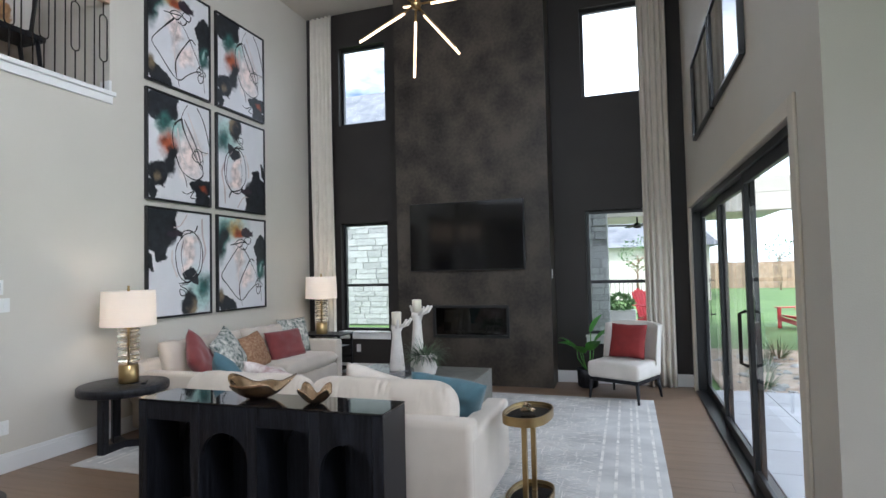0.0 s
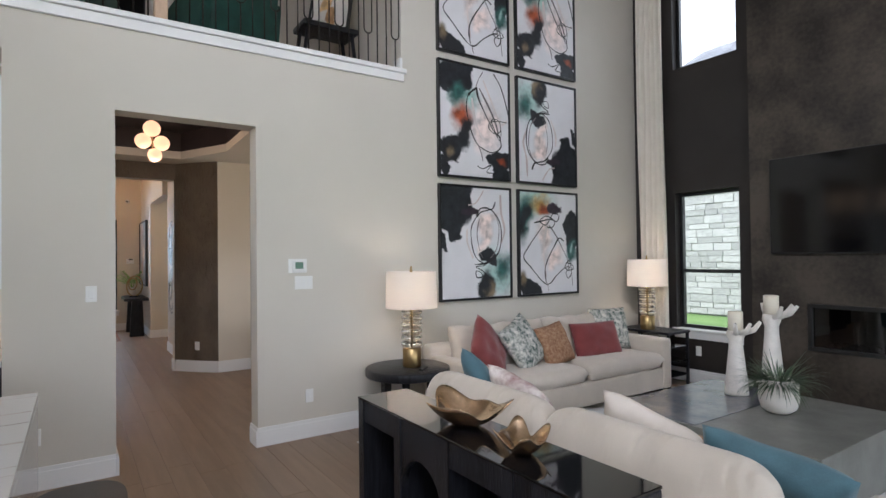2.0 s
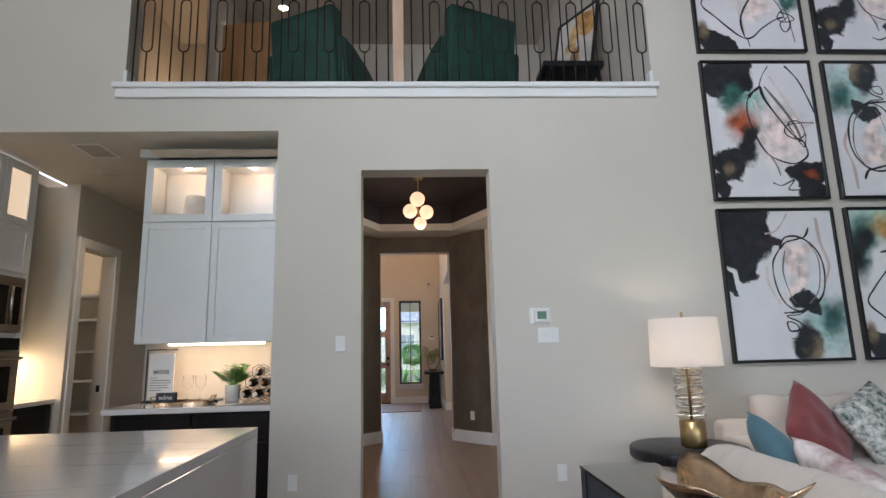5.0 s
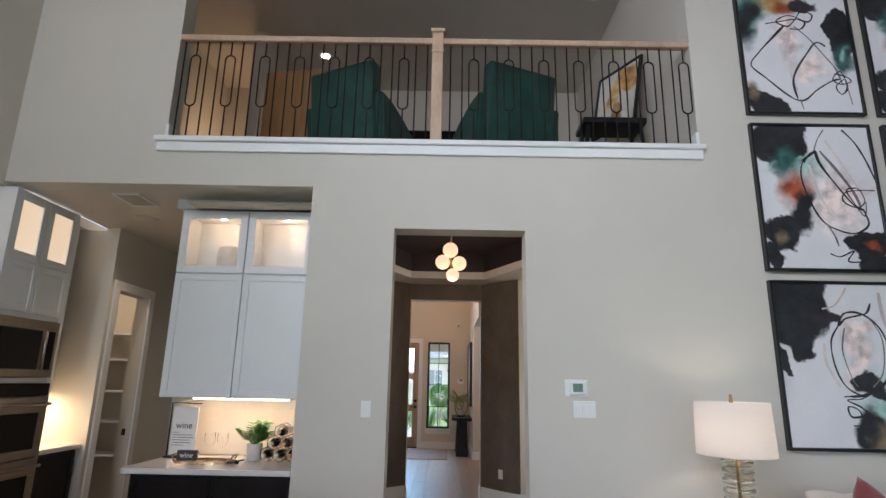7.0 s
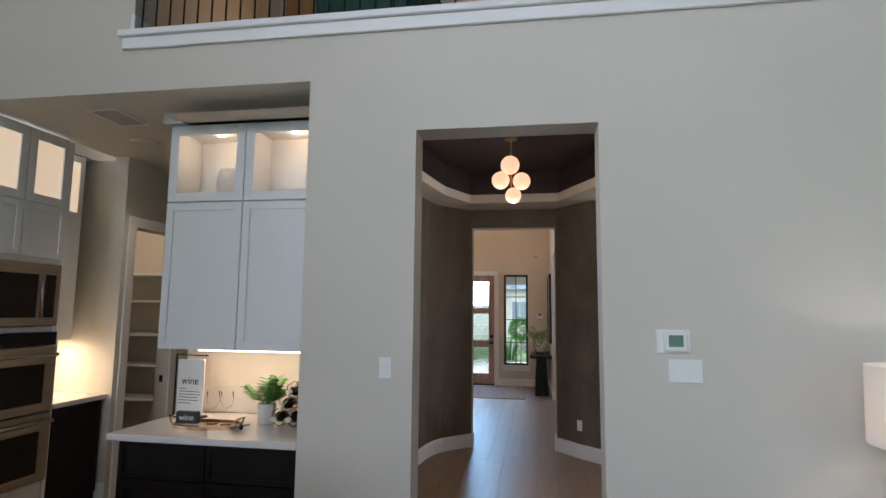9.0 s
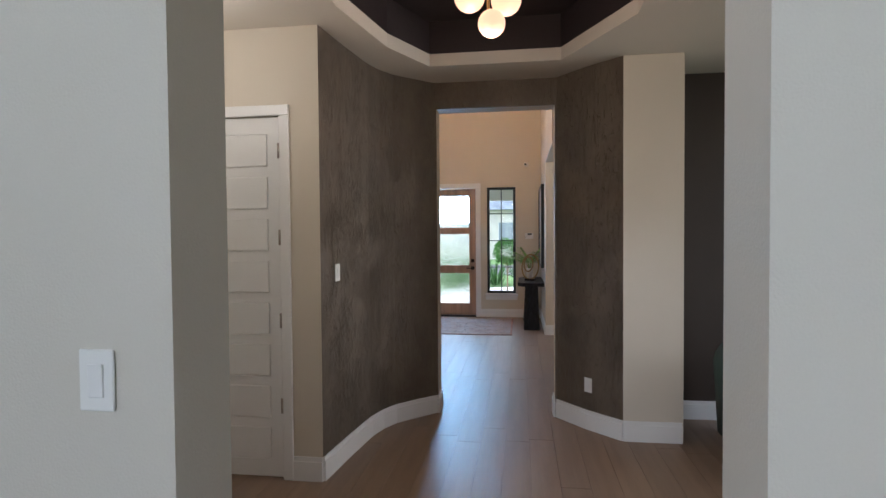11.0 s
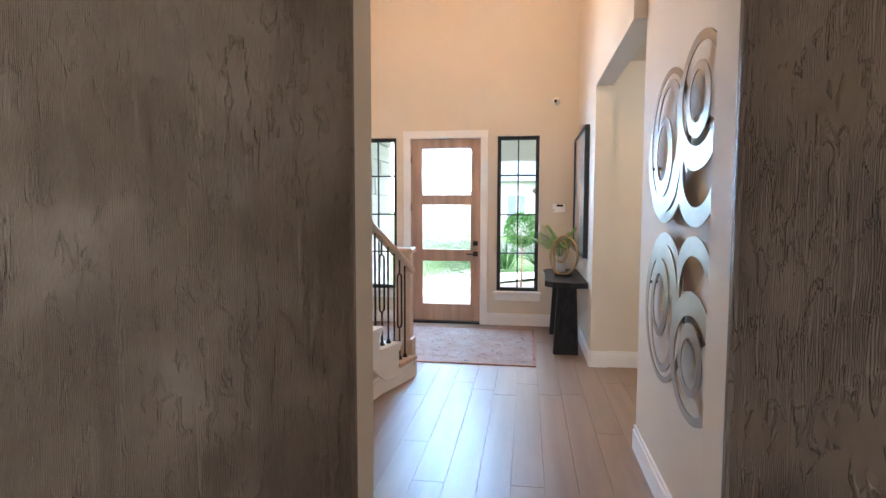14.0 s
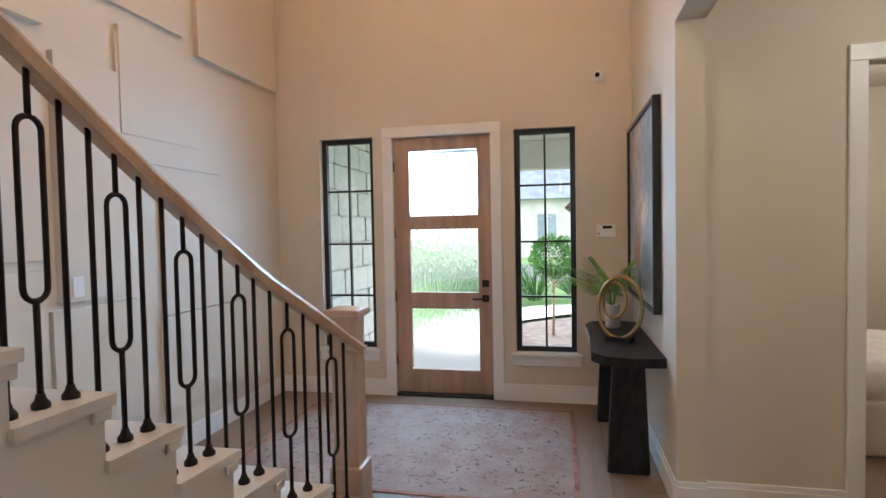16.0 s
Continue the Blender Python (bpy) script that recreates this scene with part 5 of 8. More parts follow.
def art_vessel():
    """Dark cloud in one corner; an oval vessel contour over a teal and rust wash."""
    cm = canvas_mat("canvas with vessel drawing", ACW, ACH, [(0.62, 0.56, 0.08, 0.22, 0, 0.7, BLUSH), (0.66, 0.70, 0.13, 0.05, 20, 0.7, BLUSH), (0.84, 0.22, 0.22, 0.17, 0, 0.8, SEA), (0.92, 0.28, 0.12, 0.10, 0, 0.6, TEAL), (0.70, 0.36, 0.12, 0.06, -10, 0.12, NIGHT), (0.63, 0.10, 0.10, 0.13, -15, 0.25, NIGHT), (0.70, 0.05, 0.05, 0.07, 0, 0.8, TAN), (0.17, 0.84, 0.27, 0.26, 0, 0.06, NIGHT), (0.42, 0.78, 0.14, 0.05, 8, 0.12, PLUM), (0.20, 0.62, 0.12, 0.12, 0, 0.08, NIGHT), (0.01, 0.50, 0.04, 0.09, 0, 0.1, NIGHT)])
    yield cm, None, 0, ()
    yield None, MAUVE, 0.026, ((0.86, 0.95), (0.87, 0.78), (0.92, 0.62), (0.86, 0.5))
    yield None, ROSE, 0.024, ((0.36, 0.62), (0.36, 0.50), (0.44, 0.36))
    yield None, LINE, 0.016, ((0.78, 0.88), (0.74, 0.82), (0.66, 0.80), (0.56, 0.78), (0.50, 0.74), (0.55, 0.81), (0.66, 0.82), (0.76, 0.78), (0.84, 0.70), (0.87, 0.58), (0.84, 0.44), (0.76, 0.36), (0.64, 0.31), (0.52, 0.30))
    yield None, LINE, 0.013, ((0.50, 0.74), (0.42, 0.64), (0.42, 0.50), (0.47, 0.38), (0.56, 0.32), (0.66, 0.31))
    yield None, GREYLINE, 0.013, ((0.74, 0.80), (0.83, 0.66), (0.80, 0.46), (0.70, 0.36))
    yield None, GREYLINE, 0.009, ((0.54, 0.72), (0.50, 0.58), (0.54, 0.42), (0.58, 0.36))
    yield None, LINE, 0.012, ((0.46, 0.30), (0.60, 0.31), (0.70, 0.34), (0.60, 0.29), (0.48, 0.28), (0.58, 0.24), (0.62, 0.20), (0.50, 0.18), (0.48, 0.24), (0.56, 0.22), (0.58, 0.14), (0.50, 0.13))
    yield None, MAUVE, 0.016, ((0.38, 0.84), (0.48, 0.86), (0.56, 0.93), (0.60, 0.98))


def art_kite():
    """Teal and gold wash at the top; a kite-shaped contour with two scribbles."""
    cm = canvas_mat("canvas with kite drawing", ACW, ACH, [(0.62, 0.34, 0.16, 0.07, 30, 0.7, BLUSH), (0.42, 0.58, 0.08, 0.2, 0, 0.8, BLUSH), (0.22, 0.92, 0.30, 0.14, 0, 0.8, SEA), (0.08, 0.74, 0.12, 0.22, -15, 0.5, TEAL), (0.06, 0.70, 0.07, 0.16, -20, 0.35, NIGHT), (0.34, 0.88, 0.16, 0.08, 10, 0.7, GOLDW), (0.44, 0.84, 0.12, 0.06, 0, 0.6, RUST), (0.60, 0.86, 0.12, 0.055, -10, 0.15, PLUM), (0.93, 0.60, 0.15, 0.22, 10, 0.07, NIGHT), (0.95, 0.43, 0.10, 0.10, 0, 0.4, TEAL), (0.97, 0.45, 0.03, 0.04, 0, 0.8, SEA), (0.12, 0.06, 0.20, 0.10, -10, 0.07, NIGHT), (0.04, 0.14, 0.06, 0.07, 0, 0.7, TAN)])
    yield cm, None, 0, ()
    yield None, ROSE, 0.03, ((0.46, 0.66), (0.40, 0.44), (0.44, 0.16))
    yield None, LINE, 0.016, ((0.40, 0.68), (0.28, 0.58), (0.14, 0.46), (0.06, 0.36), (0.18, 0.26), (0.34, 0.14), (0.44, 0.09), (0.52, 0.10), (0.62, 0.17), (0.76, 0.24), (0.84, 0.26))
    yield None, LINE, 0.016, ((0.44, 0.10), (0.42, 0.22), (0.46, 0.32), (0.58, 0.46), (0.68, 0.55), (0.76, 0.52))
    yield None, GREYLINE, 0.014, ((0.50, 0.68), (0.62, 0.58), (0.74, 0.44), (0.82, 0.34), (0.86, 0.22))
    yield None, LINE, 0.013, ((0.24, 0.70), (0.38, 0.72), (0.52, 0.74), (0.64, 0.72), (0.68, 0.78), (0.58, 0.80), (0.52, 0.74), (0.44, 0.68), (0.34, 0.72), (0.46, 0.77), (0.60, 0.72), (0.56, 0.66), (0.46, 0.66))
    yield None, LINE, 0.012, ((0.80, 0.30), (0.90, 0.28), (0.94, 0.24), (0.84, 0.22), (0.78, 0.26), (0.86, 0.32), (0.90, 0.20), (0.84, 0.14), (0.80, 0.20), (0.88, 0.26))
    yield None, GREYLINE, 0.010, ((0.46, 0.10), (0.48, 0.02))
    yield None, GREYLINE, 0.010, ((0.90, 0.20), (0.92, 0.06))


def painting(y0, z0, design, turn, seed):
    m = pose(WX + 0.004, y0 + AW / 2, z0 + AH / 2, 90, 0, 90)
    th = thing("framed_painting", "abstract black, white, teal and rust painting in thin black frame", "painting", m @ pose(0, 0, 0, 0, 0, turn), "grid of six paintings")
    bm = B()
    w, h, t = AW, AH, AT
    box(bm, -w / 2, w / 2, h / 2 - t, h / 2, 0, 0.045, 0.002)
    box(bm, -w / 2, w / 2, -h / 2, -h / 2 + t, 0, 0.045, 0.002)
    box(bm, -w / 2, -w / 2 + t, -h / 2 + t, h / 2 - t, 0, 0.045, 0.002)
    box(bm, w / 2 - t, w / 2, -h / 2 + t, h / 2 - t, 0, 0.045, 0.002)
    part("frame", bm, BLACKFRAME, th)
    for i, (cm, mt, wide, pts) in enumerate(design):
        if cm:
            part("canvas", box(B(), -ACW / 2, ACW / 2, -ACH / 2, ACH / 2, 0.0, 0.030), cm, th)
        else:
            part("brush_line", brush(B(), pts, wide, ACW, ACH, 0.0304 + i * 0.0002, seed + i * 0.7), mt, th)


ARROW, VESSEL, KITE = list(art_arrow()), list(art_vessel()), list(art_kite())
for y0, z0, design, turn in ((4.875, 1.13, VESSEL, 0), (5.96, 1.13, KITE, 0), (4.875, 2.445, ARROW, 0), (5.96, 2.445, VESSEL, 180), (4.875, 3.77, KITE, 0), (5.96, 3.77, ARROW, 0)):
    painting(y0, z0, design, turn, y0 + z0)

# two glazed pictures on the east wall
PICT = mat("muted grey landscape print", (0.16, 0.17, 0.18), 0.6, vary=0.2, scale=2.5, fine=12, bump=0, second=(0.40, 0.38, 0.35))
for y0, y1 in ((4.24, 5.50), (5.57, 6.88)):
    th = thing("framed_picture", "wide black framed picture under reflective glass", "picture", pose(EX - 0.003, (y0 + y1) / 2, 3.38, 90, 0, -90), "pair of framed pictures")
    w, h, t = y1 - y0, 0.84, 0.028
    bm = B()
    box(bm, -w / 2, w / 2, h / 2 - t, h / 2, 0, 0.04, 0.003)
    box(bm, -w / 2, w / 2, -h / 2, -h / 2 + t, 0, 0.04, 0.003)
    box(bm, -w / 2, -w / 2 + t, -h / 2 + t, h / 2 - t, 0, 0.04, 0.003)
    box(bm, w / 2 - t, w / 2, -h / 2 + t, h / 2 - t, 0, 0.04, 0.003)
    part("frame", bm, BLACKFRAME, th)
    part("print", box(B(), -w / 2 + t, w / 2 - t, -h / 2 + t, h / 2 - t, 0.0, 0.015), PICT, th)
    sheet("glass", [(-w / 2 + t, -h / 2 + t, 0.026), (w / 2 - t, -h / 2 + t, 0.026), (w / 2 - t, h / 2 - t, 0.026), (-w / 2 + t, h / 2 - t, 0.026)], PICGLASS, th)

# starburst chandelier
TUBE = glow("warm light tube", (1.0, 0.70, 0.40), 2.6)
hub = Vector((-1.93, 5.65, 4.43))
sc = thing("starburst_chandelier", "gold starburst chandelier with glowing light tubes", "chandelier", Matrix.Translation(hub))
part("hub", lathe(B(), [(0.001, -0.06), (0.045, -0.04), (0.06, 0.0), (0.045, 0.04), (0.012, 0.06), (0.012, 1.36), (0.07, 1.37), (0.07, 1.39)], 20), BRASS, sc, "brass hub and stem", True)
for d in ((-0.60, 0.20, -0.12), (-0.50, -0.30, -0.42), (-0.07, 0.10, -0.72), (0.50, -0.10, -0.62), (0.30, 0.58, -0.34), (0.60, 0.22, 0.12), (-0.35, 0.55, 0.30), (0.10, -0.62, 0.28), (-0.55, -0.1, 0.45), (0.45, -0.3, 0.5), (0.1, 0.3, 0.62)):
    v = Vector(d)
    v = v.normalized() * 0.74
    arm = part("arm", tube(B(), [v * 0.05, v * 0.99], 0.012, 8), BRASS, sc)
    part("light_tube", tube(B(), [v * 0.22 + Vector((0, 0, -0.016)), v + Vector((0, 0, -0.016))], 0.014, 8), TUBE, arm, "glowing frosted tube")


# switches, outlets, thermostat
def plate(name, m, w, h, buttons, label, kind_):
    th = thing(name, label, kind_, m)
    part("cover_plate", box(B(), -w / 2, w / 2, -h / 2, h / 2, 0, 0.007, 0.002), PLASTIC, th)
    for k in range(buttons):
        x = (k - (buttons - 1) / 2) * 0.046
        if kind_ == "outlet":
            for y in (-0.02, 0.02):
                part("socket", box(B(), -0.016, 0.016, y - 0.013, y + 0.013, 0.0065, 0.0095, 0.002), TRIM, th)
        else:
            part("rocker", box(B(), x - 0.0165, x + 0.0165, -0.033, 0.033, 0.0065, 0.010, 0.002, 1, pose(0, 0, 0, 2, 0, 0)), TRIM, th)
    return th


WM = lambda y, z: pose(WX + 0.001, y, z, 90, 0, 90)
plate("light_switch", WM(3.43, 1.385), 0.165, 0.118, 3, "white triple rocker switch plate below the thermostat", "switch")
plate("light_switch", WM(1.825, 1.358), 0.072, 0.118, 1, "white single rocker switch plate", "switch")
plate("outlet", WM(3.475, 0.37), 0.072, 0.118, 1, "white wall outlet above the baseboard", "outlet")
plate("outlet", WM(1.49, 0.37), 0.072, 0.118, 1, "white wall outlet above the baseboard", "outlet")
plate("outlet", pose(-3.96, NY - 0.001, 0.396, 90, 0, 0), 0.072, 0.118, 1, "white wall outlet under the window", "outlet")
plate("light_switch", pose(-0.854, 7.80, 1.515, 90, 0, 90), 0.072, 0.118, 1, "white switch plate on the chimney side", "switch")
th = thing("thermostat", "white wall thermostat with a green display", "thermostat", WM(3.375, 1.535))
part("back_plate", box(B(), -0.085, 0.085, -0.062, 0.062, 0, 0.008, 0.004, 2), PLASTIC, th)
part("housing", box(B(), -0.052, 0.065, -0.048, 0.048, 0.008, 0.028, 0.006, 2), PLASTIC, th)
part("display", box(B(), -0.028, 0.044, -0.026, 0.034, 0.0285, 0.0295), mat("grey green display", (0.10, 0.20, 0.14), 0.3, vary=0.05, bump=0), th, "grey-green display")

# ---- kitchen and wine bar ----
WARMBULB = (1.0, 0.58, 0.29)


def shaker(bm, u0, u1, z0, z1, x0, x1, rail=0.055, inset=0.010, m=None):
    """A framed door panel facing +x: rails round a sunk field."""
    t = bmesh.new()
    box(t, x0, x1, u0, u0 + rail, z0, z1, 0.002)
    box(t, x0, x1, u1 - rail, u1, z0, z1, 0.002)
    box(t, x0, x1, u0 + rail, u1 - rail, z0, z0 + rail, 0.002)
    box(t, x0, x1, u0 + rail, u1 - rail, z1 - rail, z1, 0.002)
    if inset is not None:
        box(t, x0, x1 - inset, u0 + rail, u1 - rail, z0 + rail, z1 - rail)
    return merge(bm, t, m)


def upper_cabinet(m, y0, y1, label, group):
    """A tall wall cabinet with a lit glass box above one panel door; the back is at x = 0."""
    th = thing("wall_cabinet", label, "cabinet", m, group)
    bm = B()
    D_ = 0.35
    box(bm, 0, D_, y0, y0 + 0.018, 0, 1.60)
    box(bm, 0, D_, y1 - 0.018, y1, 0, 1.60)
    box(bm, 0, D_, y0 + 0.018, y1 - 0.018, 0, 0.018)
    box(bm, 0, D_, y0 + 0.018, y1 - 0.018, 1.03, 1.05)
    box(bm, 0, D_, y0 + 0.018, y1 - 0.018, 1.575, 1.60)
    box(bm, 0, 0.012, y0 + 0.018, y1 - 0.018, 0.018, 1.575)
    part("body", bm, CABINET, th)
    part("door", shaker(B(), y0 + 0.004, y1 - 0.004, 0.004, 1.025, D_ + 0.001, D_ + 0.021), CABINET, th)
    gd = part("glass_door", shaker(B(), y0 + 0.004, y1 - 0.004, 1.035, 1.585, D_ + 0.001, D_ + 0.021, 0.065, None), CABINET, th)
    sheet("pane", [(D_ + 0.012, y0 + 0.06, 1.09), (D_ + 0.012, y1 - 0.06, 1.09), (D_ + 0.012, y1 - 0.06, 1.53), (D_ + 0.012, y0 + 0.06, 1.53)], PANE, gd)
    part("puck_light", lathe(B(), [(0.001, 1.562), (0.028, 1.562), (0.03, 1.574)], 16, (0.2, (y0 + y1) / 2, 0)), PUCK, th, "small glowing puck light")
    return th


PUCK = glow("warm puck light", (1.0, 0.85, 0.65), 14.0)
STRIP = glow("under cabinet strip", (1.0, 0.78, 0.5), 6.0)
for a, b in ((0.075, 0.66), (0.66, 1.245)):
    upper_cabinet(pose(-5.635, 0, 1.40), a, b, "white shaker wall cabinet with a lit glass display box", "wine bar cabinets")
    bulb("puck_bulb", (-5.42, (a + b) / 2, 2.93), 1.0, WARMBULB, 0.02)
tagged(part("cabinet_crown", box(B(), -5.635, -5.225, 0.03, 1.306, 3.0, 3.078, 0.006), CABINET), "white crown moulding over the bar cabinets", "trim", kind="structure")
tagged(part("cabinet_filler", box(B(), -5.635, -5.28, 1.246, 1.306, 1.40, 2.999, 0.002), CABINET), "white filler panel beside the bar cabinet", "trim", kind="structure")
th = thing("cabinet_light", "slim warm light strip under the bar cabinets", "light strip")
part("strip", box(B(), -5.44, -5.40, 0.30, 1.10, 1.383, 1.398, 0.003), STRIP, th)
area("under_cabinet_light", (-5.42, 0.70, 1.378), (-5.42, 0.70, 0), 0.06, 0.85, 2.0, (1.0, 0.60, 0.30))
SPLASH = mat("cream tile backsplash", (0.70, 0.66, 0.60), 0.25, vary=0.02, scale=3, fine=60, bump=0.001)
bs = thing("bar_backsplash", "cream tiled backsplash behind the wine bar", "backsplash")
for j in range(5):
    for i in range(6):
        part("tile", box(B(), -5.638, -5.63, 0.08 + i * 0.2035 + 0.0002, 0.08 + (i + 1) * 0.2035 - 0.0002, 0.925 + j * 0.095 + 0.0002, 0.925 + (j + 1) * 0.095 - 0.0002, 0.0006), SPLASH, bs)
bc = thing("base_cabinet", "black-brown base cabinet under the wine bar counter", "cabinet")
part("body", box(B(), -5.63, -4.90, 0.13, 1.305, 0.09, 0.878, 0.002), BLACKCAB, bc)
part("plinth", box(B(), -5.63, -4.96, 0.15, 1.30, 0.0, 0.09), BLACKCAB, bc)
for a, b in ((0.15, 0.72), (0.73, 1.30)):
    part("drawer_front", shaker(B(), a, b, 0.66, 0.865, -4.899, -4.88, 0.03), BLACKCAB, bc)
    part("door", shaker(B(), a, b, 0.10, 0.65, -4.899, -4.88), BLACKCAB, bc)
tagged(part("bar_counter", box(B(), -5.63, -4.842, 0.085, 1.306, 0.88, 0.92, 0.004, 2), MARBLE), "white quartz wine bar counter", "countertop")


def words(text, size, m, material, parent, depth=0.0006):
    cu = bpy.data.curves.new("text", "FONT")
    cu.body, cu.size, cu.extrude, cu.align_x, cu.align_y = text, size, depth, "CENTER", "CENTER"
    tmp = bpy.data.objects.new("text", cu)
    me = bpy.data.meshes.new_from_object(tmp)
    bpy.data.objects.remove(tmp)
    me.materials.append(material)
    ob = new("lettering", me)
    ob.matrix_basis = m
    ob.parent = parent
    return ob


PAPER = mat("white sign paper", (0.80, 0.80, 0.79), 0.7, vary=0.01, bump=0)
INKTXT = mat("black print", (0.02, 0.02, 0.02), 0.6, vary=0.1, bump=0)
ws = thing("wine_sign", "tall white wine definition sign in a thin dark stand", "sign", pose(-5.40, 0.255, 0.922, 0, 0, 84))
part("sheet", box(B(), -0.11, 0.11, 0.0, 0.012, 0.02, 0.40, 0.002), PAPER, ws)
bm = B()
tube(bm, [(-0.13, 0.006, 0.01), (-0.13, 0.006, 0.43), (0.13, 0.006, 0.43)], 0.006, 6)
box(bm, -0.14, 0.12, -0.03, 0.05, 0.0, 0.012, 0.002)
part("stand", bm, IRON, ws)
words("wine", 0.075, pose(0, -0.001, 0.25, 90, 0, 0), INKTXT, ws)
for k, w in enumerate((0.06, 0.17, 0.18, 0.15, 0.16, 0.10)):
    part("text_line", box(B(), -0.09, -0.09 + w, -0.0012, 0, 0.195 - k * 0.02, 0.199 - k * 0.02), INKTXT, ws)
wb = thing("wine_block", "small black block sign with white wine lettering", "sign", pose(-5.13, 0.42, 0.938, 0, 0, 90))
part("block", box(B(), -0.075, 0.075, 0, 0.035, 0, 0.075, 0.002), mat("charcoal block", (0.03, 0.035, 0.04), 0.5, vary=0.1, bump=0.0005), wb)
words("wine", 0.055, pose(0, -0.0008, 0.038, 90, 0, 0), PAPER, wb)
tr = thing("serving_tray", "round gold serving tray with loop grips on the bar", "tray", pose(-5.16, 0.55, 0.921))
part("tray_base", prism(B(), oval(0.13, 0.22, 40, 2.2), 0, 0.008), GOLD, tr)
part("tray_rim", ring_rail(B(), 0.132, 0.222, 0.0, 0.02, 0.006), GOLD, tr)
for s in (1, -1):
    part("grip", tube(B(), [(-0.05, s * 0.215, 0.015), (-0.05, s * 0.235, 0.06), (0.05, s * 0.235, 0.06), (0.05, s * 0.215, 0.015)], 0.006, 6), BRASS, tr)
CLEAR = clear_mat("clear glass", (0.98, 0.98, 0.98), 0.0, 1.03)
for y in (0.56, 0.66):
    ob = part("wine_glass", lathe(B(), [(0.035, 0.0), (0.034, 0.003), (0.004, 0.008), (0.0035, 0.09), (0.03, 0.115), (0.042, 0.15), (0.038, 0.21), (0.036, 0.21), (0.04, 0.15), (0.028, 0.118), (0.001, 0.10)], 20), CLEAR, None, "", True)
    ob.matrix_basis = pose(-5.20, y, 0.930)
    tagged(ob, "clear stemmed wine glass on the gold tray", "wine glass", "wine glasses")
hp = thing("counter_plant", "bright green leafy plant in a white pot on the bar", "potted plant", pose(-5.33, 0.875, 0.921))
part("pot", lathe(B(), [(0.045, 0.0), (0.055, 0.005), (0.06, 0.13), (0.053, 0.13), (0.05, 0.10), (0.001, 0.10)], 24), PLASTER, hp, "", True)
random.seed(21)
bm = B()
for k in range(16):
    a = random.uniform(0, 6.28)
    t = random.uniform(0.4, 1.2)
    way = Vector((math.cos(a) * t, math.sin(a) * t, 0.75)).normalized()
    ln = random.uniform(0.12, 0.22)
    tube(bm, [(0, 0, 0.1), way * ln * 0.5 + Vector((0, 0, 0.12)), way * ln + Vector((0, 0, 0.10))], 0.003, 5)
    for j in range(5):
        q = way * ln * (0.45 + 0.13 * j) + Vector((0, 0, 0.11))
        for s in (1, -1):
            side = way.cross(Vector((0, 0, 1))).normalized() * s
            blade(bm, q, side + way * 0.5 + Vector((0, 0, 0.3)), 0.066, 0.042, 0.6, 4)
part("leaves", bm, LEAF2, hp)
wr = thing("wine_rack", "hexagonal dark wire wine rack holding six bottles", "wine rack", pose(-5.40, 1.10, 0.921))
for j, row in enumerate(((-0.1, 0.0, 0.1), (-0.05, 0.05), (0.0,))):
    for y in row:
        z = 0.058 + j * 0.087
        hexa = [(0.058 * math.sin(a), 0.058 * math.cos(a)) for a in [math.pi / 3 * k for k in range(6)]]
        for x in (0.0, 0.14):
            part("hex_ring", tube(B(), [(x, y + a, z + b) for a, b in hexa], 0.003, 5, True), IRON, wr)
BOTTLE = mat("dark bottle glass", (0.02, 0.012, 0.008), 0.12, vary=0.1, bump=0, coat=0.4)
for y, z in ((-0.1, 0.058), (0.0, 0.058), (0.1, 0.058), (-0.05, 0.145), (0.05, 0.145), (0.0, 0.232)):
    wbt = thing("wine_bottle", "dark wine bottle lying in the wire rack", "bottle", pose(-5.45, 1.10 + y, 0.921 + z, 0, 90, 0), "racked wine bottles")
    part("glass", lathe(B(), [(0.001, 0), (0.036, 0.002), (0.037, 0.17), (0.03, 0.20), (0.014, 0.225), (0.014, 0.29), (0.001, 0.291)], 16), BOTTLE, wbt, "", True)
    part("foil_cap", lathe(B(), [(0.0155, 0.255), (0.0155, 0.294), (0.001, 0.296)], 12), GOLD if (y > 0.02) else PLASTIC, wbt)
ck = thing("corkscrew", "dark metal winged corkscrew lying on the counter", "corkscrew", pose(-5.14, 0.80, 0.923, 0, 0, 30))
part("body", tube(B(), [(-0.07, 0, 0.014), (0.07, 0, 0.014)], 0.012, 8), IRON, ck)
for s in (1, -1):
    part("lever", tube(B(), [(0.0, 0, 0.014), (0.05, s * 0.05, 0.03)], 0.007, 6), STEEL, ck)
ob = part("glass_vase", lathe(B(), [(0.06, 0), (0.09, 0.05), (0.10, 0.16), (0.085, 0.25), (0.075, 0.27), (0.07, 0.27), (0.09, 0.16), (0.08, 0.05), (0.001, 0.02)], 24), PLASTER, None, "", True)
ob.matrix_basis = pose(-5.50, 0.42, 2.452)
tagged(ob, "pale rounded vase in the lit glass cabinet", "vase")

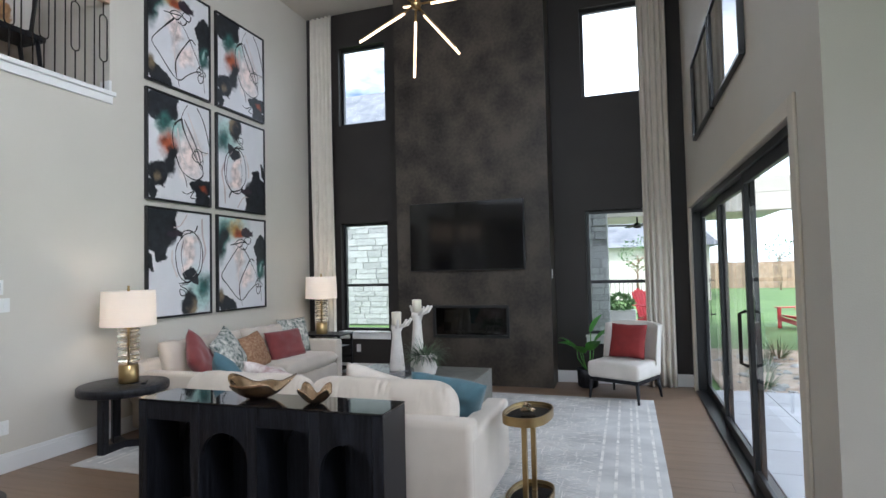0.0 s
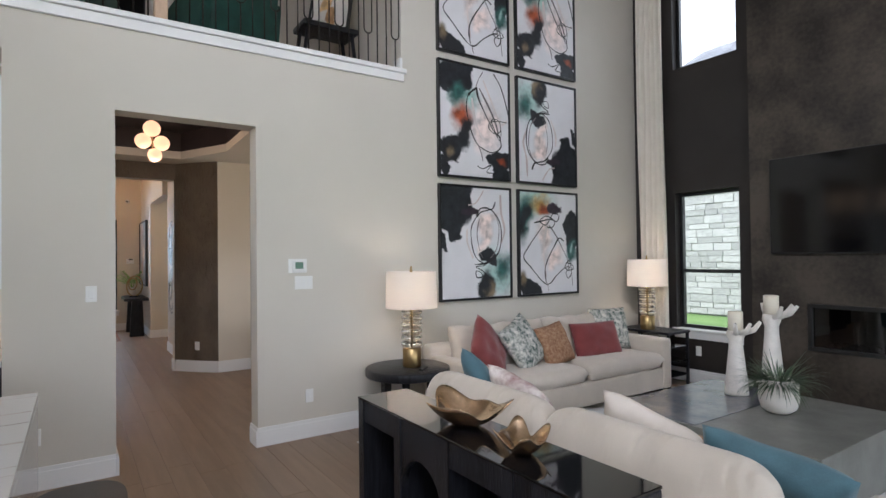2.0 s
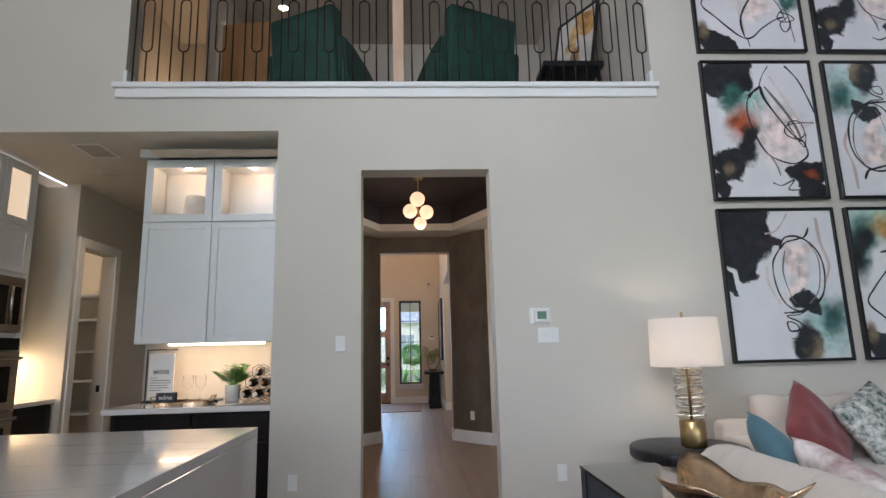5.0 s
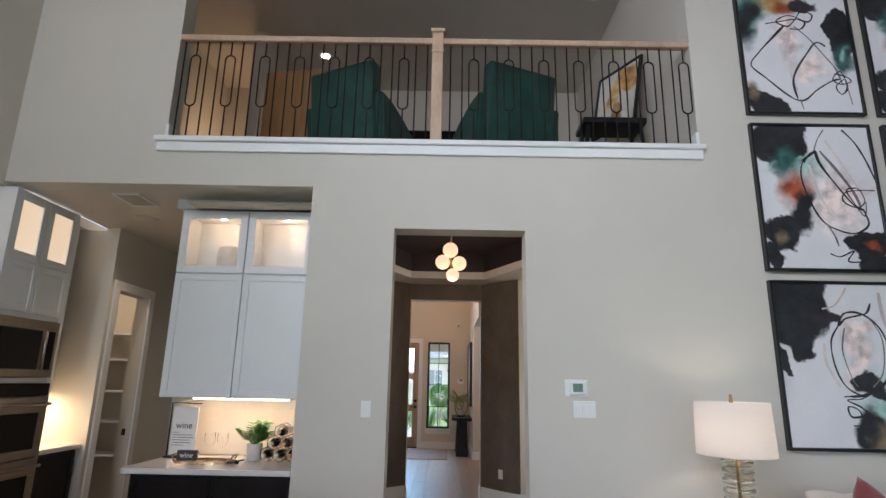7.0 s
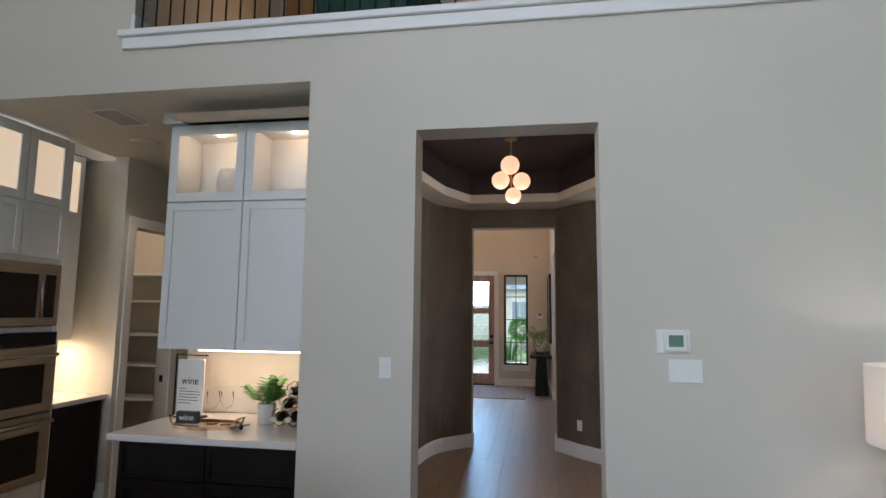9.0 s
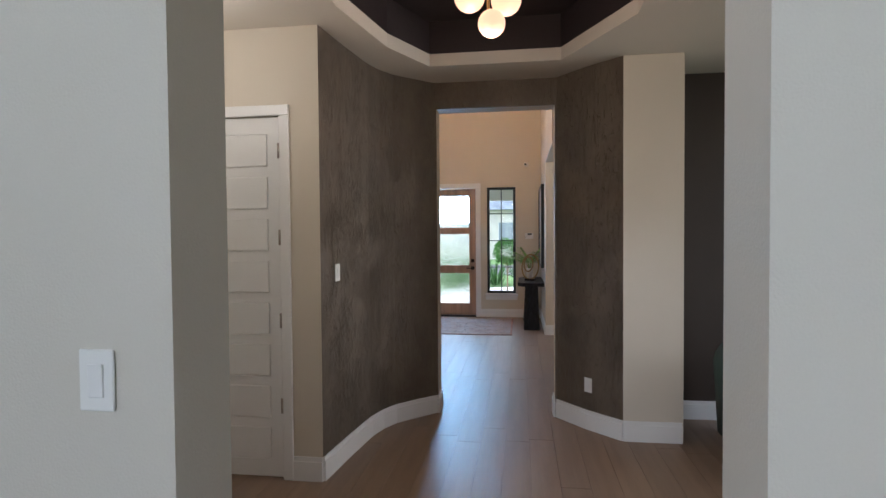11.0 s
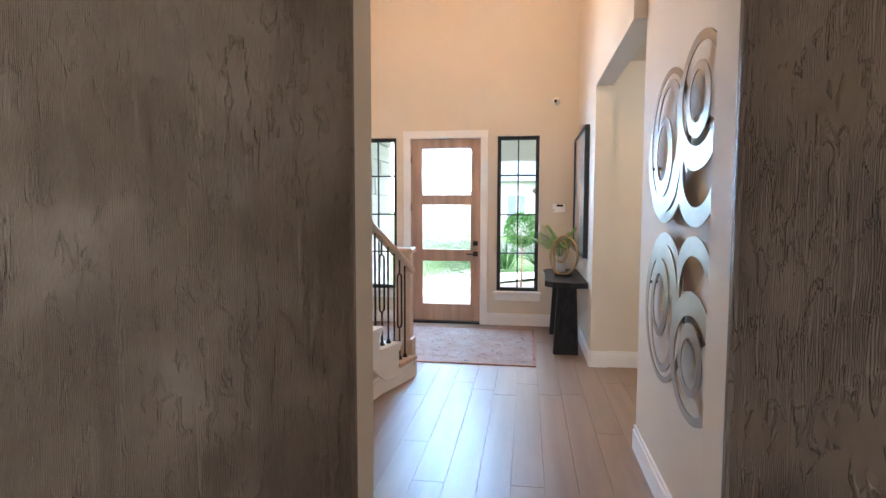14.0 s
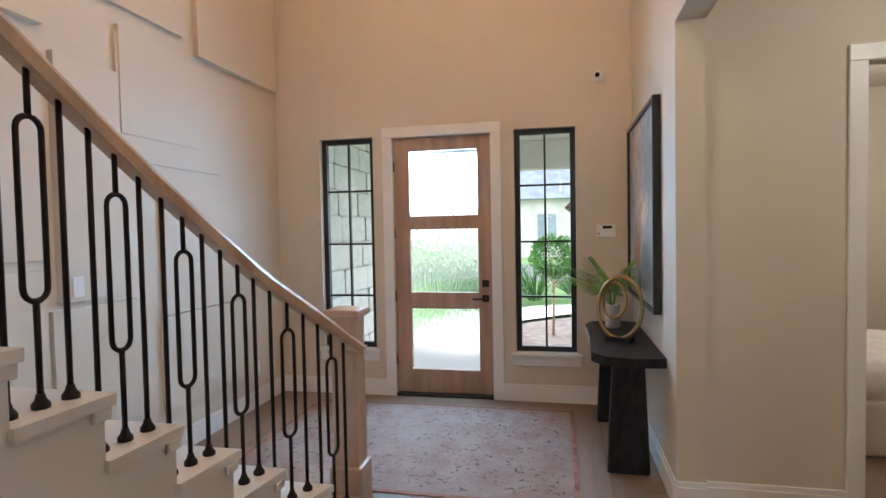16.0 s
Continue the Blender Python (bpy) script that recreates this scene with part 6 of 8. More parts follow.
# island and stool
isl = thing("kitchen_island", "white veined quartz island with waterfall end", "kitchen island")
part("countertop", box(B(), -3.60, -1.99, -1.6, 1.565, 0.88, 0.92, 0.003, 2), MARBLE, isl)
part("waterfall_end", box(B(), -3.60, -1.99, 1.525, 1.565, 0.0, 0.879, 0.003), MARBLE, isl)
part("cabinet_body", box(B(), -3.56, -2.5, -1.55, 1.5, 0.0, 0.878), CABINET, isl)
VEIN = mat("grey brown quartz vein", (0.50, 0.46, 0.43), 0.15, vary=0.15, scale=6, bump=0)
random.seed(14)
for x0, w0, ph in ((-3.42, 0.005, 0.3), (-3.16, 0.011, 1.9), (-2.86, 0.006, 4.0), (-2.62, 0.013, 0.9), (-2.30, 0.007, 2.7), (-2.16, 0.004, 5.2)):
    bm = B()
    lo, hi = [], []
    for i in range(61):
        s = i / 60
        y = -1.58 + 3.142 * s
        x = x0 - 0.20 * (s - 0.6) + 0.05 * math.sin(3.1 * s * 2 + ph) + 0.02 * math.sin(11 * s + 2 * ph) + random.uniform(-0.004, 0.004)
        x = min(max(x, -3.57), -2.02)
        w = w0 * (0.55 + 0.45 * math.sin(7 * s + ph) ** 2 + random.uniform(-0.1, 0.1))
        lo.append(bm.verts.new((x - w, y, 0.9204)))
        hi.append(bm.verts.new((x + w, y, 0.9204)))
    for i in range(60):
        bm.faces.new((lo[i], lo[i + 1], hi[i + 1], hi[i]))
    part("vein", bm, VEIN, isl)
stl = thing("counter_stool", "black counter stool with a rounded low seat", "stool", pose(-2.48, 1.735, 0.0))
SEATB = mat("black leather", (0.012, 0.012, 0.014), 0.45, vary=0.1, scale=10, fine=120, bump=0.001)
part("seat", prism(B(), oval(0.20, 0.155, 36, 2.6), 0.655, 0.715), SEATB, stl)
for sx in (1, -1):
    for sy in (1, -1):
        part("leg", tube(B(), [(sx * 0.13, sy * 0.10, 0.655), (sx * 0.17, sy * 0.135, 0.0)], 0.014, 8), IRON, stl)
part("foot_ring", tube(B(), [(0.158 * a, 0.125 * b, 0.2) for a, b in ((1, 1), (-1, 1), (-1, -1), (1, -1))], 0.01, 8, True), IRON, stl)

# ovens and cabinets on the south run
oc = thing("oven_cabinet", "tall white cabinet holding a microwave and double oven", "cabinet")
for x in (-5.67, -4.90):
    part("side_panel", box(B(), x, x + 0.03, -1.75, -1.10, 0.0, 3.048, 0.002), CABINET, oc)
part("upper_box", box(B(), -5.64, -4.90, -1.75, -1.12, 2.02, 3.048), CABINET, oc)
part("shelf", box(B(), -5.64, -4.90, -1.75, -1.12, 1.49, 1.53), CABINET, oc)
part("lower_box", box(B(), -5.64, -4.90, -1.75, -1.12, 0.0, 0.35), CABINET, oc)
ROT = pose(0, 0, 0, 0, 0, 90)
for a, b in ((4.89, 5.26), (5.27, 5.645)):
    part("door", shaker(B(), a, b, 2.06, 2.47, -1.119, -1.10, 0.05, 0.008, ROT), CABINET, oc)
    gd = part("glass_door", shaker(B(), a, b, 2.48, 3.03, -1.119, -1.10, 0.065, None, ROT), CABINET, oc)
    # emissive panel behind the frame stands in for light inside the cabinet
    part("glow_back", box(B(), -b + 0.05, -a - 0.05, -1.118, -1.114, 2.53, 2.98), glow("glowing cabinet back", (1.0, 0.70, 0.42), 0.55), gd)
mw = thing("microwave", "built-in brushed steel microwave", "microwave")
part("trim_frame", box(B(), -5.64, -4.90, -1.118, -1.092, 1.535, 2.015, 0.004), STEEL, mw)
part("door", box(B(), -5.42, -4.95, -1.091, -1.07, 1.60, 1.93, 0.006), BLACKGLASS, mw)
part("door_handle", tube(B(), [(-5.45, -1.06, 1.60), (-5.45, -1.06, 1.93)], 0.012, 8), STEEL, mw)
part("control_panel", box(B(), -5.58, -5.48, -1.091, -1.075, 1.60, 1.93, 0.003), BLACKGLASS, mw)
ov = thing("double_oven", "built-in brushed steel double wall oven", "oven")
part("control_panel", box(B(), -5.64, -4.90, -1.118, -1.085, 1.385, 1.487, 0.004), BLACKGLASS, ov)
for z0, z1 in ((0.88, 1.375), (0.36, 0.87)):
    d = part("oven_door", box(B(), -5.64, -4.90, -1.118, -1.075, z0, z1, 0.006), STEEL, ov)
    part("oven_window", box(B(), -5.54, -5.0, -1.0745, -1.071, z0 + 0.07, z1 - 0.13, 0.002), BLACKGLASS, d)
    part("oven_handle", tube(B(), [(-5.62, -1.04, z1 - 0.06), (-4.92, -1.04, z1 - 0.06)], 0.014, 8), STEEL, d)
bc2 = thing("base_cabinet", "black-brown base cabinet beside the ovens", "cabinet")
part("body", box(B(), -6.22, -5.675, -1.745, -1.14, 0.0, 0.878), BLACKCAB, bc2)
part("door", shaker(B(), 5.69, 6.205, 0.1, 0.86, -1.139, -1.12, 0.055, 0.008, ROT), BLACKCAB, bc2)
tagged(part("side_counter", box(B(), -6.225, -5.672, -1.745, -1.09, 0.88, 0.92, 0.003), MARBLE), "white quartz counter beside the ovens", "countertop")
uc2 = thing("wall_cabinet", "white wall cabinet with a lit glass box beside ovens", "cabinet")
part("body", box(B(), -6.12, -5.672, -1.745, -1.40, 1.40, 3.046, 0.003), CABINET, uc2)
# glowing panel on the solid body imitates a lit interior
part("glow_panel", box(B(), -6.06, -5.74, -1.399, -1.395, 2.53, 2.98), glow("glowing cabinet back", (1.0, 0.70, 0.42), 0.6), uc2)
uc3 = thing("wall_cabinet", "white wall cabinet with a lit glass box before the ovens", "cabinet")
part("body", box(B(), -4.866, -4.06, -1.745, -1.42, 1.40, 3.046, 0.003), CABINET, uc3)
for a, b in ((4.075, 4.455), (4.47, 4.855)):
    part("door", shaker(B(), a, b, 1.41, 2.46, -1.419, -1.40, 0.055, 0.008, ROT), CABINET, uc3)
    gd = part("glass_door", shaker(B(), a, b, 2.48, 3.03, -1.419, -1.40, 0.065, None, ROT), CABINET, uc3)
    # same emissive panel in place of cabinet light
    part("glow_back", box(B(), -b + 0.05, -a - 0.05, -1.418, -1.414, 2.53, 2.98), glow("glowing cabinet back", (1.0, 0.70, 0.42), 0.55), gd)
bc3 = thing("base_cabinet", "black-brown base cabinet before the ovens", "cabinet")
part("body", box(B(), -4.866, -4.06, -1.745, -1.14, 0.0, 0.878), BLACKCAB, bc3)
for a, b in ((4.075, 4.455), (4.47, 4.855)):
    part("door", shaker(B(), a, b, 0.1, 0.86, -1.139, -1.12, 0.055, 0.008, ROT), BLACKCAB, bc3)
tagged(part("side_counter", box(B(), -4.866, -4.05, -1.745, -1.09, 0.88, 0.92, 0.003), MARBLE), "white quartz counter before the ovens", "countertop")
area("counter_light", (-4.46, -1.55, 1.385), (-4.46, -1.55, 0), 0.6, 0.1, 5, (1.0, 0.76, 0.50))
area("counter_light", (-5.9, -1.5, 1.385), (-5.9, -1.5, 0), 0.4, 0.1, 6, (1.0, 0.70, 0.40))
bulb("pantry_bulb", (-6.9, -1.9, 2.75), 9, (1.0, 0.74, 0.48), 0.08)
for z in (0.66, 1.04, 1.39, 1.77, 2.08):
    ob = tagged(part("pantry_shelf", box(B(), -7.858, -7.5, -2.455, -1.2, z - 0.025, z, 0.002), TRIM), "white pantry shelf along the side wall", "shelf", "pantry shelves")
tagged(part("strike_plate", box(B(), -6.984, -6.978, -1.14, -1.10, 0.93, 1.0, 0.001), IRON), "black latch plate in the pantry door frame", "latch")
vt = thing("ceiling_vent", "beige ceiling air vent with slats over the bar", "air vent", pose(-5.25, -0.35, 3.073))
bm = B()
for a, b, c, d in ((-0.17, 0.17, -0.12, -0.10), (-0.17, 0.17, 0.10, 0.12), (-0.17, -0.15, -0.10, 0.10), (0.15, 0.17, -0.10, 0.10)):
    box(bm, a, b, c, d, -0.006, 0.006, 0.001)
part("frame", bm, TRIM, vt)
part("backing", box(B(), -0.15, 0.15, -0.1, 0.1, 0.002, 0.006), DARKWALL, vt)
for k in range(8):
    part("slat", box(B(), -0.148, 0.148, -0.01, 0.01, -0.001, 0.001, 0, 1, pose(0, -0.085 + k * 0.0245, 0, 40, 0, 0)), CEIL, vt)
tagged(part("ceiling_speaker", lathe(B(), [(0.12, 0.0), (0.115, -0.006), (0.001, -0.006)], 32, (-5.84, -0.58, 3.078)), CEIL), "round flush ceiling speaker over the passage", "speaker")
spot("kitchen_can", (-6.2, -0.5, 3.03), (-6.2, -0.5, 0), 13, (1.0, 0.72, 0.46))
spot("kitchen_can", (-3.2, -2.4, 3.03), (-3.2, -2.4, 0), 13, (1.0, 0.76, 0.52))

# ---- loft ----
lr = thing("loft_railing", "natural oak handrail with dark iron loop balusters", "railing")
RX = WX - 0.02
part("handrail", box(B(), RX - 0.03, RX + 0.035, 0.062, 4.458, 4.40, 4.455, 0.012, 3), RAILWOOD, lr)
nw = part("newel_post", box(B(), RX - 0.045, RX + 0.05, 2.245, 2.34, 3.49, 4.50, 0.006), RAILWOOD, lr)
part("newel_cap", box(B(), RX - 0.06, RX + 0.065, 2.23, 2.355, 4.50, 4.535, 0.01, 2), RAILWOOD, nw)
part("newel_collar", box(B(), RX - 0.052, RX + 0.057, 2.238, 2.347, 4.30, 4.33, 0.006), RAILWOOD, nw)


def bar_mesh(h, loop, top=0.78, bottom=0.30, w=0.042, r=0.0065):
    """One iron baluster of height h; with a long loop between two heights where asked."""
    bm = B()
    if not loop:
        tube(bm, [(0, 0, 0), (0, 0, h)], r, 6)
    else:
        b, t = bottom, top
        tube(bm, [(0, 0, 0), (0, 0, b)], r, 6)
        tube(bm, [(0, 0, t), (0, 0, h)], r, 6)
        pts = [(0, w * math.cos(a), b + w + w * math.sin(a)) for a in [math.pi + math.pi * k / 8 for k in range(9)]]
        pts += [(0, w * math.cos(a), t - w + w * math.sin(a)) for a in [math.pi * k / 8 for k in range(9)]]
        tube(bm, pts, r, 6, True)
    return bm


k, y = 0, 0.105
first = {}
while y < 4.44:
    if abs(y - 2.292) > 0.06:
        loop = k % 3 == 1
        if loop in first:
            ob = new("baluster", first[loop].data)
            ob.parent = lr
        else:
            ob = first[loop] = part("baluster", bar_mesh(0.912, loop), IRON, lr)
        ob.matrix_basis = pose(RX, y, 3.49)
    k += 1
    y += 0.1
for y0 in (0.06, 4.46):
    tagged(part("rail_block", box(B(), WX - 0.1, WX + 0.03, y0 - 0.03 if y0 > 1 else y0, y0 if y0 > 1 else y0 + 0.03, 3.491, 3.60, 0.004), TRIM), "white trim block at the loft ledge end", "trim", kind="structure")


def armchair(m, label, material, group="", h=0.98):
    th = thing("armchair", label, "armchair", m, group)
    part("seat", box(B(), -0.36, 0.36, -0.34, 0.30, 0.18, 0.46, 0.05, 3), material, th, "", True)
    bm = B()
    n = 16
    f, g = [], []
    for i in range(n + 1):
        a = math.pi * i / n
        x, y = 0.42 * math.cos(a), 0.10 + 0.34 * math.sin(a)
        top = h - 0.36 * abs(math.cos(a)) ** 2.2
        f.append([bm.verts.new((x, y, 0.12)), bm.verts.new((x * 1.06, y + 0.05 * math.sin(a), top))])
        g.append([bm.verts.new((x * 0.80, y - 0.08 * math.sin(a), 0.12)), bm.verts.new((x * 0.86, y - 0.03 * math.sin(a), top))])
    for i in range(n):
        bm.faces.new((f[i][0], f[i + 1][0], f[i + 1][1], f[i][1])).smooth = True
        bm.faces.new((g[i + 1][0], g[i][0], g[i][1], g[i + 1][1])).smooth = True
        bm.faces.new((f[i][1], f[i + 1][1], g[i + 1][1], g[i][1]))
        bm.faces.new((f[i + 1][0], f[i][0], g[i][0], g[i + 1][0]))
    for i in (0, n):
        bm.faces.new((f[i][0], f[i][1], g[i][1], g[i][0]))
    part("backrest", bm, material, th)
    for s in (1, -1):
        part("arm", box(B(), s * 0.36 - 0.06, s * 0.36 + 0.06, -0.32, 0.14, 0.14, 0.60, 0.04, 3), material, th, "", True)
        for y in (-0.26, 0.24):
            part("leg", tube(B(), [(s * 0.28, y, 0.2), (s * 0.30, y * 1.1, 0.0)], [0.02, 0.012], 8), BLACKWOOD, th)
    return th




def wing_chair(m, label):
    """A blocky velvet chair: upright back, arms that slope down to the front."""
    th = thing("armchair", label, "armchair", m, "loft armchairs")
    part("seat", box(B(), -0.32, 0.32, -0.40, 0.26, 0.16, 0.46, 0.05, 3), GREENVELVET, th, "", True)
    part("backrest", box(B(), -0.36, 0.36, 0.0, 0.15, 0.0, 0.88, 0.03, 3, pose(0, 0.24, 0.14, -7, 0, 0)), GREENVELVET, th, "", True)
    for s in (-1, 1):
        t = bmesh.new()
        prism(t, [(-0.42, 0.14), (0.36, 0.14), (0.42, 0.70), (0.24, 0.67), (0.02, 0.56), (-0.42, 0.34)], -0.055, 0.055)
        t.transform(pose(s * 0.385, 0, 0) @ pose(0, 0, 0, 90, 0, 90))
        bmesh.ops.bevel(t, geom=t.edges[:], offset=0.02, segments=2, affect="EDGES")
        part("arm", t, GREENVELVET, th)
        for y in (-0.32, 0.26):
            part("leg", tube(B(), [(s * 0.28, y, 0.17), (s * 0.30, y * 1.1, 0.0)], [0.02, 0.012], 8), BLACKWOOD, th)
    return th


wing_chair(pose(-5.72, 1.58, 3.441, 0, 0, -116), "dark green velvet armchair seen from behind in the loft")
wing_chair(pose(-5.70, 2.90, 3.441, 0, 0, -66), "dark green velvet armchair seen from behind in the loft")
bt = thing("bench_table", "black wooden bench table with flared legs in the loft", "console table", pose(-5.75, 3.72, 3.441))
part("top", box(B(), -0.18, 0.18, 0.0, 0.62, 0.62, 0.68, 0.012, 2), BLACKWOOD, bt)
for x in (-0.13, 0.13):
    for y, l in ((0.06, 0.08), (0.56, -0.08)):
        part("leg", tube(B(), [(x, y, 0.62), (x, y - l, 0.0)], 0.022, 8), BLACKWOOD, bt)
el = thing("leaning_picture", "tan and cream abstract picture leaning in a black frame", "picture", pose(-5.95, 4.13, 4.15, 0, 0, 28) @ pose(0, 0, 0, 78, 0, 0))
bm = B()
w, h, t = 0.62, 0.80, 0.03
box(bm, -w / 2, w / 2, h - t, h, 0, 0.03, 0.002)
box(bm, -w / 2, w / 2, 0, t, 0, 0.03, 0.002)
box(bm, -w / 2, -w / 2 + t, t, h - t, 0, 0.03, 0.002)
box(bm, w / 2 - t, w / 2, t, h - t, 0, 0.03, 0.002)
part("frame", bm, BLACKFRAME, el)
part("canvas", box(B(), -w / 2 + t, w / 2 - t, t, h - t, 0.005, 0.018), canvas_mat("tan and cream abstract", 1.0, 1.0, [(0.62, 1.12, 0.12, 0.2, 30, 0.15, (0.45, 0.24, 0.08)), (0.45, 0.95, 0.10, 0.16, -20, 0.15, (0.55, 0.36, 0.16)), (0.52, 0.72, 0.08, 0.14, 10, 0.15, (0.40, 0.22, 0.10)), (0.4, 0.6, 0.12, 0.08, 0, 0.4, (0.30, 0.36, 0.22))], (0.66, 0.62, 0.58)), el)
ltv = thing("loft_television", "flat black television on the loft's far wall", "television", pose(-8.68, 2.0, 5.1))
part("casing", box(B(), 0, 0.05, -0.55, 0.55, -0.32, 0.32, 0.005), BLACKFRAME, ltv)
part("screen", box(B(), 0.051, 0.054, -0.53, 0.53, -0.30, 0.30), BLACKGLASS, ltv)
for y in (1.1, 3.4):
    wl2 = thing("wall_moulding", "white framed wall panel on the loft's far wall", "moulding", pose(-8.698, y, 5.2), "loft wall mouldings")
    bm = B()
    for a, b, c, d in ((-0.45, 0.45, 0.42, 0.47), (-0.45, 0.45, -0.47, -0.42), (-0.45, -0.40, -0.42, 0.42), (0.40, 0.45, -0.42, 0.42)):
        box(bm, 0, 0.02, a, b, c, d, 0.003)
    part("moulding", bm, TRIM, wl2)
dr = thing("loft_door", "natural wood door on the loft's side, half open", "door", pose(-7.15, -0.02, 3.445, 0, 0, 82))
part("leaf", box(B(), 0, 0.76, 0, 0.04, 0.01, 2.05, 0.004), mat("honey wood door", (0.42, 0.22, 0.09), 0.45, vary=0.1, scale=3, fine=40, bump=0.001, stretch=(4, 4, 0.4)), dr)
part("knob", lathe(B(), [(0.001, 0), (0.02, 0.01), (0.026, 0.03), (0.018, 0.045), (0.001, 0.05)], 12, (0, 0, 0), pose(0.70, -0.001, 1.0, 90, 0, 0)), IRON, dr, "", True)
tagged(part("smoke_alarm", lathe(B(), [(0.065, 0.0), (0.065, -0.02), (0.045, -0.035), (0.001, -0.036)], 24, (-6.4, 4.15, 6.148)), PLASTIC), "round white smoke alarm on the loft ceiling", "smoke alarm")
CAN = glow("recessed can lens", (1.0, 0.80, 0.55), 14.0)
for x, y in ((-7.75, 0.59),):
    cn = thing("recessed_light", "glowing round recessed ceiling light in the loft", "ceiling light", pose(x, y, 6.148))
    part("trim_ring", lathe(B(), [(0.085, 0.0), (0.085, -0.006), (0.062, -0.006), (0.06, 0.0)], 24), TRIM, cn)
    part("lens", lathe(B(), [(0.06, -0.002), (0.001, -0.002)], 24), CAN, cn)
    spot("loft_can", (x, y, 6.13), (x, y, 3), 12, (1.0, 0.78, 0.54))
bulb("loft_lamp", (-8.2, -0.6, 4.7), 9, (1.0, 0.70, 0.42), 0.1)

# ---- rotunda ----
gl = thing("globe_ceiling_light", "cluster of four frosted globes on a brass stem, lit", "ceiling light", pose(-6.97, 2.455, 0))
GLOBE = glow("frosted globe", (1.0, 0.58, 0.33), 0.95)
GLOBE.node_tree.nodes["Principled BSDF"].inputs["Base Color"].default_value = (0.62, 0.42, 0.26, 1)
part("canopy", lathe(B(), [(0.06, 3.36), (0.06, 3.335), (0.012, 3.325), (0.008, 3.32), (0.008, 2.80), (0.001, 2.79)], 20), BRASS, gl, "", True)
for x, y, z, r in ((0.03, -0.01, 3.075, 0.09), (0.05, -0.098, 2.925, 0.085), (-0.05, 0.098, 2.935, 0.085), (0.03, 0.02, 2.78, 0.075)):
    part("globe", lathe(B(), [(max(0.0005, r * math.sin(math.pi * k / 14)), z - r * math.cos(math.pi * k / 14)) for k in range(15)], 24, (x, y, 0)), GLOBE, gl, "", True)
bulb("globe_bulb", (-6.97, 2.455, 2.60), 13, (1.0, 0.74, 0.52), 0.12)
plate("light_switch", pose(-7.605, 1.352, 1.37, 90, 0, 174), 0.075, 0.12, 1, "white switch plate on the dark wallpaper", "switch")
plate("outlet", pose(-8.56, 3.182, 0.37, 90, 0, 45), 0.075, 0.12, 1, "white wall outlet on the dark wallpaper", "outlet")
dr = thing("closet_door", "white five-panel closet door with steel hinges, closed", "door", pose(-7.40, 0.330, 0.0))
part("leaf", box(B(), 0, 0.035, 0, 0.72, 0.01, 2.415, 0.002), TRIM, dr)
for k in range(8):
    z = 0.13 + 0.28 * k
    part("raised_panel", box(B(), 0.0345, 0.043, 0.085, 0.635, z, z + 0.215, 0.008, 2), TRIM, dr)
for z in (0.50, 1.07, 1.62, 2.19):
    part("hinge", tube(B(), [(0.060, 0.724, z - 0.05), (0.060, 0.724, z + 0.05)], 0.009, 8), STEEL, dr, "dull steel hinge")
kn = part("lever", tube(B(), [(0.035, 0.06, 0.96), (0.075, 0.06, 0.96), (0.08, 0.17, 0.96)], 0.009, 8), IRON, dr, "dark lever handle")
part("rose", lathe(B(), [(0.03, 0), (0.03, 0.01), (0.001, 0.011)], 16, (0, 0, 0), pose(0.036, 0.06, 0.96, 0, 90, 0)), IRON, kn)
armchair(pose(-8.20, 4.55, 0.0, 0, 0, -140), "black armchair with green velvet seat in the study", GREENVELVET, "", 0.92)

# ---- foyer ----
fd = thing("front_door", "natural wood front door with three patterned glass panes", "front door")
XD = FX - 0.085
bm = B()
box(bm, XD, XD + 0.045, 0.805, 0.955, 0.03, 2.525, 0.003)
box(bm, XD, XD + 0.045, 1.625, 1.755, 0.03, 2.525, 0.003)
for a, b in ((0.03, 0.26), (0.86, 1.02), (1.635, 1.765), (2.395, 2.525)):
    box(bm, XD, XD + 0.045, 0.955, 1.625, a, b, 0.003)
part("leaf", bm, DOORWOOD, fd)
for a, b in ((0.26, 0.86), (1.02, 1.635), (1.765, 2.395)):
    g = part("glass_pane", box(B(), XD + 0.018, XD + 0.028, 0.953, 1.627, a - 0.002, b + 0.002), RAIN, fd, "rain-patterned glass")
    g.visible_shadow = False
part("deadbolt", box(B(), XD + 0.045, XD + 0.062, 1.66, 1.725, 1.075, 1.14, 0.003), IRON, fd)
hd = part("handle_plate", box(B(), XD + 0.045, XD + 0.06, 1.66, 1.725, 0.93, 0.995, 0.003), IRON, fd)
part("lever", tube(B(), [(XD + 0.06, 1.69, 0.962), (XD + 0.10, 1.69, 0.962), (XD + 0.10, 1.57, 0.962)], 0.009, 8), IRON, hd)
for z in (0.35, 0.98, 1.6, 2.25):
    part("hinge", tube(B(), [(XD + 0.052, 0.80, z - 0.05), (XD + 0.052, 0.80, z + 0.05)], 0.008, 8), IRON, fd)
tagged(part("threshold", box(B(), FX - 0.2, FX + 0.02, 0.80, 1.76, 0.0, 0.026, 0.006), IRON), "dark metal door threshold", "threshold", kind="structure")

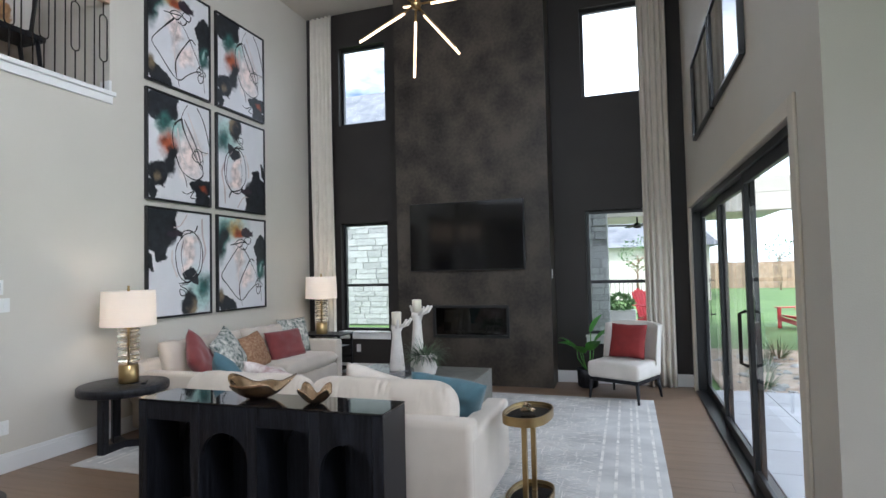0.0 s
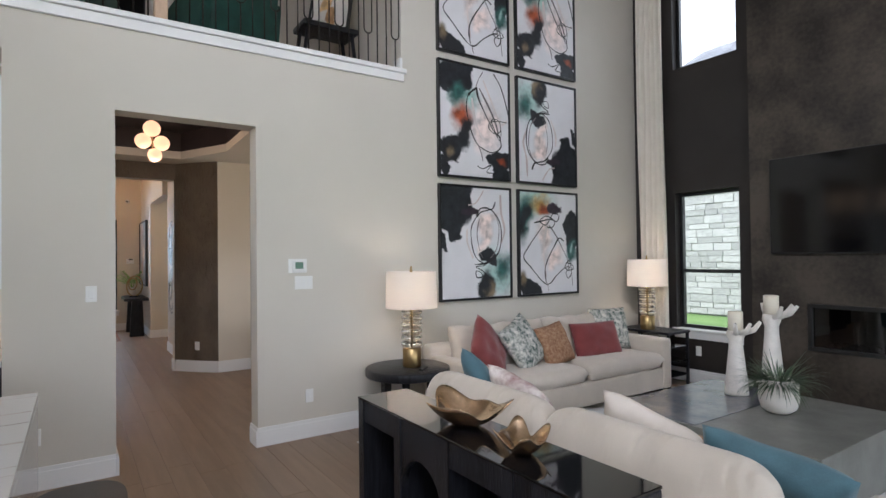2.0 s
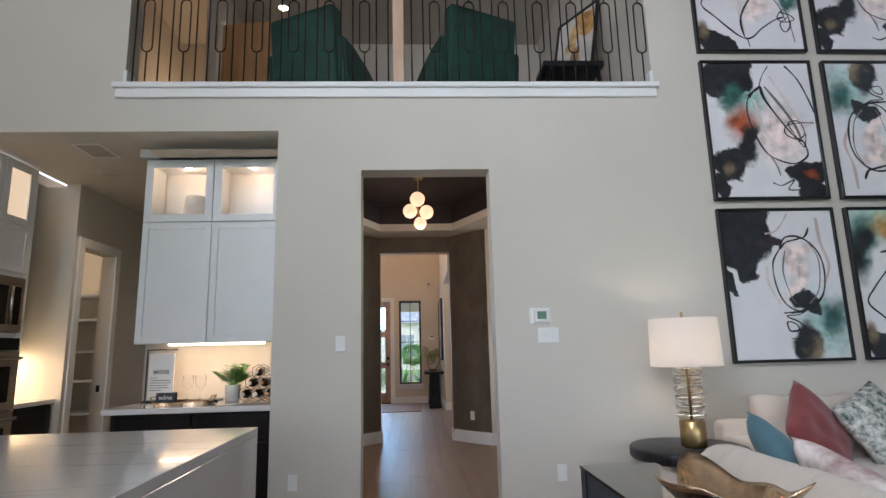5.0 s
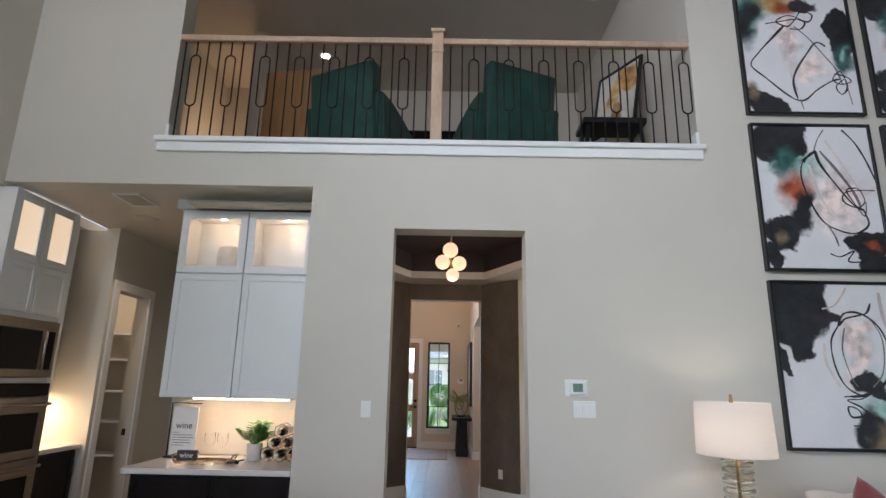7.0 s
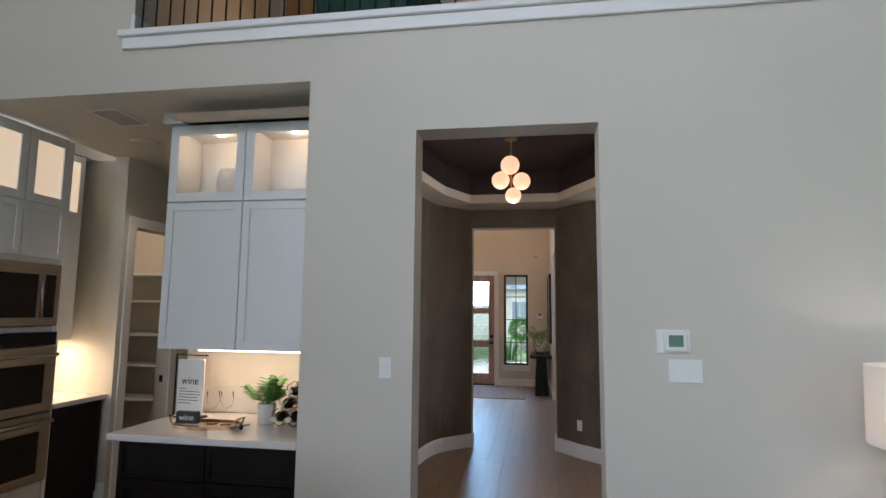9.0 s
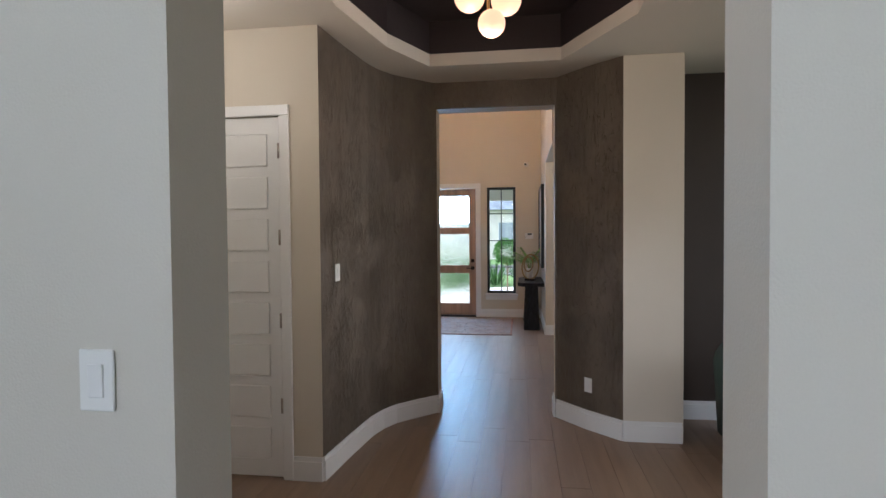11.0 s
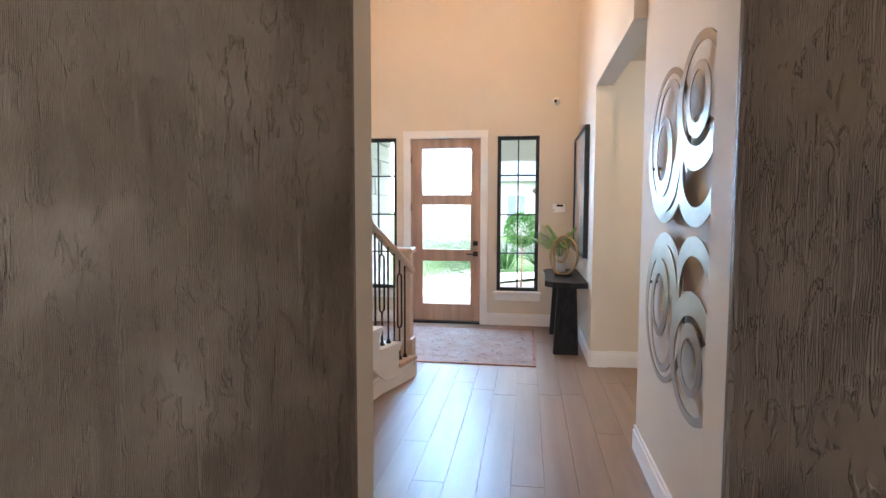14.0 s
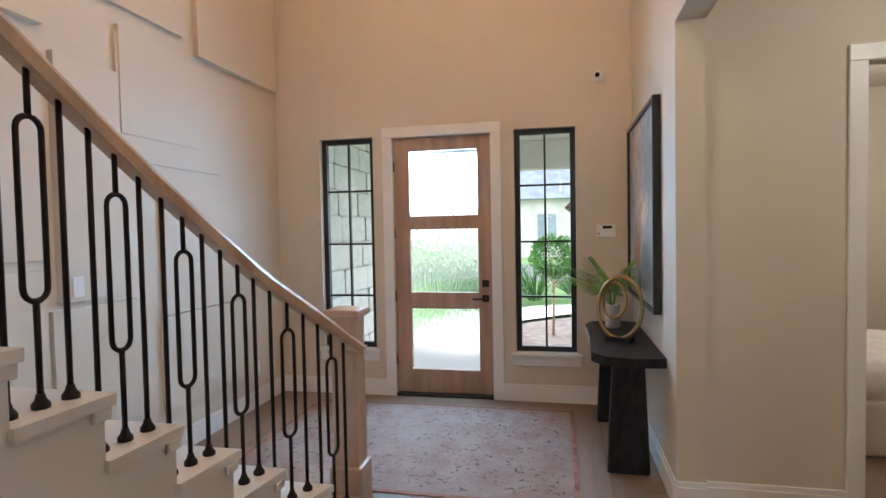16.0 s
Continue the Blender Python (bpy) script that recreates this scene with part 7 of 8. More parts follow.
# panels on the south wall
PANELP = CREAM
for i, (x0, x1, z0, z1, d) in enumerate(((-14.66, -13.44, 3.03, 4.6, 0.05), (-13.44, -12.65, 2.30, 3.0, 0.03), (-13.28, -12.2, 3.12, 4.7, 0.04), (-12.62, -12.15, 1.25, 2.68, 0.045), (-13.72, -12.63, 2.125, 2.95, 0.02), (-14.34, -13.0, 1.05, 1.995, 0.03), (-14.0, -12.98, 0.35, 1.04, 0.045), (-12.76, -12.1, 0.42, 1.21, 0.03), (-12.1, -11.0, 1.5, 2.7, 0.02), (-12.05, -10.9, 0.5, 1.45, 0.045), (-14.7, -14.05, 0.30, 1.0, 0.02), (-12.1, -10.4, 2.8, 4.2, 0.05), (-10.85, -9.2, 1.0, 2.7, 0.03))):
    tagged(part("wall_panel", box(B(), x0, x1, -0.421, -0.421 + d, z0, z1, 0.002), PANELP), "cream painted rectangular relief panel on the stair wall", "wall panel", "stair wall panels")
plate("light_switch", pose(-12.25, -0.371, 1.337, 90, 0, 180), 0.075, 0.12, 1, "white switch plate on the panelled wall", "switch")
plate("outlet", pose(-14.2, -0.40, 0.37, 90, 0, 180), 0.075, 0.12, 1, "white wall outlet on the panelled wall", "outlet")

# the staircase
RISE, RUN, X0 = 0.194, 0.275, -12.285
OUT = [(-12.7, 1.46), (-12.285, 1.335), (-12.01, 1.25), (-11.75, 1.155), (-11.46, 1.105), (-11.18, 1.068), (-10.9, 1.05), (-10.64, 1.042), (-10.0, 1.04), (-8.0, 1.04)]


def y_out(x):
    return float(np.interp(x, [p[0] for p in OUT], [p[1] for p in OUT]))


def nose(x):
    return RISE * (1 + (x - X0) / RUN)


sta = thing("staircase", "curved white staircase with oak rail and iron balusters", "staircase")
STEPS = 12
for k in range(STEPS):
    x0 = X0 + RUN * k
    x1 = min(x0 + RUN, -9.06)
    z = RISE * (k + 1)
    if x1 <= x0 + 0.02:
        break
    wide = y_out(x0)
    part("tread", prism(B(), [(x0 - 0.03, -0.36), (x0 - 0.03, wide + 0.035), (x1 + 0.005, y_out(x1) + 0.035), (x1 + 0.005, -0.36)], z - 0.035, z), RAILWOOD if k == 0 else TRIM, sta, "white painted tread" if k else "oak starting tread")
    part("riser", prism(B(), [(x0, -0.36), (x0, wide), (x0 + 0.02, wide), (x0 + 0.02, -0.36)], z - RISE + 0.001, z - 0.036), TRIM, sta)
    bm = B()
    lo0, lo1 = max(0.0, nose(x0) - 0.43), max(0.0, nose(x1) - 0.43)
    v = [bm.verts.new((x, y_out(x) + s, zz)) for x, lo in ((x0, lo0), (x1, lo1)) for s in (0.0, 0.016) for zz in (lo, z - 0.036)]
    for q in ((0, 1, 5, 4), (2, 3, 7, 6), (1, 3, 7, 5), (0, 2, 6, 4), (0, 1, 3, 2), (4, 5, 7, 6)):
        bm.faces.new([v[i] for i in q])
    part("stringer", bm, TRIM, sta)
    part("bracket", box(B(), x0 - 0.02, x0 + 0.05, wide + 0.017, wide + 0.028, z - 0.075, z - 0.036, 0.004), TRIM, sta)
bm = B()
n = 30
rows = []
for i in range(n + 1):
    x = X0 + 0.35 + (-9.06 - X0 - 0.35) * i / n
    top = max(0.17, nose(x) - 0.429)
    rows.append([bm.verts.new((x, y_out(x) + s, zz)) for s in (-0.05, 0.004) for zz in (0.0, top)])
for a, b in zip(rows, rows[1:]):
    for i, j in ((0, 1), (1, 3), (3, 2), (2, 0)):
        bm.faces.new((a[i], a[j], b[j], b[i]))
part("under_wall", bm, CREAM, sta, "cream painted wall under the stairs")
bm = B()
tube(bm, [(x, y_out(x) + 0.02, max(0.10, nose(x) - 0.43)) for x in np.linspace(X0 + 0.25, -9.1, 40)], 0.012, 6)
part("string_moulding", bm, TRIM, sta)
base("baseboard", [(float(x), y_out(float(x)) + 0.006) for x in np.linspace(X0 - 0.02, -9.06, 24)], 1)
RAIL = [(float(x), y_out(float(x)) - 0.055, nose(float(x)) + 0.86) for x in np.linspace(-12.38, -9.08, 40)]
bm = B()
rr = []
for i, p in enumerate(RAIL):
    a, b = Vector(RAIL[max(i - 1, 0)]), Vector(RAIL[min(i + 1, len(RAIL) - 1)])
    d = (b - a).normalized()
    s = d.cross(Vector((0, 0, 1))).normalized()
    u = s.cross(d)
    c = Vector(p)
    prof = ((-0.032, -0.03), (-0.034, 0.008), (-0.022, 0.026), (0.022, 0.026), (0.034, 0.008), (0.032, -0.03))
    rr.append([bm.verts.new(c + s * q + u * w_) for q, w_ in prof])
for a, b in zip(rr, rr[1:]):
    for i in range(6):
        bm.faces.new((a[i], a[(i + 1) % 6], b[(i + 1) % 6], b[i]))
bm.faces.new(rr[0])
bm.faces.new(rr[-1][::-1])
part("handrail", bm, RAILWOOD, sta, "natural oak handrail")
NX, NYY = -12.42, 1.225
nw = part("newel_post", box(B(), NX - 0.072, NX + 0.072, NYY - 0.072, NYY + 0.072, 0.0, 1.16, 0.006), RAILWOOD, sta, "square oak newel post")
part("newel_plinth", box(B(), NX - 0.092, NX + 0.092, NYY - 0.092, NYY + 0.092, 0.0, 0.34, 0.012, 2), RAILWOOD, nw)
part("newel_collar", box(B(), NX - 0.085, NX + 0.085, NYY - 0.085, NYY + 0.085, 0.96, 0.985, 0.008, 2), RAILWOOD, nw)
part("newel_cap", box(B(), NX - 0.10, NX + 0.10, NYY - 0.10, NYY + 0.10, 1.16, 1.205, 0.012, 2), RAILWOOD, nw)
k, x = 0, X0 + 0.04
while x < -9.15:
    step = int((x - X0) / RUN + 1e-6)
    zb = RISE * (step + 1)
    h = nose(x) + 0.835 - zb
    mid = nose(x) - zb
    loop = k % 3 == 1
    b = part("baluster", bar_mesh(h, loop, mid + 0.70, mid + 0.20, 0.036, 0.0085), IRON, sta)
    dx = 0.05
    ang = math.degrees(math.atan2(y_out(x + dx) - y_out(x - dx), 2 * dx)) + 90
    b.matrix_basis = pose(x, y_out(x) - 0.055, zb, 0, 0, ang)
    part("shoe", lathe(B(), [(0.024, 0.0), (0.024, 0.012), (0.014, 0.026), (0.011, 0.04)], 10), IRON, b)
    k += 1
    x += RUN / 3

# foyer rug
RUGF = mat("faded rose and grey persian rug", (0.27, 0.175, 0.145), 0.95, vary=0.2, scale=5, fine=40, bump=0.004, second=(0.33, 0.265, 0.23), stretch=(1, 1, 1))
RUGE = mat("rust rug edge", (0.30, 0.14, 0.10), 0.95, vary=0.2, scale=14, fine=90, bump=0.004)
fr = thing("entry_rug", "faded rose and grey persian rug inside the front door", "rug")
part("rug_field", box(B(), -14.47, -12.76, 0.10, 2.49, 0.0, 0.009, 0.003), RUGF, fr)
bm = B()
for a, b, c, d in ((-14.47, -14.44, 0.1, 2.49), (-12.79, -12.76, 0.1, 2.49), (-14.44, -12.79, 2.46, 2.49), (-14.44, -12.79, 0.10, 0.13)):
    box(bm, a, b, c, d, 0.002, 0.0096)
part("border", bm, RUGE, fr)
RUGD = mat("charcoal rug motif", (0.19, 0.14, 0.13), 0.95, vary=0.3, scale=20, fine=90, bump=0.003)
random.seed(31)
bm = B()
for kk in range(700):
    x, y = random.uniform(-14.4, -12.85), random.uniform(0.2, 2.4)
    s = random.uniform(0.006, 0.022)
    box(bm, -s, s, -s * 0.4, s * 0.4, 0.0088, 0.0098, 0, 1, pose(x, y, 0, 0, 0, random.choice((0, 45, 90, 135))))
tagged(part("motif", bm, RUGD, fr), kind="stuff")

# console, plant, ring ornament, art
DARKW = mat("charred black wood", (0.007, 0.007, 0.009), 0.42, vary=0.2, scale=9, fine=60, bump=0.004, stretch=(0.3, 3, 1), second=(0.022, 0.024, 0.028), spread=0.1)
DARKW.node_tree.nodes["Principled BSDF"].inputs["Specular IOR Level"].default_value = 0.25
ec = thing("entry_console", "black live-edge wood console table on slab legs", "console table")
edge = [(-14.46, 3.02), (-14.50, 2.86), (-14.46, 2.66), (-14.30, 2.59), (-13.8, 2.60), (-13.24, 2.58), (-13.12, 2.66), (-13.08, 2.84), (-13.10, 3.02)]
part("tabletop", prism(B(), edge[::-1], 0.752, 0.812), DARKW, ec)
for xx in (-14.30, -13.32):
    bm = B()
    t = bmesh.new()
    lo = [(-0.05, 2.68), (0.05, 2.68), (0.05, 2.95), (-0.05, 2.95)]
    hi = [(-0.035, 2.72), (0.035, 2.72), (0.035, 2.92), (-0.035, 2.92)]
    a = [t.verts.new((xx + x, y, 0)) for x, y in lo]
    b = [t.verts.new((xx + x, y, 0.752)) for x, y in hi]
    t.faces.new(a[::-1])
    t.faces.new(b)
    for i in range(4):
        t.faces.new((a[i], a[(i + 1) % 4], b[(i + 1) % 4], b[i]))
    bmesh.ops.bevel(t, geom=t.edges[:], offset=0.008, segments=2, affect="EDGES")
    part("slab_leg", merge(bm, t), DARKW, ec)
ro = thing("ring_ornament", "two gilt rings standing on a black base", "ornament", pose(-13.62, 2.80, 0.813, 0, 0, 62))
part("foot", box(B(), -0.09, 0.09, -0.045, 0.045, 0, 0.035, 0.004), BLACKWOOD, ro)
part("ring", tube(B(), [(0.16 * math.cos(a), 0.03 * math.sin(a), 0.24 + 0.215 * math.sin(a)) for a in [2 * math.pi * k / 48 for k in range(48)]], 0.014, 8, True), BRASS, ro, "large gilt ring", True)
part("ring", tube(B(), [(0.085 * math.cos(a) - 0.05, 0.03 + 0.02 * math.sin(a), 0.285 + 0.125 * math.sin(a)) for a in [2 * math.pi * k / 40 for k in range(40)]], 0.012, 8, True), BRASS, ro, "small gilt ring", True)
pp = thing("palm_plant", "small green palm in a white vase on the console", "potted plant", pose(-14.15, 2.80, 0.813))
part("vase", lathe(B(), [(0.05, 0), (0.06, 0.01), (0.06, 0.19), (0.054, 0.19), (0.052, 0.1), (0.001, 0.1)], 20), PLASTER, pp, "", True)
PALM = mat("palm green", (0.17, 0.34, 0.05), 0.45, vary=0.2, scale=9, bump=0.001)
random.seed(4)
bm = B()
for a, el_ in ((200, 0.35), (262, 0.30), (300, 0.55), (120, 0.8), (20, 0.7), (230, 0.95), (340, 0.3), (160, 0.3)):
    r = radians(a)
    d = Vector((math.cos(r), math.sin(r) * 0.8, el_)).normalized()
    P = [Vector((0, 0, 0.15)), Vector((0, 0, 0.26)) + d * 0.08, Vector((0, 0, 0.30)) + d * 0.22, Vector((0, 0, 0.28)) + d * 0.36]
    P = [Vector((p.x, min(p.y, 0.20), p.z)) for p in P]
    tube(bm, P, 0.004, 5)
    for j in range(11):
        s = j / 10
        q = P[1].lerp(P[3], s)
        for sd in (1, -1):
            side = d.cross(Vector((0, 0, 1))).normalized() * sd
            w = side + d * 0.9
            ln = 0.16 * (1 - 0.5 * s)
            if q.y + w.normalized().y * ln < 0.21:
                blade(bm, q, w, ln * 1.2, 0.032, 0.4, 4)
part("fronds", bm, PALM, pp)
ap = thing("framed_art", "large blue-grey abstract art in a dark frame", "painting", pose(-13.98, 3.027, 1.76, 90, 0, 0))
w, h, t = 1.34, 1.42, 0.03
bm = B()
for a, b, c, d in ((-w / 2, w / 2, h / 2 - t, h / 2), (-w / 2, w / 2, -h / 2, -h / 2 + t), (-w / 2, -w / 2 + t, -h / 2 + t, h / 2 - t), (w / 2 - t, w / 2, -h / 2 + t, h / 2 - t)):
    box(bm, a, b, c, d, 0, 0.05, 0.003)
part("frame", bm, BLACKFRAME, ap)
part("canvas", box(B(), -w / 2 + t, w / 2 - t, -h / 2 + t, h / 2 - t, 0, 0.03), canvas_mat("blue grey and ochre abstract", w, h, [(0.3, 0.85, 0.3, 0.25, 0, 0.8, (0.42, 0.34, 0.32)), (0.75, 0.75, 0.25, 0.35, 0, 0.8, (0.20, 0.27, 0.32)), (0.15, 0.5, 0.2, 0.2, 0, 0.8, (0.30, 0.36, 0.40)), (0.55, 0.45, 0.2, 0.14, 0, 0.7, (0.62, 0.52, 0.42)), (0.35, 0.28, 0.14, 0.12, 0, 0.5, (0.36, 0.16, 0.09)), (0.7, 0.2, 0.2, 0.18, 0, 0.6, (0.10, 0.13, 0.16)), (0.45, 0.12, 0.07, 0.07, 0, 0.4, (0.05, 0.05, 0.06))], (0.52, 0.54, 0.55), 0.3), ap)

# security camera, alarm keypad
cmr = thing("security_camera", "small white dome security camera on the wall", "camera", pose(FX + 0.001, 2.75, 2.975))
part("mount", lathe(B(), [(0.045, 0), (0.045, 0.012), (0.03, 0.03), (0.001, 0.031)], 20, (0, 0, 0), pose(0, 0, 0, 0, 90, 0)), PLASTIC, cmr, "", True)
part("housing", lathe(B(), [(max(0.0005, 0.042 * math.sin(math.pi * k / 10)), -0.042 * math.cos(math.pi * k / 10)) for k in range(11)], 20, (0.06, -0.01, 0)), PLASTIC, cmr, "", True)
part("lens", lathe(B(), [(0.022, 0), (0.018, 0.01), (0.001, 0.012)], 16, (0, 0, 0), pose(0.092, -0.02, -0.004, 0, 90, -20)), BLACKGLASS, cmr)
kp = thing("alarm_keypad", "white alarm keypad with a small dark display", "keypad", pose(FX + 0.001, 2.80, 1.59, 90, 0, 90))
part("housing", box(B(), -0.08, 0.08, -0.056, 0.056, 0, 0.025, 0.006, 2), PLASTIC, kp)
part("display", box(B(), -0.03, 0.05, 0.02, 0.048, 0.0252, 0.027), BLACKGLASS, kp)
part("button", box(B(), -0.075, -0.055, -0.03, -0.02, 0.0252, 0.027, 0.001), LEAF, kp)

# interlocking ring wall sculptures
NICKEL = mat("brushed bronze nickel", (0.32, 0.265, 0.205), 0.40, metal=1.0, vary=0.1, scale=4, fine=120, bump=0.001, spread=0.08)


def hoop(bm, outer, hole, y0, lean=0.004, thick=0.004, n=64):
    """A flat sheet-metal oval with an off-centre oval hole; it leans a little off the wall."""
    ring = [[], [], [], []]
    for k in range(n):
        a = 2 * math.pi * k / n
        for q, ((cx, cz, rx, rz), dy) in enumerate(((outer, 0.0), (hole, -0.004), (hole, thick - 0.004), (outer, thick))):
            x, z = cx + rx * math.cos(a), cz + rz * math.sin(a)
            ring[q].append(bm.verts.new((x, y0 + dy + lean * math.sin(3.0 * x + 4.0 * z), z)))
    for a in range(4):
        for k in range(n):
            f = bm.faces.new((ring[a][k], ring[a][(k + 1) % n], ring[(a + 1) % 4][(k + 1) % n], ring[(a + 1) % 4][k]))
            f.smooth = a in (0, 2)
    rims = [e for e in bm.edges if len(e.link_faces) == 2 and e.link_faces[0].smooth != e.link_faces[1].smooth]
    bmesh.ops.split_edges(bm, edges=rims)


def hoop_mesh(outer, hole, y0):
    bm = B()
    hoop(bm, outer, hole, y0)
    return bm


# outer oval, hole, stand-off; the lower piece is the upper one turned over
HOOPS = (((0.0, 0.0, 0.345, 0.345), (0.015, 0.03, 0.290, 0.285), -0.014), ((0.04, 0.0, 0.235, 0.29), (0.035, 0.045, 0.175, 0.21), -0.022),
         ((0.0, -0.045, 0.15, 0.18), (0.0, -0.03, 0.095, 0.125), -0.030), ((0.48, 0.11, 0.29, 0.25), (0.50, 0.135, 0.225, 0.185), -0.026), ((0.48, 0.12, 0.15, 0.14), (0.49, 0.13, 0.10, 0.095), -0.030), ((0.46, -0.14, 0.26, 0.21), (0.48, -0.12, 0.195, 0.155), -0.018))
for m, flip in ((pose(-10.17, 3.08, 1.885) @ Matrix.Scale(1.09, 4), 1), (pose(-10.17, 3.08, 1.085) @ Matrix.Scale(1.09, 4), -1), (pose(-9.052, 1.50, 1.16, 0, 0, -90), -1)):
    sp = thing("ring_wall_sculpture", "brushed metal wall sculpture of overlapping flat oval rings", "wall sculpture", m, "ring wall sculptures")
    for (ox, oz, orx, orz), (hx, hz, hrx, hrz), y0 in HOOPS[:3] if m[0][3] > -9.5 else HOOPS:
        part("ring", hoop_mesh((ox, flip * oz, orx, orz), (hx, flip * hz, hrx, hrz), y0), NICKEL, sp)
    part("standoff", tube(B(), [(-0.29, 0.029 if m[0][3] < -9.5 else 0.0, -0.08 * flip), (-0.29, -0.012, -0.08 * flip)], 0.008, 8), IRON, sp)

# ribbon chandelier of the foyer, above the opening
RIB = glow("glowing ribbon", (1.0, 0.78, 0.52), 9.0)
rc = thing("ribbon_chandelier", "glowing looped ribbon chandelier hanging in the foyer", "chandelier", pose(-12.0, 1.535, 3.90))
part("stem", tube(B(), [(0, 0, 0.1), (0, 0, 2.395)], 0.01, 8), BRASS, rc)
for k in range(5):
    a0 = k * 72
    pts = [(0.32 * math.cos(a) * math.cos(radians(a0)) - 0.12 * math.sin(a) * math.sin(radians(a0)), 0.32 * math.cos(a) * math.sin(radians(a0)) + 0.12 * math.sin(a) * math.cos(radians(a0)), 0.18 * math.sin(a + k)) for a in [2 * math.pi * j / 40 for j in range(40)]]
    part("ribbon", tube(B(), pts, 0.018, 8, True), RIB, rc)
bulb("foyer_bulb", (-12.0, 1.535, 4.6), 46, (1.0, 0.53, 0.26), 0.25)
hw = thing("high_niche", "white trimmed high window frame on the foyer wall", "window", pose(-11.56, 3.028, 4.06))
bm = B()
for a, b, c, d in ((-0.6, 0.6, 0.55, 0.63), (-0.6, 0.6, -0.63, -0.55), (-0.6, -0.52, -0.55, 0.55), (0.52, 0.6, -0.55, 0.55)):
    box(bm, a, b, -0.02, 0, c, d, 0.004)
part("frame", bm, TRIM, hw)
part("pane", box(B(), -0.53, 0.53, -0.008, -0.001, -0.56, 0.56), BLACKGLASS, hw, "dark window glass")

# bedroom beyond the passage
bd = thing("bed", "white upholstered bed end with rounded bedding", "bed", pose(-14.3, 4.75, 0.0))
part("bed_base", box(B(), -0.9, 0.5, -0.6, 0.9, 0.0, 0.40, 0.04, 3), SOFA, bd, "", True)
part("duvet", cushion(B(), 1.5, 1.6, 0.34, pose(-0.2, 0.15, 0.52), 0.2, 24, 0, 4), PLASTER, bd, "white duvet", True)
bdr = thing("bedroom_door", "white panel door with dark hinges in the bedroom", "door", pose(-15.9, 3.55, 0.0))
part("leaf", box(B(), 0, 0.04, 0, 0.8, 0.01, 2.1, 0.003), TRIM, bdr)
for z in (0.5, 1.05, 1.6):
    part("hinge", tube(B(), [(0.045, 0.8, z - 0.05), (0.045, 0.8, z + 0.05)], 0.008, 8), IRON, bdr)
bulb("bedroom_light", (-14.6, 4.6, 2.6), 22, (1.0, 0.9, 0.78), 0.2)
bulb("passage_light", (-11.7, 4.4, 2.8), 13, (1.0, 0.88, 0.72), 0.15)
bulb("study_light", (-7.0, 5.0, 2.6), 10, (1.0, 0.86, 0.7), 0.2)
bulb("side_hall_light", (-6.6, 0.75, 2.7), 7, (1.0, 0.88, 0.74), 0.12)

# ---- outdoors ----
LAWN = mat("mown lawn", (0.085, 0.17, 0.045), 0.9, vary=0.15, scale=0.8, fine=50, bump=0.02, second=(0.15, 0.25, 0.08))
CONC = mat("pale concrete", (0.50, 0.49, 0.47), 0.85, vary=0.06, scale=1.5, fine=60, bump=0.002)
TILE = mat("pale grey porcelain paver", (0.42, 0.43, 0.45), 0.6, vary=0.05, scale=2, fine=50, bump=0.001, by_object=0.3)
MULCH = mat("tan gravel and mulch", (0.30, 0.22, 0.16), 0.95, vary=0.2, scale=6, fine=40, bump=0.02, second=(0.46, 0.38, 0.30))
LIME = mat("pale limestone", (0.31, 0.32, 0.31), 0.85, vary=0.08, scale=4, fine=30, bump=0.01, second=(0.44, 0.45, 0.44), by_object=0.5)
MORTAR = mat("grey mortar", (0.34, 0.34, 0.33), 0.95, vary=0.05, fine=60, bump=0.004)
ROOF = mat("grey shingle roof", (0.13, 0.14, 0.16), 0.9, vary=0.15, scale=2, fine=14, bump=0.02, second=(0.22, 0.23, 0.25))
SIDING = mat("cream render", (0.66, 0.62, 0.55), 0.85, vary=0.05, scale=1, fine=40, bump=0.004)
CEDAR = mat("weathered cedar", (0.36, 0.25, 0.17), 0.85, vary=0.15, scale=3, fine=30, bump=0.003, by_object=0.5)
REDP = mat("red plastic lumber", (0.55, 0.02, 0.03), 0.5, vary=0.05, bump=0.001)
bm = B()
vs = [bm.verts.new((x, y, -0.16)) for x, y in ((-400, -400), (400, -400), (400, 400), (-400, 400))]
bm.faces.new(vs)
tagged(part("ground", bm, LAWN), "wide green lawn round the house", "ground", kind="structure")

# patio of large pavers by the sliding door
pt = tagged(part("patio_bed", box(B(), 1.08, 6.6, 1.5, 8.2, -0.15, -0.062), MORTAR), "mortar bed under the patio pavers", "patio", kind="structure")
tile_me = None
for i in range(9):
    for j in range(11):
        if tile_me is None:
            o = part("paver", box(B(), -0.297, 0.297, -0.297, 0.297, -0.03, 0.03, 0.003), TILE, pt)
            tile_me = o.data
        else:
            o = new("paver", tile_me)
            o.parent = pt
        o.matrix_basis = pose(1.40 + i * 0.6, 1.82 + j * 0.6, -0.05)
tagged(part("planting_bed", box(B(), 1.3, 9.5, 8.25, 12.5, -0.158, -0.09, 0.02), MULCH), "tan gravel planting bed beyond the patio", "planting bed", kind="structure")
random.seed(44)
GRASSY = mat("grey green grass clump", (0.11, 0.16, 0.08), 0.8, vary=0.2, scale=6, bump=0.002)


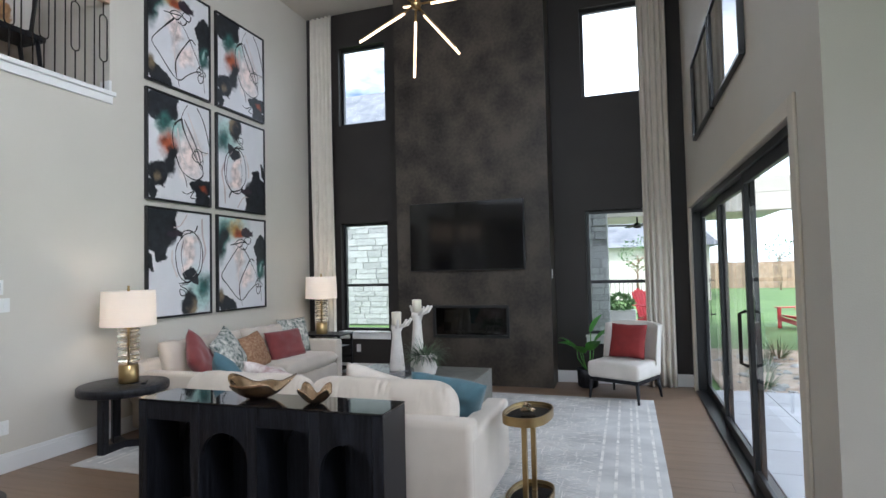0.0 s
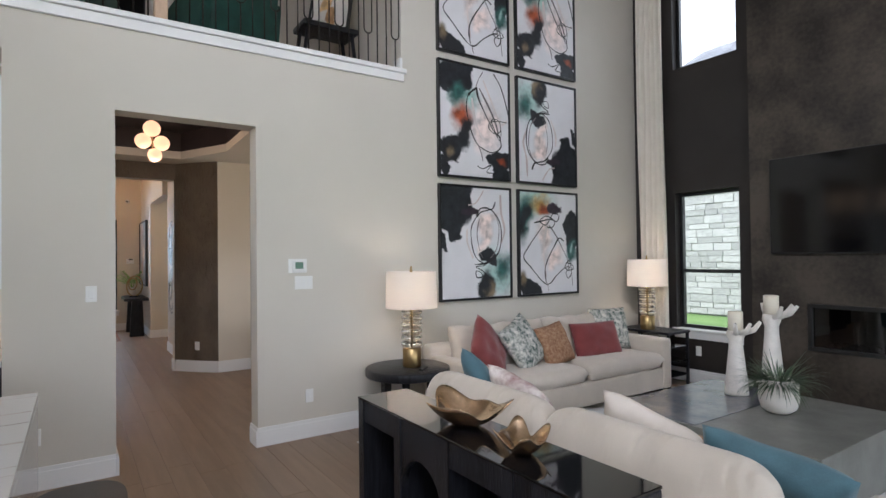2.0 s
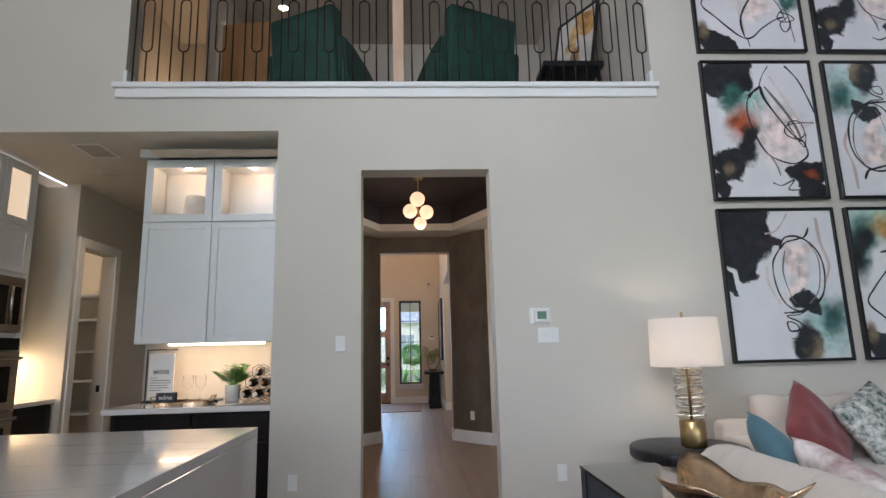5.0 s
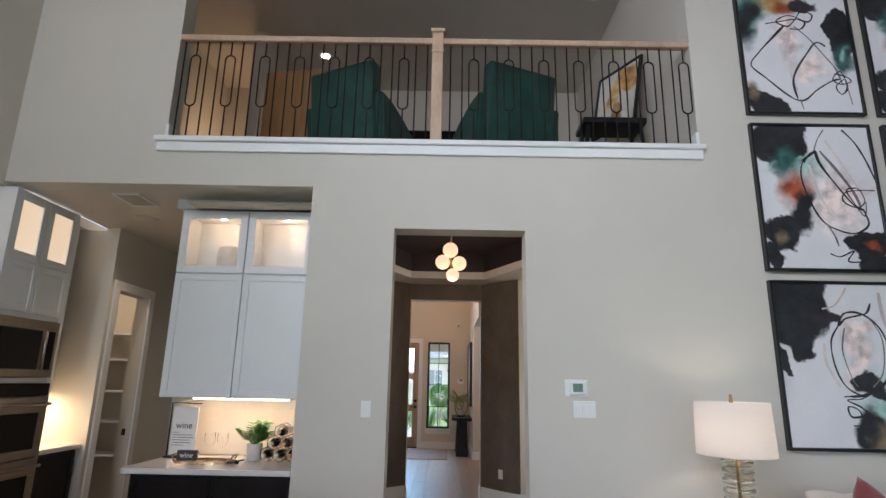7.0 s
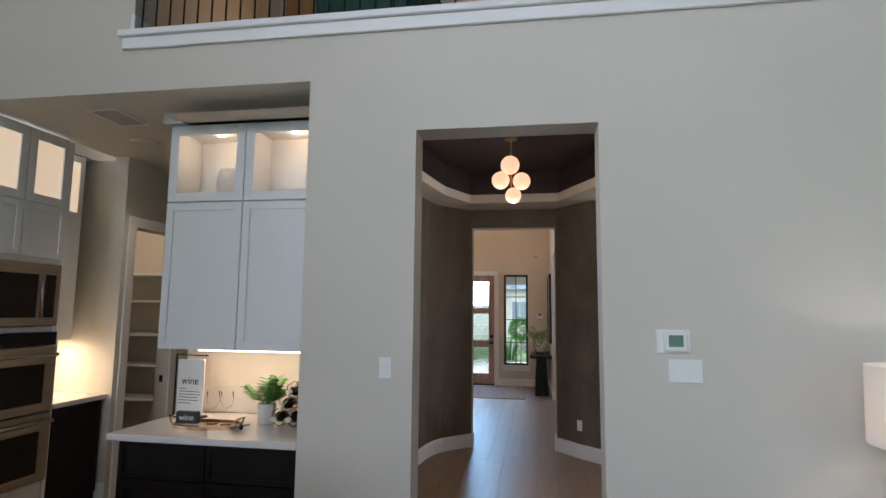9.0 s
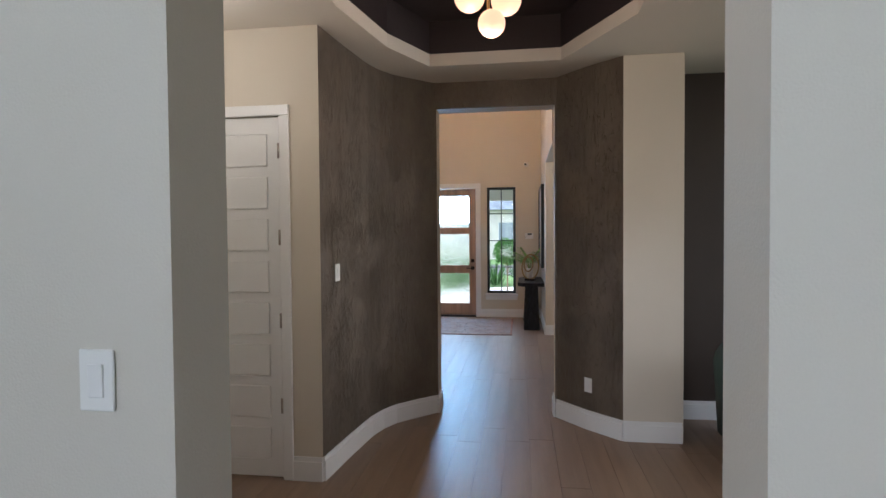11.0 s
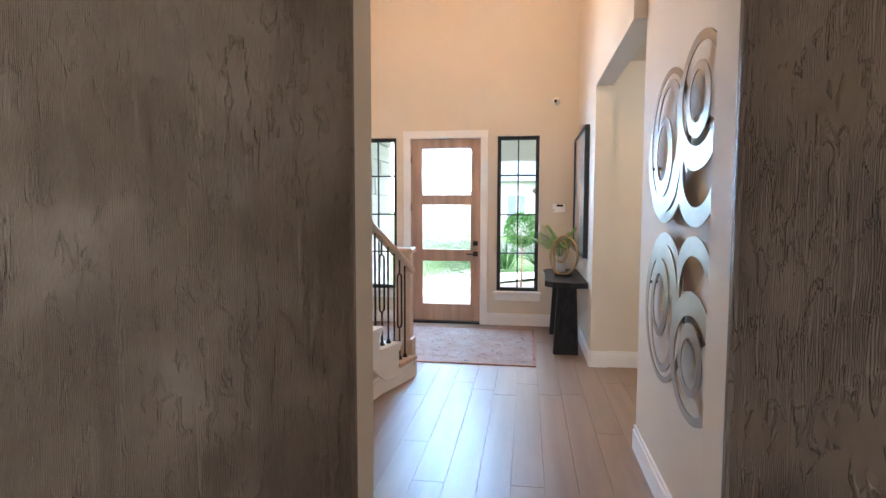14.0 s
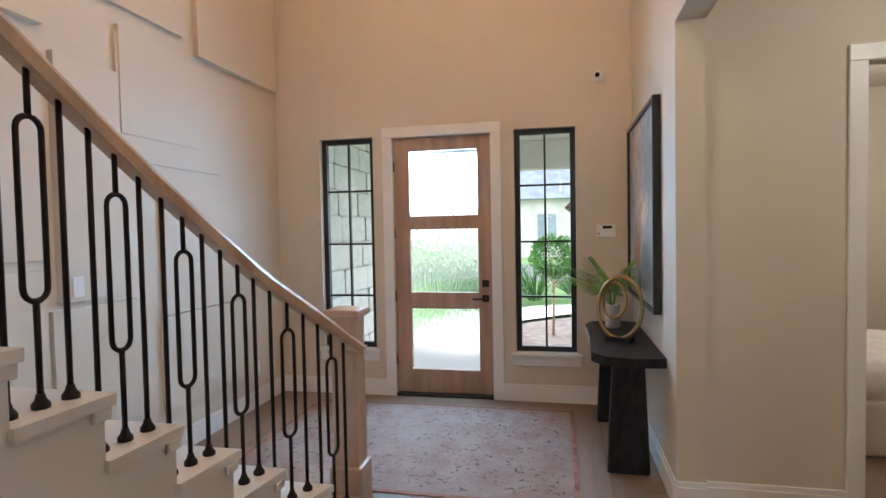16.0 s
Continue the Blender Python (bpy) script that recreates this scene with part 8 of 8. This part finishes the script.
def clump(m, r, h, n, material, label, cat="grass clump", group="grass clumps"):
    bm = B()
    for k in range(n):
        a = random.uniform(0, 6.283)
        t = random.uniform(0.1, 0.9)
        blade(bm, (r * 0.25 * math.cos(a), r * 0.25 * math.sin(a), 0), (math.cos(a) * t, math.sin(a) * t, 1), h * random.uniform(0.6, 1.1), h * 0.035, random.uniform(0.3, 1.6), 4)
    ob = part("grass_clump", bm, material, None)
    ob.matrix_basis = m
    return tagged(ob, label, cat, group)


for x, y in ((1.8, 8.7), (2.6, 9.3), (3.4, 8.8), (2.1, 10.0), (4.3, 9.6), (3.2, 10.6), (5.2, 9.0), (4.8, 10.8), (6.3, 9.8), (2.6, 11.4)):
    clump(pose(x, y, -0.10), 0.3, random.uniform(0.3, 0.5), 60, GRASSY, "grey-green grass clump in the gravel bed")
bm = B()
for k in range(160):
    x, y = random.uniform(1.4, 7), random.uniform(8.4, 11.5)
    s = random.uniform(0.03, 0.09)
    box(bm, -s, s, -s * 0.7, s * 0.7, -s * 0.4, s * 0.5, s * 0.25, 1, pose(x, y, -0.09, random.uniform(-20, 20), random.uniform(-20, 20), random.uniform(0, 180)))
tagged(part("bed_stones", bm, LIME), "tan stones scattered over the planting bed", "stones", kind="stuff")


def stones(name, label, axis, face, out, u0, u1, z0, z1, rowh, wmin, wmax, seed, depth=0.05, cat="stone wall", stone=None, joint=None):
    """Coursed stone on a mortar core: each stone is a part."""
    rnd = random.Random(seed)
    th = thing(name, label, cat)
    core = 0.3
    a, b = sorted((face, face - out * core))
    part("mortar_core", box(B(), u0, u1, a, b, z0, z1) if axis == "y" else box(B(), a, b, u0, u1, z0, z1), joint or MORTAR, th)
    z = z0
    cube = None
    while z < z1 - 0.02:
        h = min(rowh * rnd.uniform(0.75, 1.25), z1 - z)
        u = u0
        while u < u1 - 0.03:
            w = min(rnd.uniform(wmin, wmax), u1 - u)
            d = depth * rnd.uniform(0.6, 1.2)
            if cube is None:
                o = part("stone", box(B(), -0.5, 0.5, -0.5, 0.5, -0.5, 0.5, 0.06), stone or LIME, th)
                cube = o.data
            else:
                o = new("stone", cube)
                o.parent = th
            c = face + out * (d / 2 - 0.01)
            uc, zc = u + w / 2, z + h / 2
            loc, sc_ = ((uc, c, zc), (w - 0.014, d, h - 0.014)) if axis == "y" else ((c, uc, zc), (d, w - 0.014, h - 0.014))
            o.location, o.scale = loc, sc_
            u += w
        z += h
    return th


# neighbour's house to the north
nh = thing("neighbour_house", "pale stone neighbouring house with a grey hipped roof", "house")
part("wall", box(B(), -16, -5.2, 16.8, 26, -0.16, 5.0), LIME, nh)
bm = B()
e = [bm.verts.new(p) for p in ((-16.5, 16.3, 4.9), (-4.7, 16.3, 4.9), (-4.7, 26.5, 4.9), (-16.5, 26.5, 4.9))]
r = [bm.verts.new(p) for p in ((-11.6, 21.4, 9.2), (-9.2, 21.4, 9.2))]
for q in ((e[0], e[1], r[1], r[0]), (e[1], e[2], r[1]), (e[2], e[3], r[0], r[1]), (e[3], e[0], r[0])):
    bm.faces.new(q)
bm.faces.new(e[::-1])
part("roof", bm, ROOF, nh)
stones("neighbour_stone_wall", "coursed pale limestone side wall of the neighbouring house", "y", 16.75, -1, -10.6, -5.9, -0.12, 3.6, 0.2, 0.3, 0.75, 7)
# stone pier, covered porch and house seen through the low right window
stones("porch_pier", "pale limestone porch pier beside the window", "y", 10.2, -1, -1.05, -0.19, -0.15, 3.0, 0.13, 0.16, 0.36, 11)
slab("porch_floor", -3.0, 1.25, 10.6, 18.2, -0.155, -0.06, CONC, "pale concrete floor of the covered porch", "porch")
tagged(part("porch_roof", box(B(), -3.0, 3.4, 10.3, 16.2, 2.75, 3.0), SIDING), "cream porch roof over the back patio", "porch roof", kind="structure")
tagged(part("porch_beam", box(B(), -0.4, 3.4, 10.3, 10.5, 2.45, 2.75, 0.01), SIDING), "cream porch beam", "beam", kind="structure")
fan = thing("ceiling_fan", "dark ceiling fan under the porch roof", "ceiling fan", pose(0.35, 12.6, 2.45))
part("motor", lathe(B(), [(0.001, -0.06), (0.08, -0.05), (0.10, 0.0), (0.05, 0.05), (0.015, 0.06), (0.015, 0.30)], 16), BLACKWOOD, fan, "", True)
for k in range(4):
    part("fan_blade", box(B(), 0.08, 0.62, -0.05, 0.05, -0.008, 0.008, 0.003, 1, pose(0, 0, 0, 8, 0, k * 90 + 20)), BLACKWOOD, fan)


def adirondack(m):
    th = thing("garden_chair", "bright red slatted garden chair on the patio", "chair", m, "red garden chairs")
    for k in range(5):
        part("back_slat", box(B(), -0.26 + k * 0.105, -0.16 + k * 0.105, 0.0, 0.02, 0.0, 0.86 - abs(k - 2) * 0.05, 0.006, 1, pose(0, 0.22, 0.22, -22, 0, 0)), REDP, th)
        part("seat_slat", box(B(), -0.27, 0.27, -0.32 + k * 0.11, -0.22 + k * 0.11, 0.34 - k * 0.03, 0.36 - k * 0.03, 0.005), REDP, th)
    for s in (1, -1):
        part("arm", box(B(), s * 0.33 - 0.07, s * 0.33 + 0.07, -0.36, 0.34, 0.54, 0.565, 0.006), REDP, th)
        part("front_leg", box(B(), s * 0.31 - 0.02, s * 0.31 + 0.02, -0.34, -0.24, 0.0, 0.54, 0.005), REDP, th)
        part("rear_leg", box(B(), s * 0.29 - 0.018, s * 0.29 + 0.018, -0.32, 0.55, -0.05, 0.06, 0.005, 1, pose(0, 0, 0.17, -17, 0, 0)), REDP, th)
    return th


adirondack(pose(0.74, 16.6, -0.06, 0, 0, 40))
adirondack(pose(4.35, 17.0, -0.16, 0, 0, -60))
bx_ = thing("garden_planter", "pale garden planter with a green shrub", "planter", pose(-0.10, 15.6, -0.06))
part("box", box(B(), -0.4, 0.4, -0.3, 0.3, 0, 0.5, 0.02, 2), CONC, bx_)
SHRUB = mat("shrub green", (0.08, 0.17, 0.05), 0.7, vary=0.25, scale=8, bump=0.003)


def crown(bm, c, r, n, size, squash=1.0, seed=0):
    """A crown of many small leaves, denser towards its uneven outside."""
    rnd = random.Random(seed)
    for k in range(n):
        v = Vector((rnd.gauss(0, 1), rnd.gauss(0, 1), rnd.gauss(0, 1))).normalized()
        f = (0.55 + 0.45 * rnd.random() ** 0.5) * (1 + 0.22 * noise.noise(v * 2.3 + Vector((seed, 0, 0))))
        p = Vector(c) + Vector((v.x * r, v.y * r, v.z * r * squash)) * f
        d = (v + Vector((rnd.uniform(-0.7, 0.7), rnd.uniform(-0.7, 0.7), rnd.uniform(-0.5, 0.7)))).normalized()
        s = d.orthogonal().normalized()
        s = (Matrix.Rotation(rnd.uniform(0, 6.28), 3, d) @ s) * size * 0.5
        a = [bm.verts.new(p), bm.verts.new(p + d * size * 0.5 + s), bm.verts.new(p + d * size * rnd.uniform(0.8, 1.2)), bm.verts.new(p + d * size * 0.5 - s)]
        bm.faces.new(a)


bm = B()
crown(bm, (0, 0, 0.68), 0.34, 420, 0.08, 0.7, 3)
part("shrub", bm, SHRUB, bx_)


def tree(m, h, r, n, leaf_size, label, seed, material, squash=1.0, trunk=0.05):
    th = thing("tree", label, "tree", m, "garden trees")
    rnd = random.Random(seed)
    bm = B()
    tube(bm, [(0, 0, 0), (0.02, 0.01, h * 0.35), (-0.01, 0.02, h * 0.62), (0, 0, h)], [trunk, trunk * 0.8, trunk * 0.6, trunk * 0.25], 10)
    for k in range(9):
        a = k * 2.4
        z = h * rnd.uniform(0.55, 0.9)
        tube(bm, [(0, 0, z), (r * 0.4 * math.cos(a), r * 0.4 * math.sin(a), z + r * 0.3), (r * 0.8 * math.cos(a), r * 0.8 * math.sin(a), z + r * 0.45)], [trunk * 0.4, trunk * 0.25, trunk * 0.1], 6)
    part("trunk", bm, CEDAR, th, "", True)
    bm = B()
    crown(bm, (0, 0, h), r, n, leaf_size, squash, seed)
    part("crown", bm, material, th)
    return th


TREEG = mat("fresh tree green", (0.07, 0.17, 0.04), 0.6, vary=0.3, scale=5, bump=0.002)
tree(pose(0.42, 17.6, -0.16), 2.1, 0.5, 260, 0.06, "young slender green tree behind the porch", 5, TREEG)
tree(pose(9.3, 40.0, -0.16), 2.7, 0.8, 220, 0.11, "far small green tree beyond the lawn", 6, TREEG)
# far houses
for x, y, w, label in ((-2.0, 30.0, 12.0, "cream neighbouring house with a grey roof beyond the porch"),):
    h2 = thing("far_house", label, "house", pose(x, y, -0.16))
    part("wall", box(B(), -w / 2, w / 2, 0, 9, 0, 2.75), SIDING, h2)
    bm = B()
    e = [bm.verts.new(p) for p in ((-w / 2 - 0.5, -0.5, 2.7), (w / 2 + 0.5, -0.5, 2.7), (w / 2 + 0.5, 9.5, 2.7), (-w / 2 - 0.5, 9.5, 2.7))]
    r = [bm.verts.new(p) for p in ((-w / 4, 4.5, 6.6), (w / 4, 4.5, 6.6))]
    for q in ((e[0], e[1], r[1], r[0]), (e[1], e[2], r[1]), (e[2], e[3], r[0], r[1]), (e[3], e[0], r[0])):
        bm.faces.new(q)
    bm.faces.new(e[::-1])
    part("roof", bm, ROOF, h2)
mf = thing("metal_fence", "black iron railing fence behind the porch", "fence")
bar = None
for k in range(40):
    x = -2.6 + k * 0.13
    if bar is None:
        o = part("picket", box(B(), -0.009, 0.009, -0.009, 0.009, 0, 1.35), IRON, mf)
        bar = o.data
    else:
        o = new("picket", bar)
        o.parent = mf
    o.matrix_basis = pose(x, 18.5, -0.16)
for z in (0.08, 1.1):
    part("fence_rail", box(B(), -2.7, 2.6, 18.48, 18.52, z, z + 0.035), IRON, mf)
wf = thing("wood_fence", "long weathered cedar fence at the end of the lawn", "fence")
brd = None
for k in range(150):
    if brd is None:
        o = part("board", box(B(), -0.135, 0.135, -0.012, 0.012, 0, 1.85), CEDAR, wf)
        brd = o.data
    else:
        o = new("board", brd)
        o.parent = wf
    o.matrix_basis = pose(3.5 + k * 0.28, 44.0, -0.16)

# front of the house
slab("porch_slab", -17.4, FX - 0.2, -0.25, 3.6, -0.155, -0.03, CONC, "pale concrete front porch slab", "porch")
tagged(part("porch_ceiling", box(B(), -17.6, FX - 0.2, -1.5, 4.5, 2.85, 3.0), SIDING), "cream front porch ceiling", "porch roof", kind="structure")
tagged(part("porch_header", box(B(), -17.6, -17.35, 0.6, 4.5, 2.45, 2.85, 0.01), SIDING), "cream porch beam over the steps", "beam", kind="structure")
br = thing("porch_bracket", "brown timber porch bracket on a post", "porch post", pose(-17.45, 3.05, -0.03))
part("post", box(B(), -0.1, 0.1, -0.1, 0.1, 0, 2.48, 0.008), SIDING, br)
part("brace", box(B(), -0.05, 0.05, -0.05, 0.05, 0, 0.85, 0.005, 1, pose(0, -0.55, 1.90, -45, 0, 0)), CEDAR, br, "brown diagonal brace")
# stone and joint colours lightened to offset the porch's shade
stones("front_stone_wall", "pale limestone block wall beside the front porch", "y", -0.16, 1, -17.3, FX - 0.21, -0.12, 3.0, 0.34, 0.42, 0.85, 19, 0.05, stone=mat("lightened limestone block", (0.60, 0.60, 0.54), 0.85, vary=0.06, scale=4, fine=30, bump=0.01, second=(0.72, 0.72, 0.66), by_object=0.4), joint=mat("lightened mortar", (0.56, 0.55, 0.50), 0.95, vary=0.05, fine=60, bump=0.004))
bm = B()
pts = [(-17.4, 0.7), (-18.6, 0.6), (-20.0, 1.0), (-21.2, 2.2), (-21.8, 4.0), (-22.0, 8.0)]
rows = []
for k, (x, y) in enumerate(pts):
    a, b = pts[max(k - 1, 0)], pts[min(k + 1, len(pts) - 1)]
    d = Vector((b[0] - a[0], b[1] - a[1], 0)).normalized()
    s = Vector((-d.y, d.x, 0)) * 0.65
    rows.append((bm.verts.new(Vector((x, y, -0.09)) + s), bm.verts.new(Vector((x, y, -0.09)) - s)))
for a, b in zip(rows, rows[1:]):
    bm.faces.new((a[0], a[1], b[1], b[0]))
tagged(part("front_walk", bm, CONC), "curved pale concrete front walk", "path", kind="structure")
tagged(part("front_bed", prism(B(), [(-17.45, 1.5), (-18.6, 1.4), (-19.8, 1.8), (-20.6, 2.8), (-20.9, 4.6), (-17.45, 4.6)], -0.158, -0.12), mat("grey brown bark mulch", (0.13, 0.105, 0.09), 0.95, vary=0.2, scale=6, fine=40, bump=0.02, second=(0.24, 0.20, 0.17))), "brown mulch bed by the front walk", "planting bed", kind="structure")
tree(pose(-18.6, 2.28, -0.12), 1.28, 0.35, 3600, 0.034, "round clipped green topiary on a thin stem", 12, mat("clipped box green", (0.10, 0.26, 0.05), 0.6, vary=0.25, scale=6, bump=0.002), 1.0, 0.025)
for x, y in ((-21.5, 0.2), (-22.4, 0.9), (-23.0, 1.8), (-22.9, 0.0), (-23.6, 2.8), (-24.0, 1.2)):
    clump(pose(x, y, -0.13), 0.5, random.uniform(0.9, 1.2), 90, SHRUB, "tall bright green ornamental grass beside the walk")
slab("street", -36, -28, -120, 120, -0.158, -0.145, mat("grey asphalt", (0.10, 0.10, 0.105), 0.9, vary=0.1, scale=1, fine=60, bump=0.004), "grey asphalt street", "road")
fh = thing("far_house", "pale house across the street with a blue-grey gabled roof", "house", pose(-48, 3.2, -0.16, 0, 0, 90))
part("wall", box(B(), -8, 8, -5, 5, 0, 3.6), SIDING, fh)
bm = B()
e = [bm.verts.new(p) for p in ((-8.5, -5.5, 3.5), (8.5, -5.5, 3.5), (8.5, 5.5, 3.5), (-8.5, 5.5, 3.5))]
r = [bm.verts.new(p) for p in ((-2.5, 0, 8.0), (2.5, 0, 8.0))]
for q in ((e[0], e[1], r[1], r[0]), (e[1], e[2], r[1]), (e[2], e[3], r[0], r[1]), (e[3], e[0], r[0])):
    bm.faces.new(q)
bm.faces.new(e[::-1])
part("roof", bm, mat("blue grey shingles", (0.20, 0.23, 0.27), 0.9, vary=0.1, scale=2, fine=14, bump=0.02), fh)
for x in (-5, -1.5, 2.5, 5.5):
    # grey-blue base colour stands in for sky reflected in the panes
    wn2 = part("window", box(B(), x - 0.6, x + 0.6, -5.06, -4.99, 1.0, 2.6), mat("window with painted sky tone", (0.28, 0.32, 0.35), 0.2, vary=0.05, bump=0), fh)
    for xx in (x - 0.6, x, x + 0.56):
        part("window_bar", box(B(), xx, xx + 0.04, -5.09, -5.05, 1.0, 2.6), TRIM, wn2)

# ---- floor planks ----
PW, PL = 0.19, 1.86
fl = thing("floor", "brown oak plank floor with fine bevelled joints", "floor", kind="structure")
bmp = box(B(), 0.0012, PL - 0.0012, 0.0009, PW - 0.0009, -0.011, 0.0, 0.0007)
first_plank = part("plank", bmp, OAK, fl)
first_plank.matrix_basis = pose(-16.0, 1.0, 0)
rnd = random.Random(2)
restv, restf = [], []
count = 0
rows_n = int((NY + 5.1) / PW) + 1
for j in range(rows_n):
    y = -5.1 + j * PW
    off = rnd.uniform(0, PL)
    i = 0
    while -16.1 - off + i * PL < 4.1:
        x = -16.1 - off + i * PL
        i += 1
        if y > 6.1 and x < -5.0 or y < -2.7 and x < -7.0 or y < -0.8 and x < -8.2:
            continue
        lo, hi = max(x, -14.9 if y < 3.19 else -16.0), min(x + PL, 1.06 if y > 2.85 else 4.11)
        if hi - lo < 0.01:
            continue
        if 0.75 <= y <= 3.75 and x < -0.5 and hi - lo > PL - 0.001 and count < 290:
            o = new("plank", first_plank.data)
            o.parent = fl
            o.matrix_basis = pose(x, y, 0)
            count += 1
        else:
            n0 = len(restv)
            g = 0.0009
            restv += [(px, py, pz) for pz in (0, -0.011) for px, py in ((lo + g, y + g), (hi - g, y + g), (hi - g, y + PW - g), (lo + g, y + PW - g))]
            restf += [tuple(n0 + q for q in f) for f in ((0, 1, 2, 3), (4, 5, 1, 0), (5, 6, 2, 1), (6, 7, 3, 2), (7, 4, 0, 3))]
bpy.data.objects.remove(first_plank)
me = bpy.data.meshes.new("planks")
me.from_pydata(restv, [], restf)
OAK2 = OAK.copy()
n2, l2 = OAK2.node_tree.nodes, OAK2.node_tree.links
geo = n2.new("ShaderNodeNewGeometry")
for nd in list(n2):
    if nd.bl_idname == "ShaderNodeObjectInfo":
        for ln in list(nd.outputs["Random"].links):
            l2.new(geo.outputs["Random Per Island"], ln.to_socket)
me.materials.append(OAK2)
ob = new("plank_field", me)
ob.parent = fl
tagged(ob, kind="stuff")
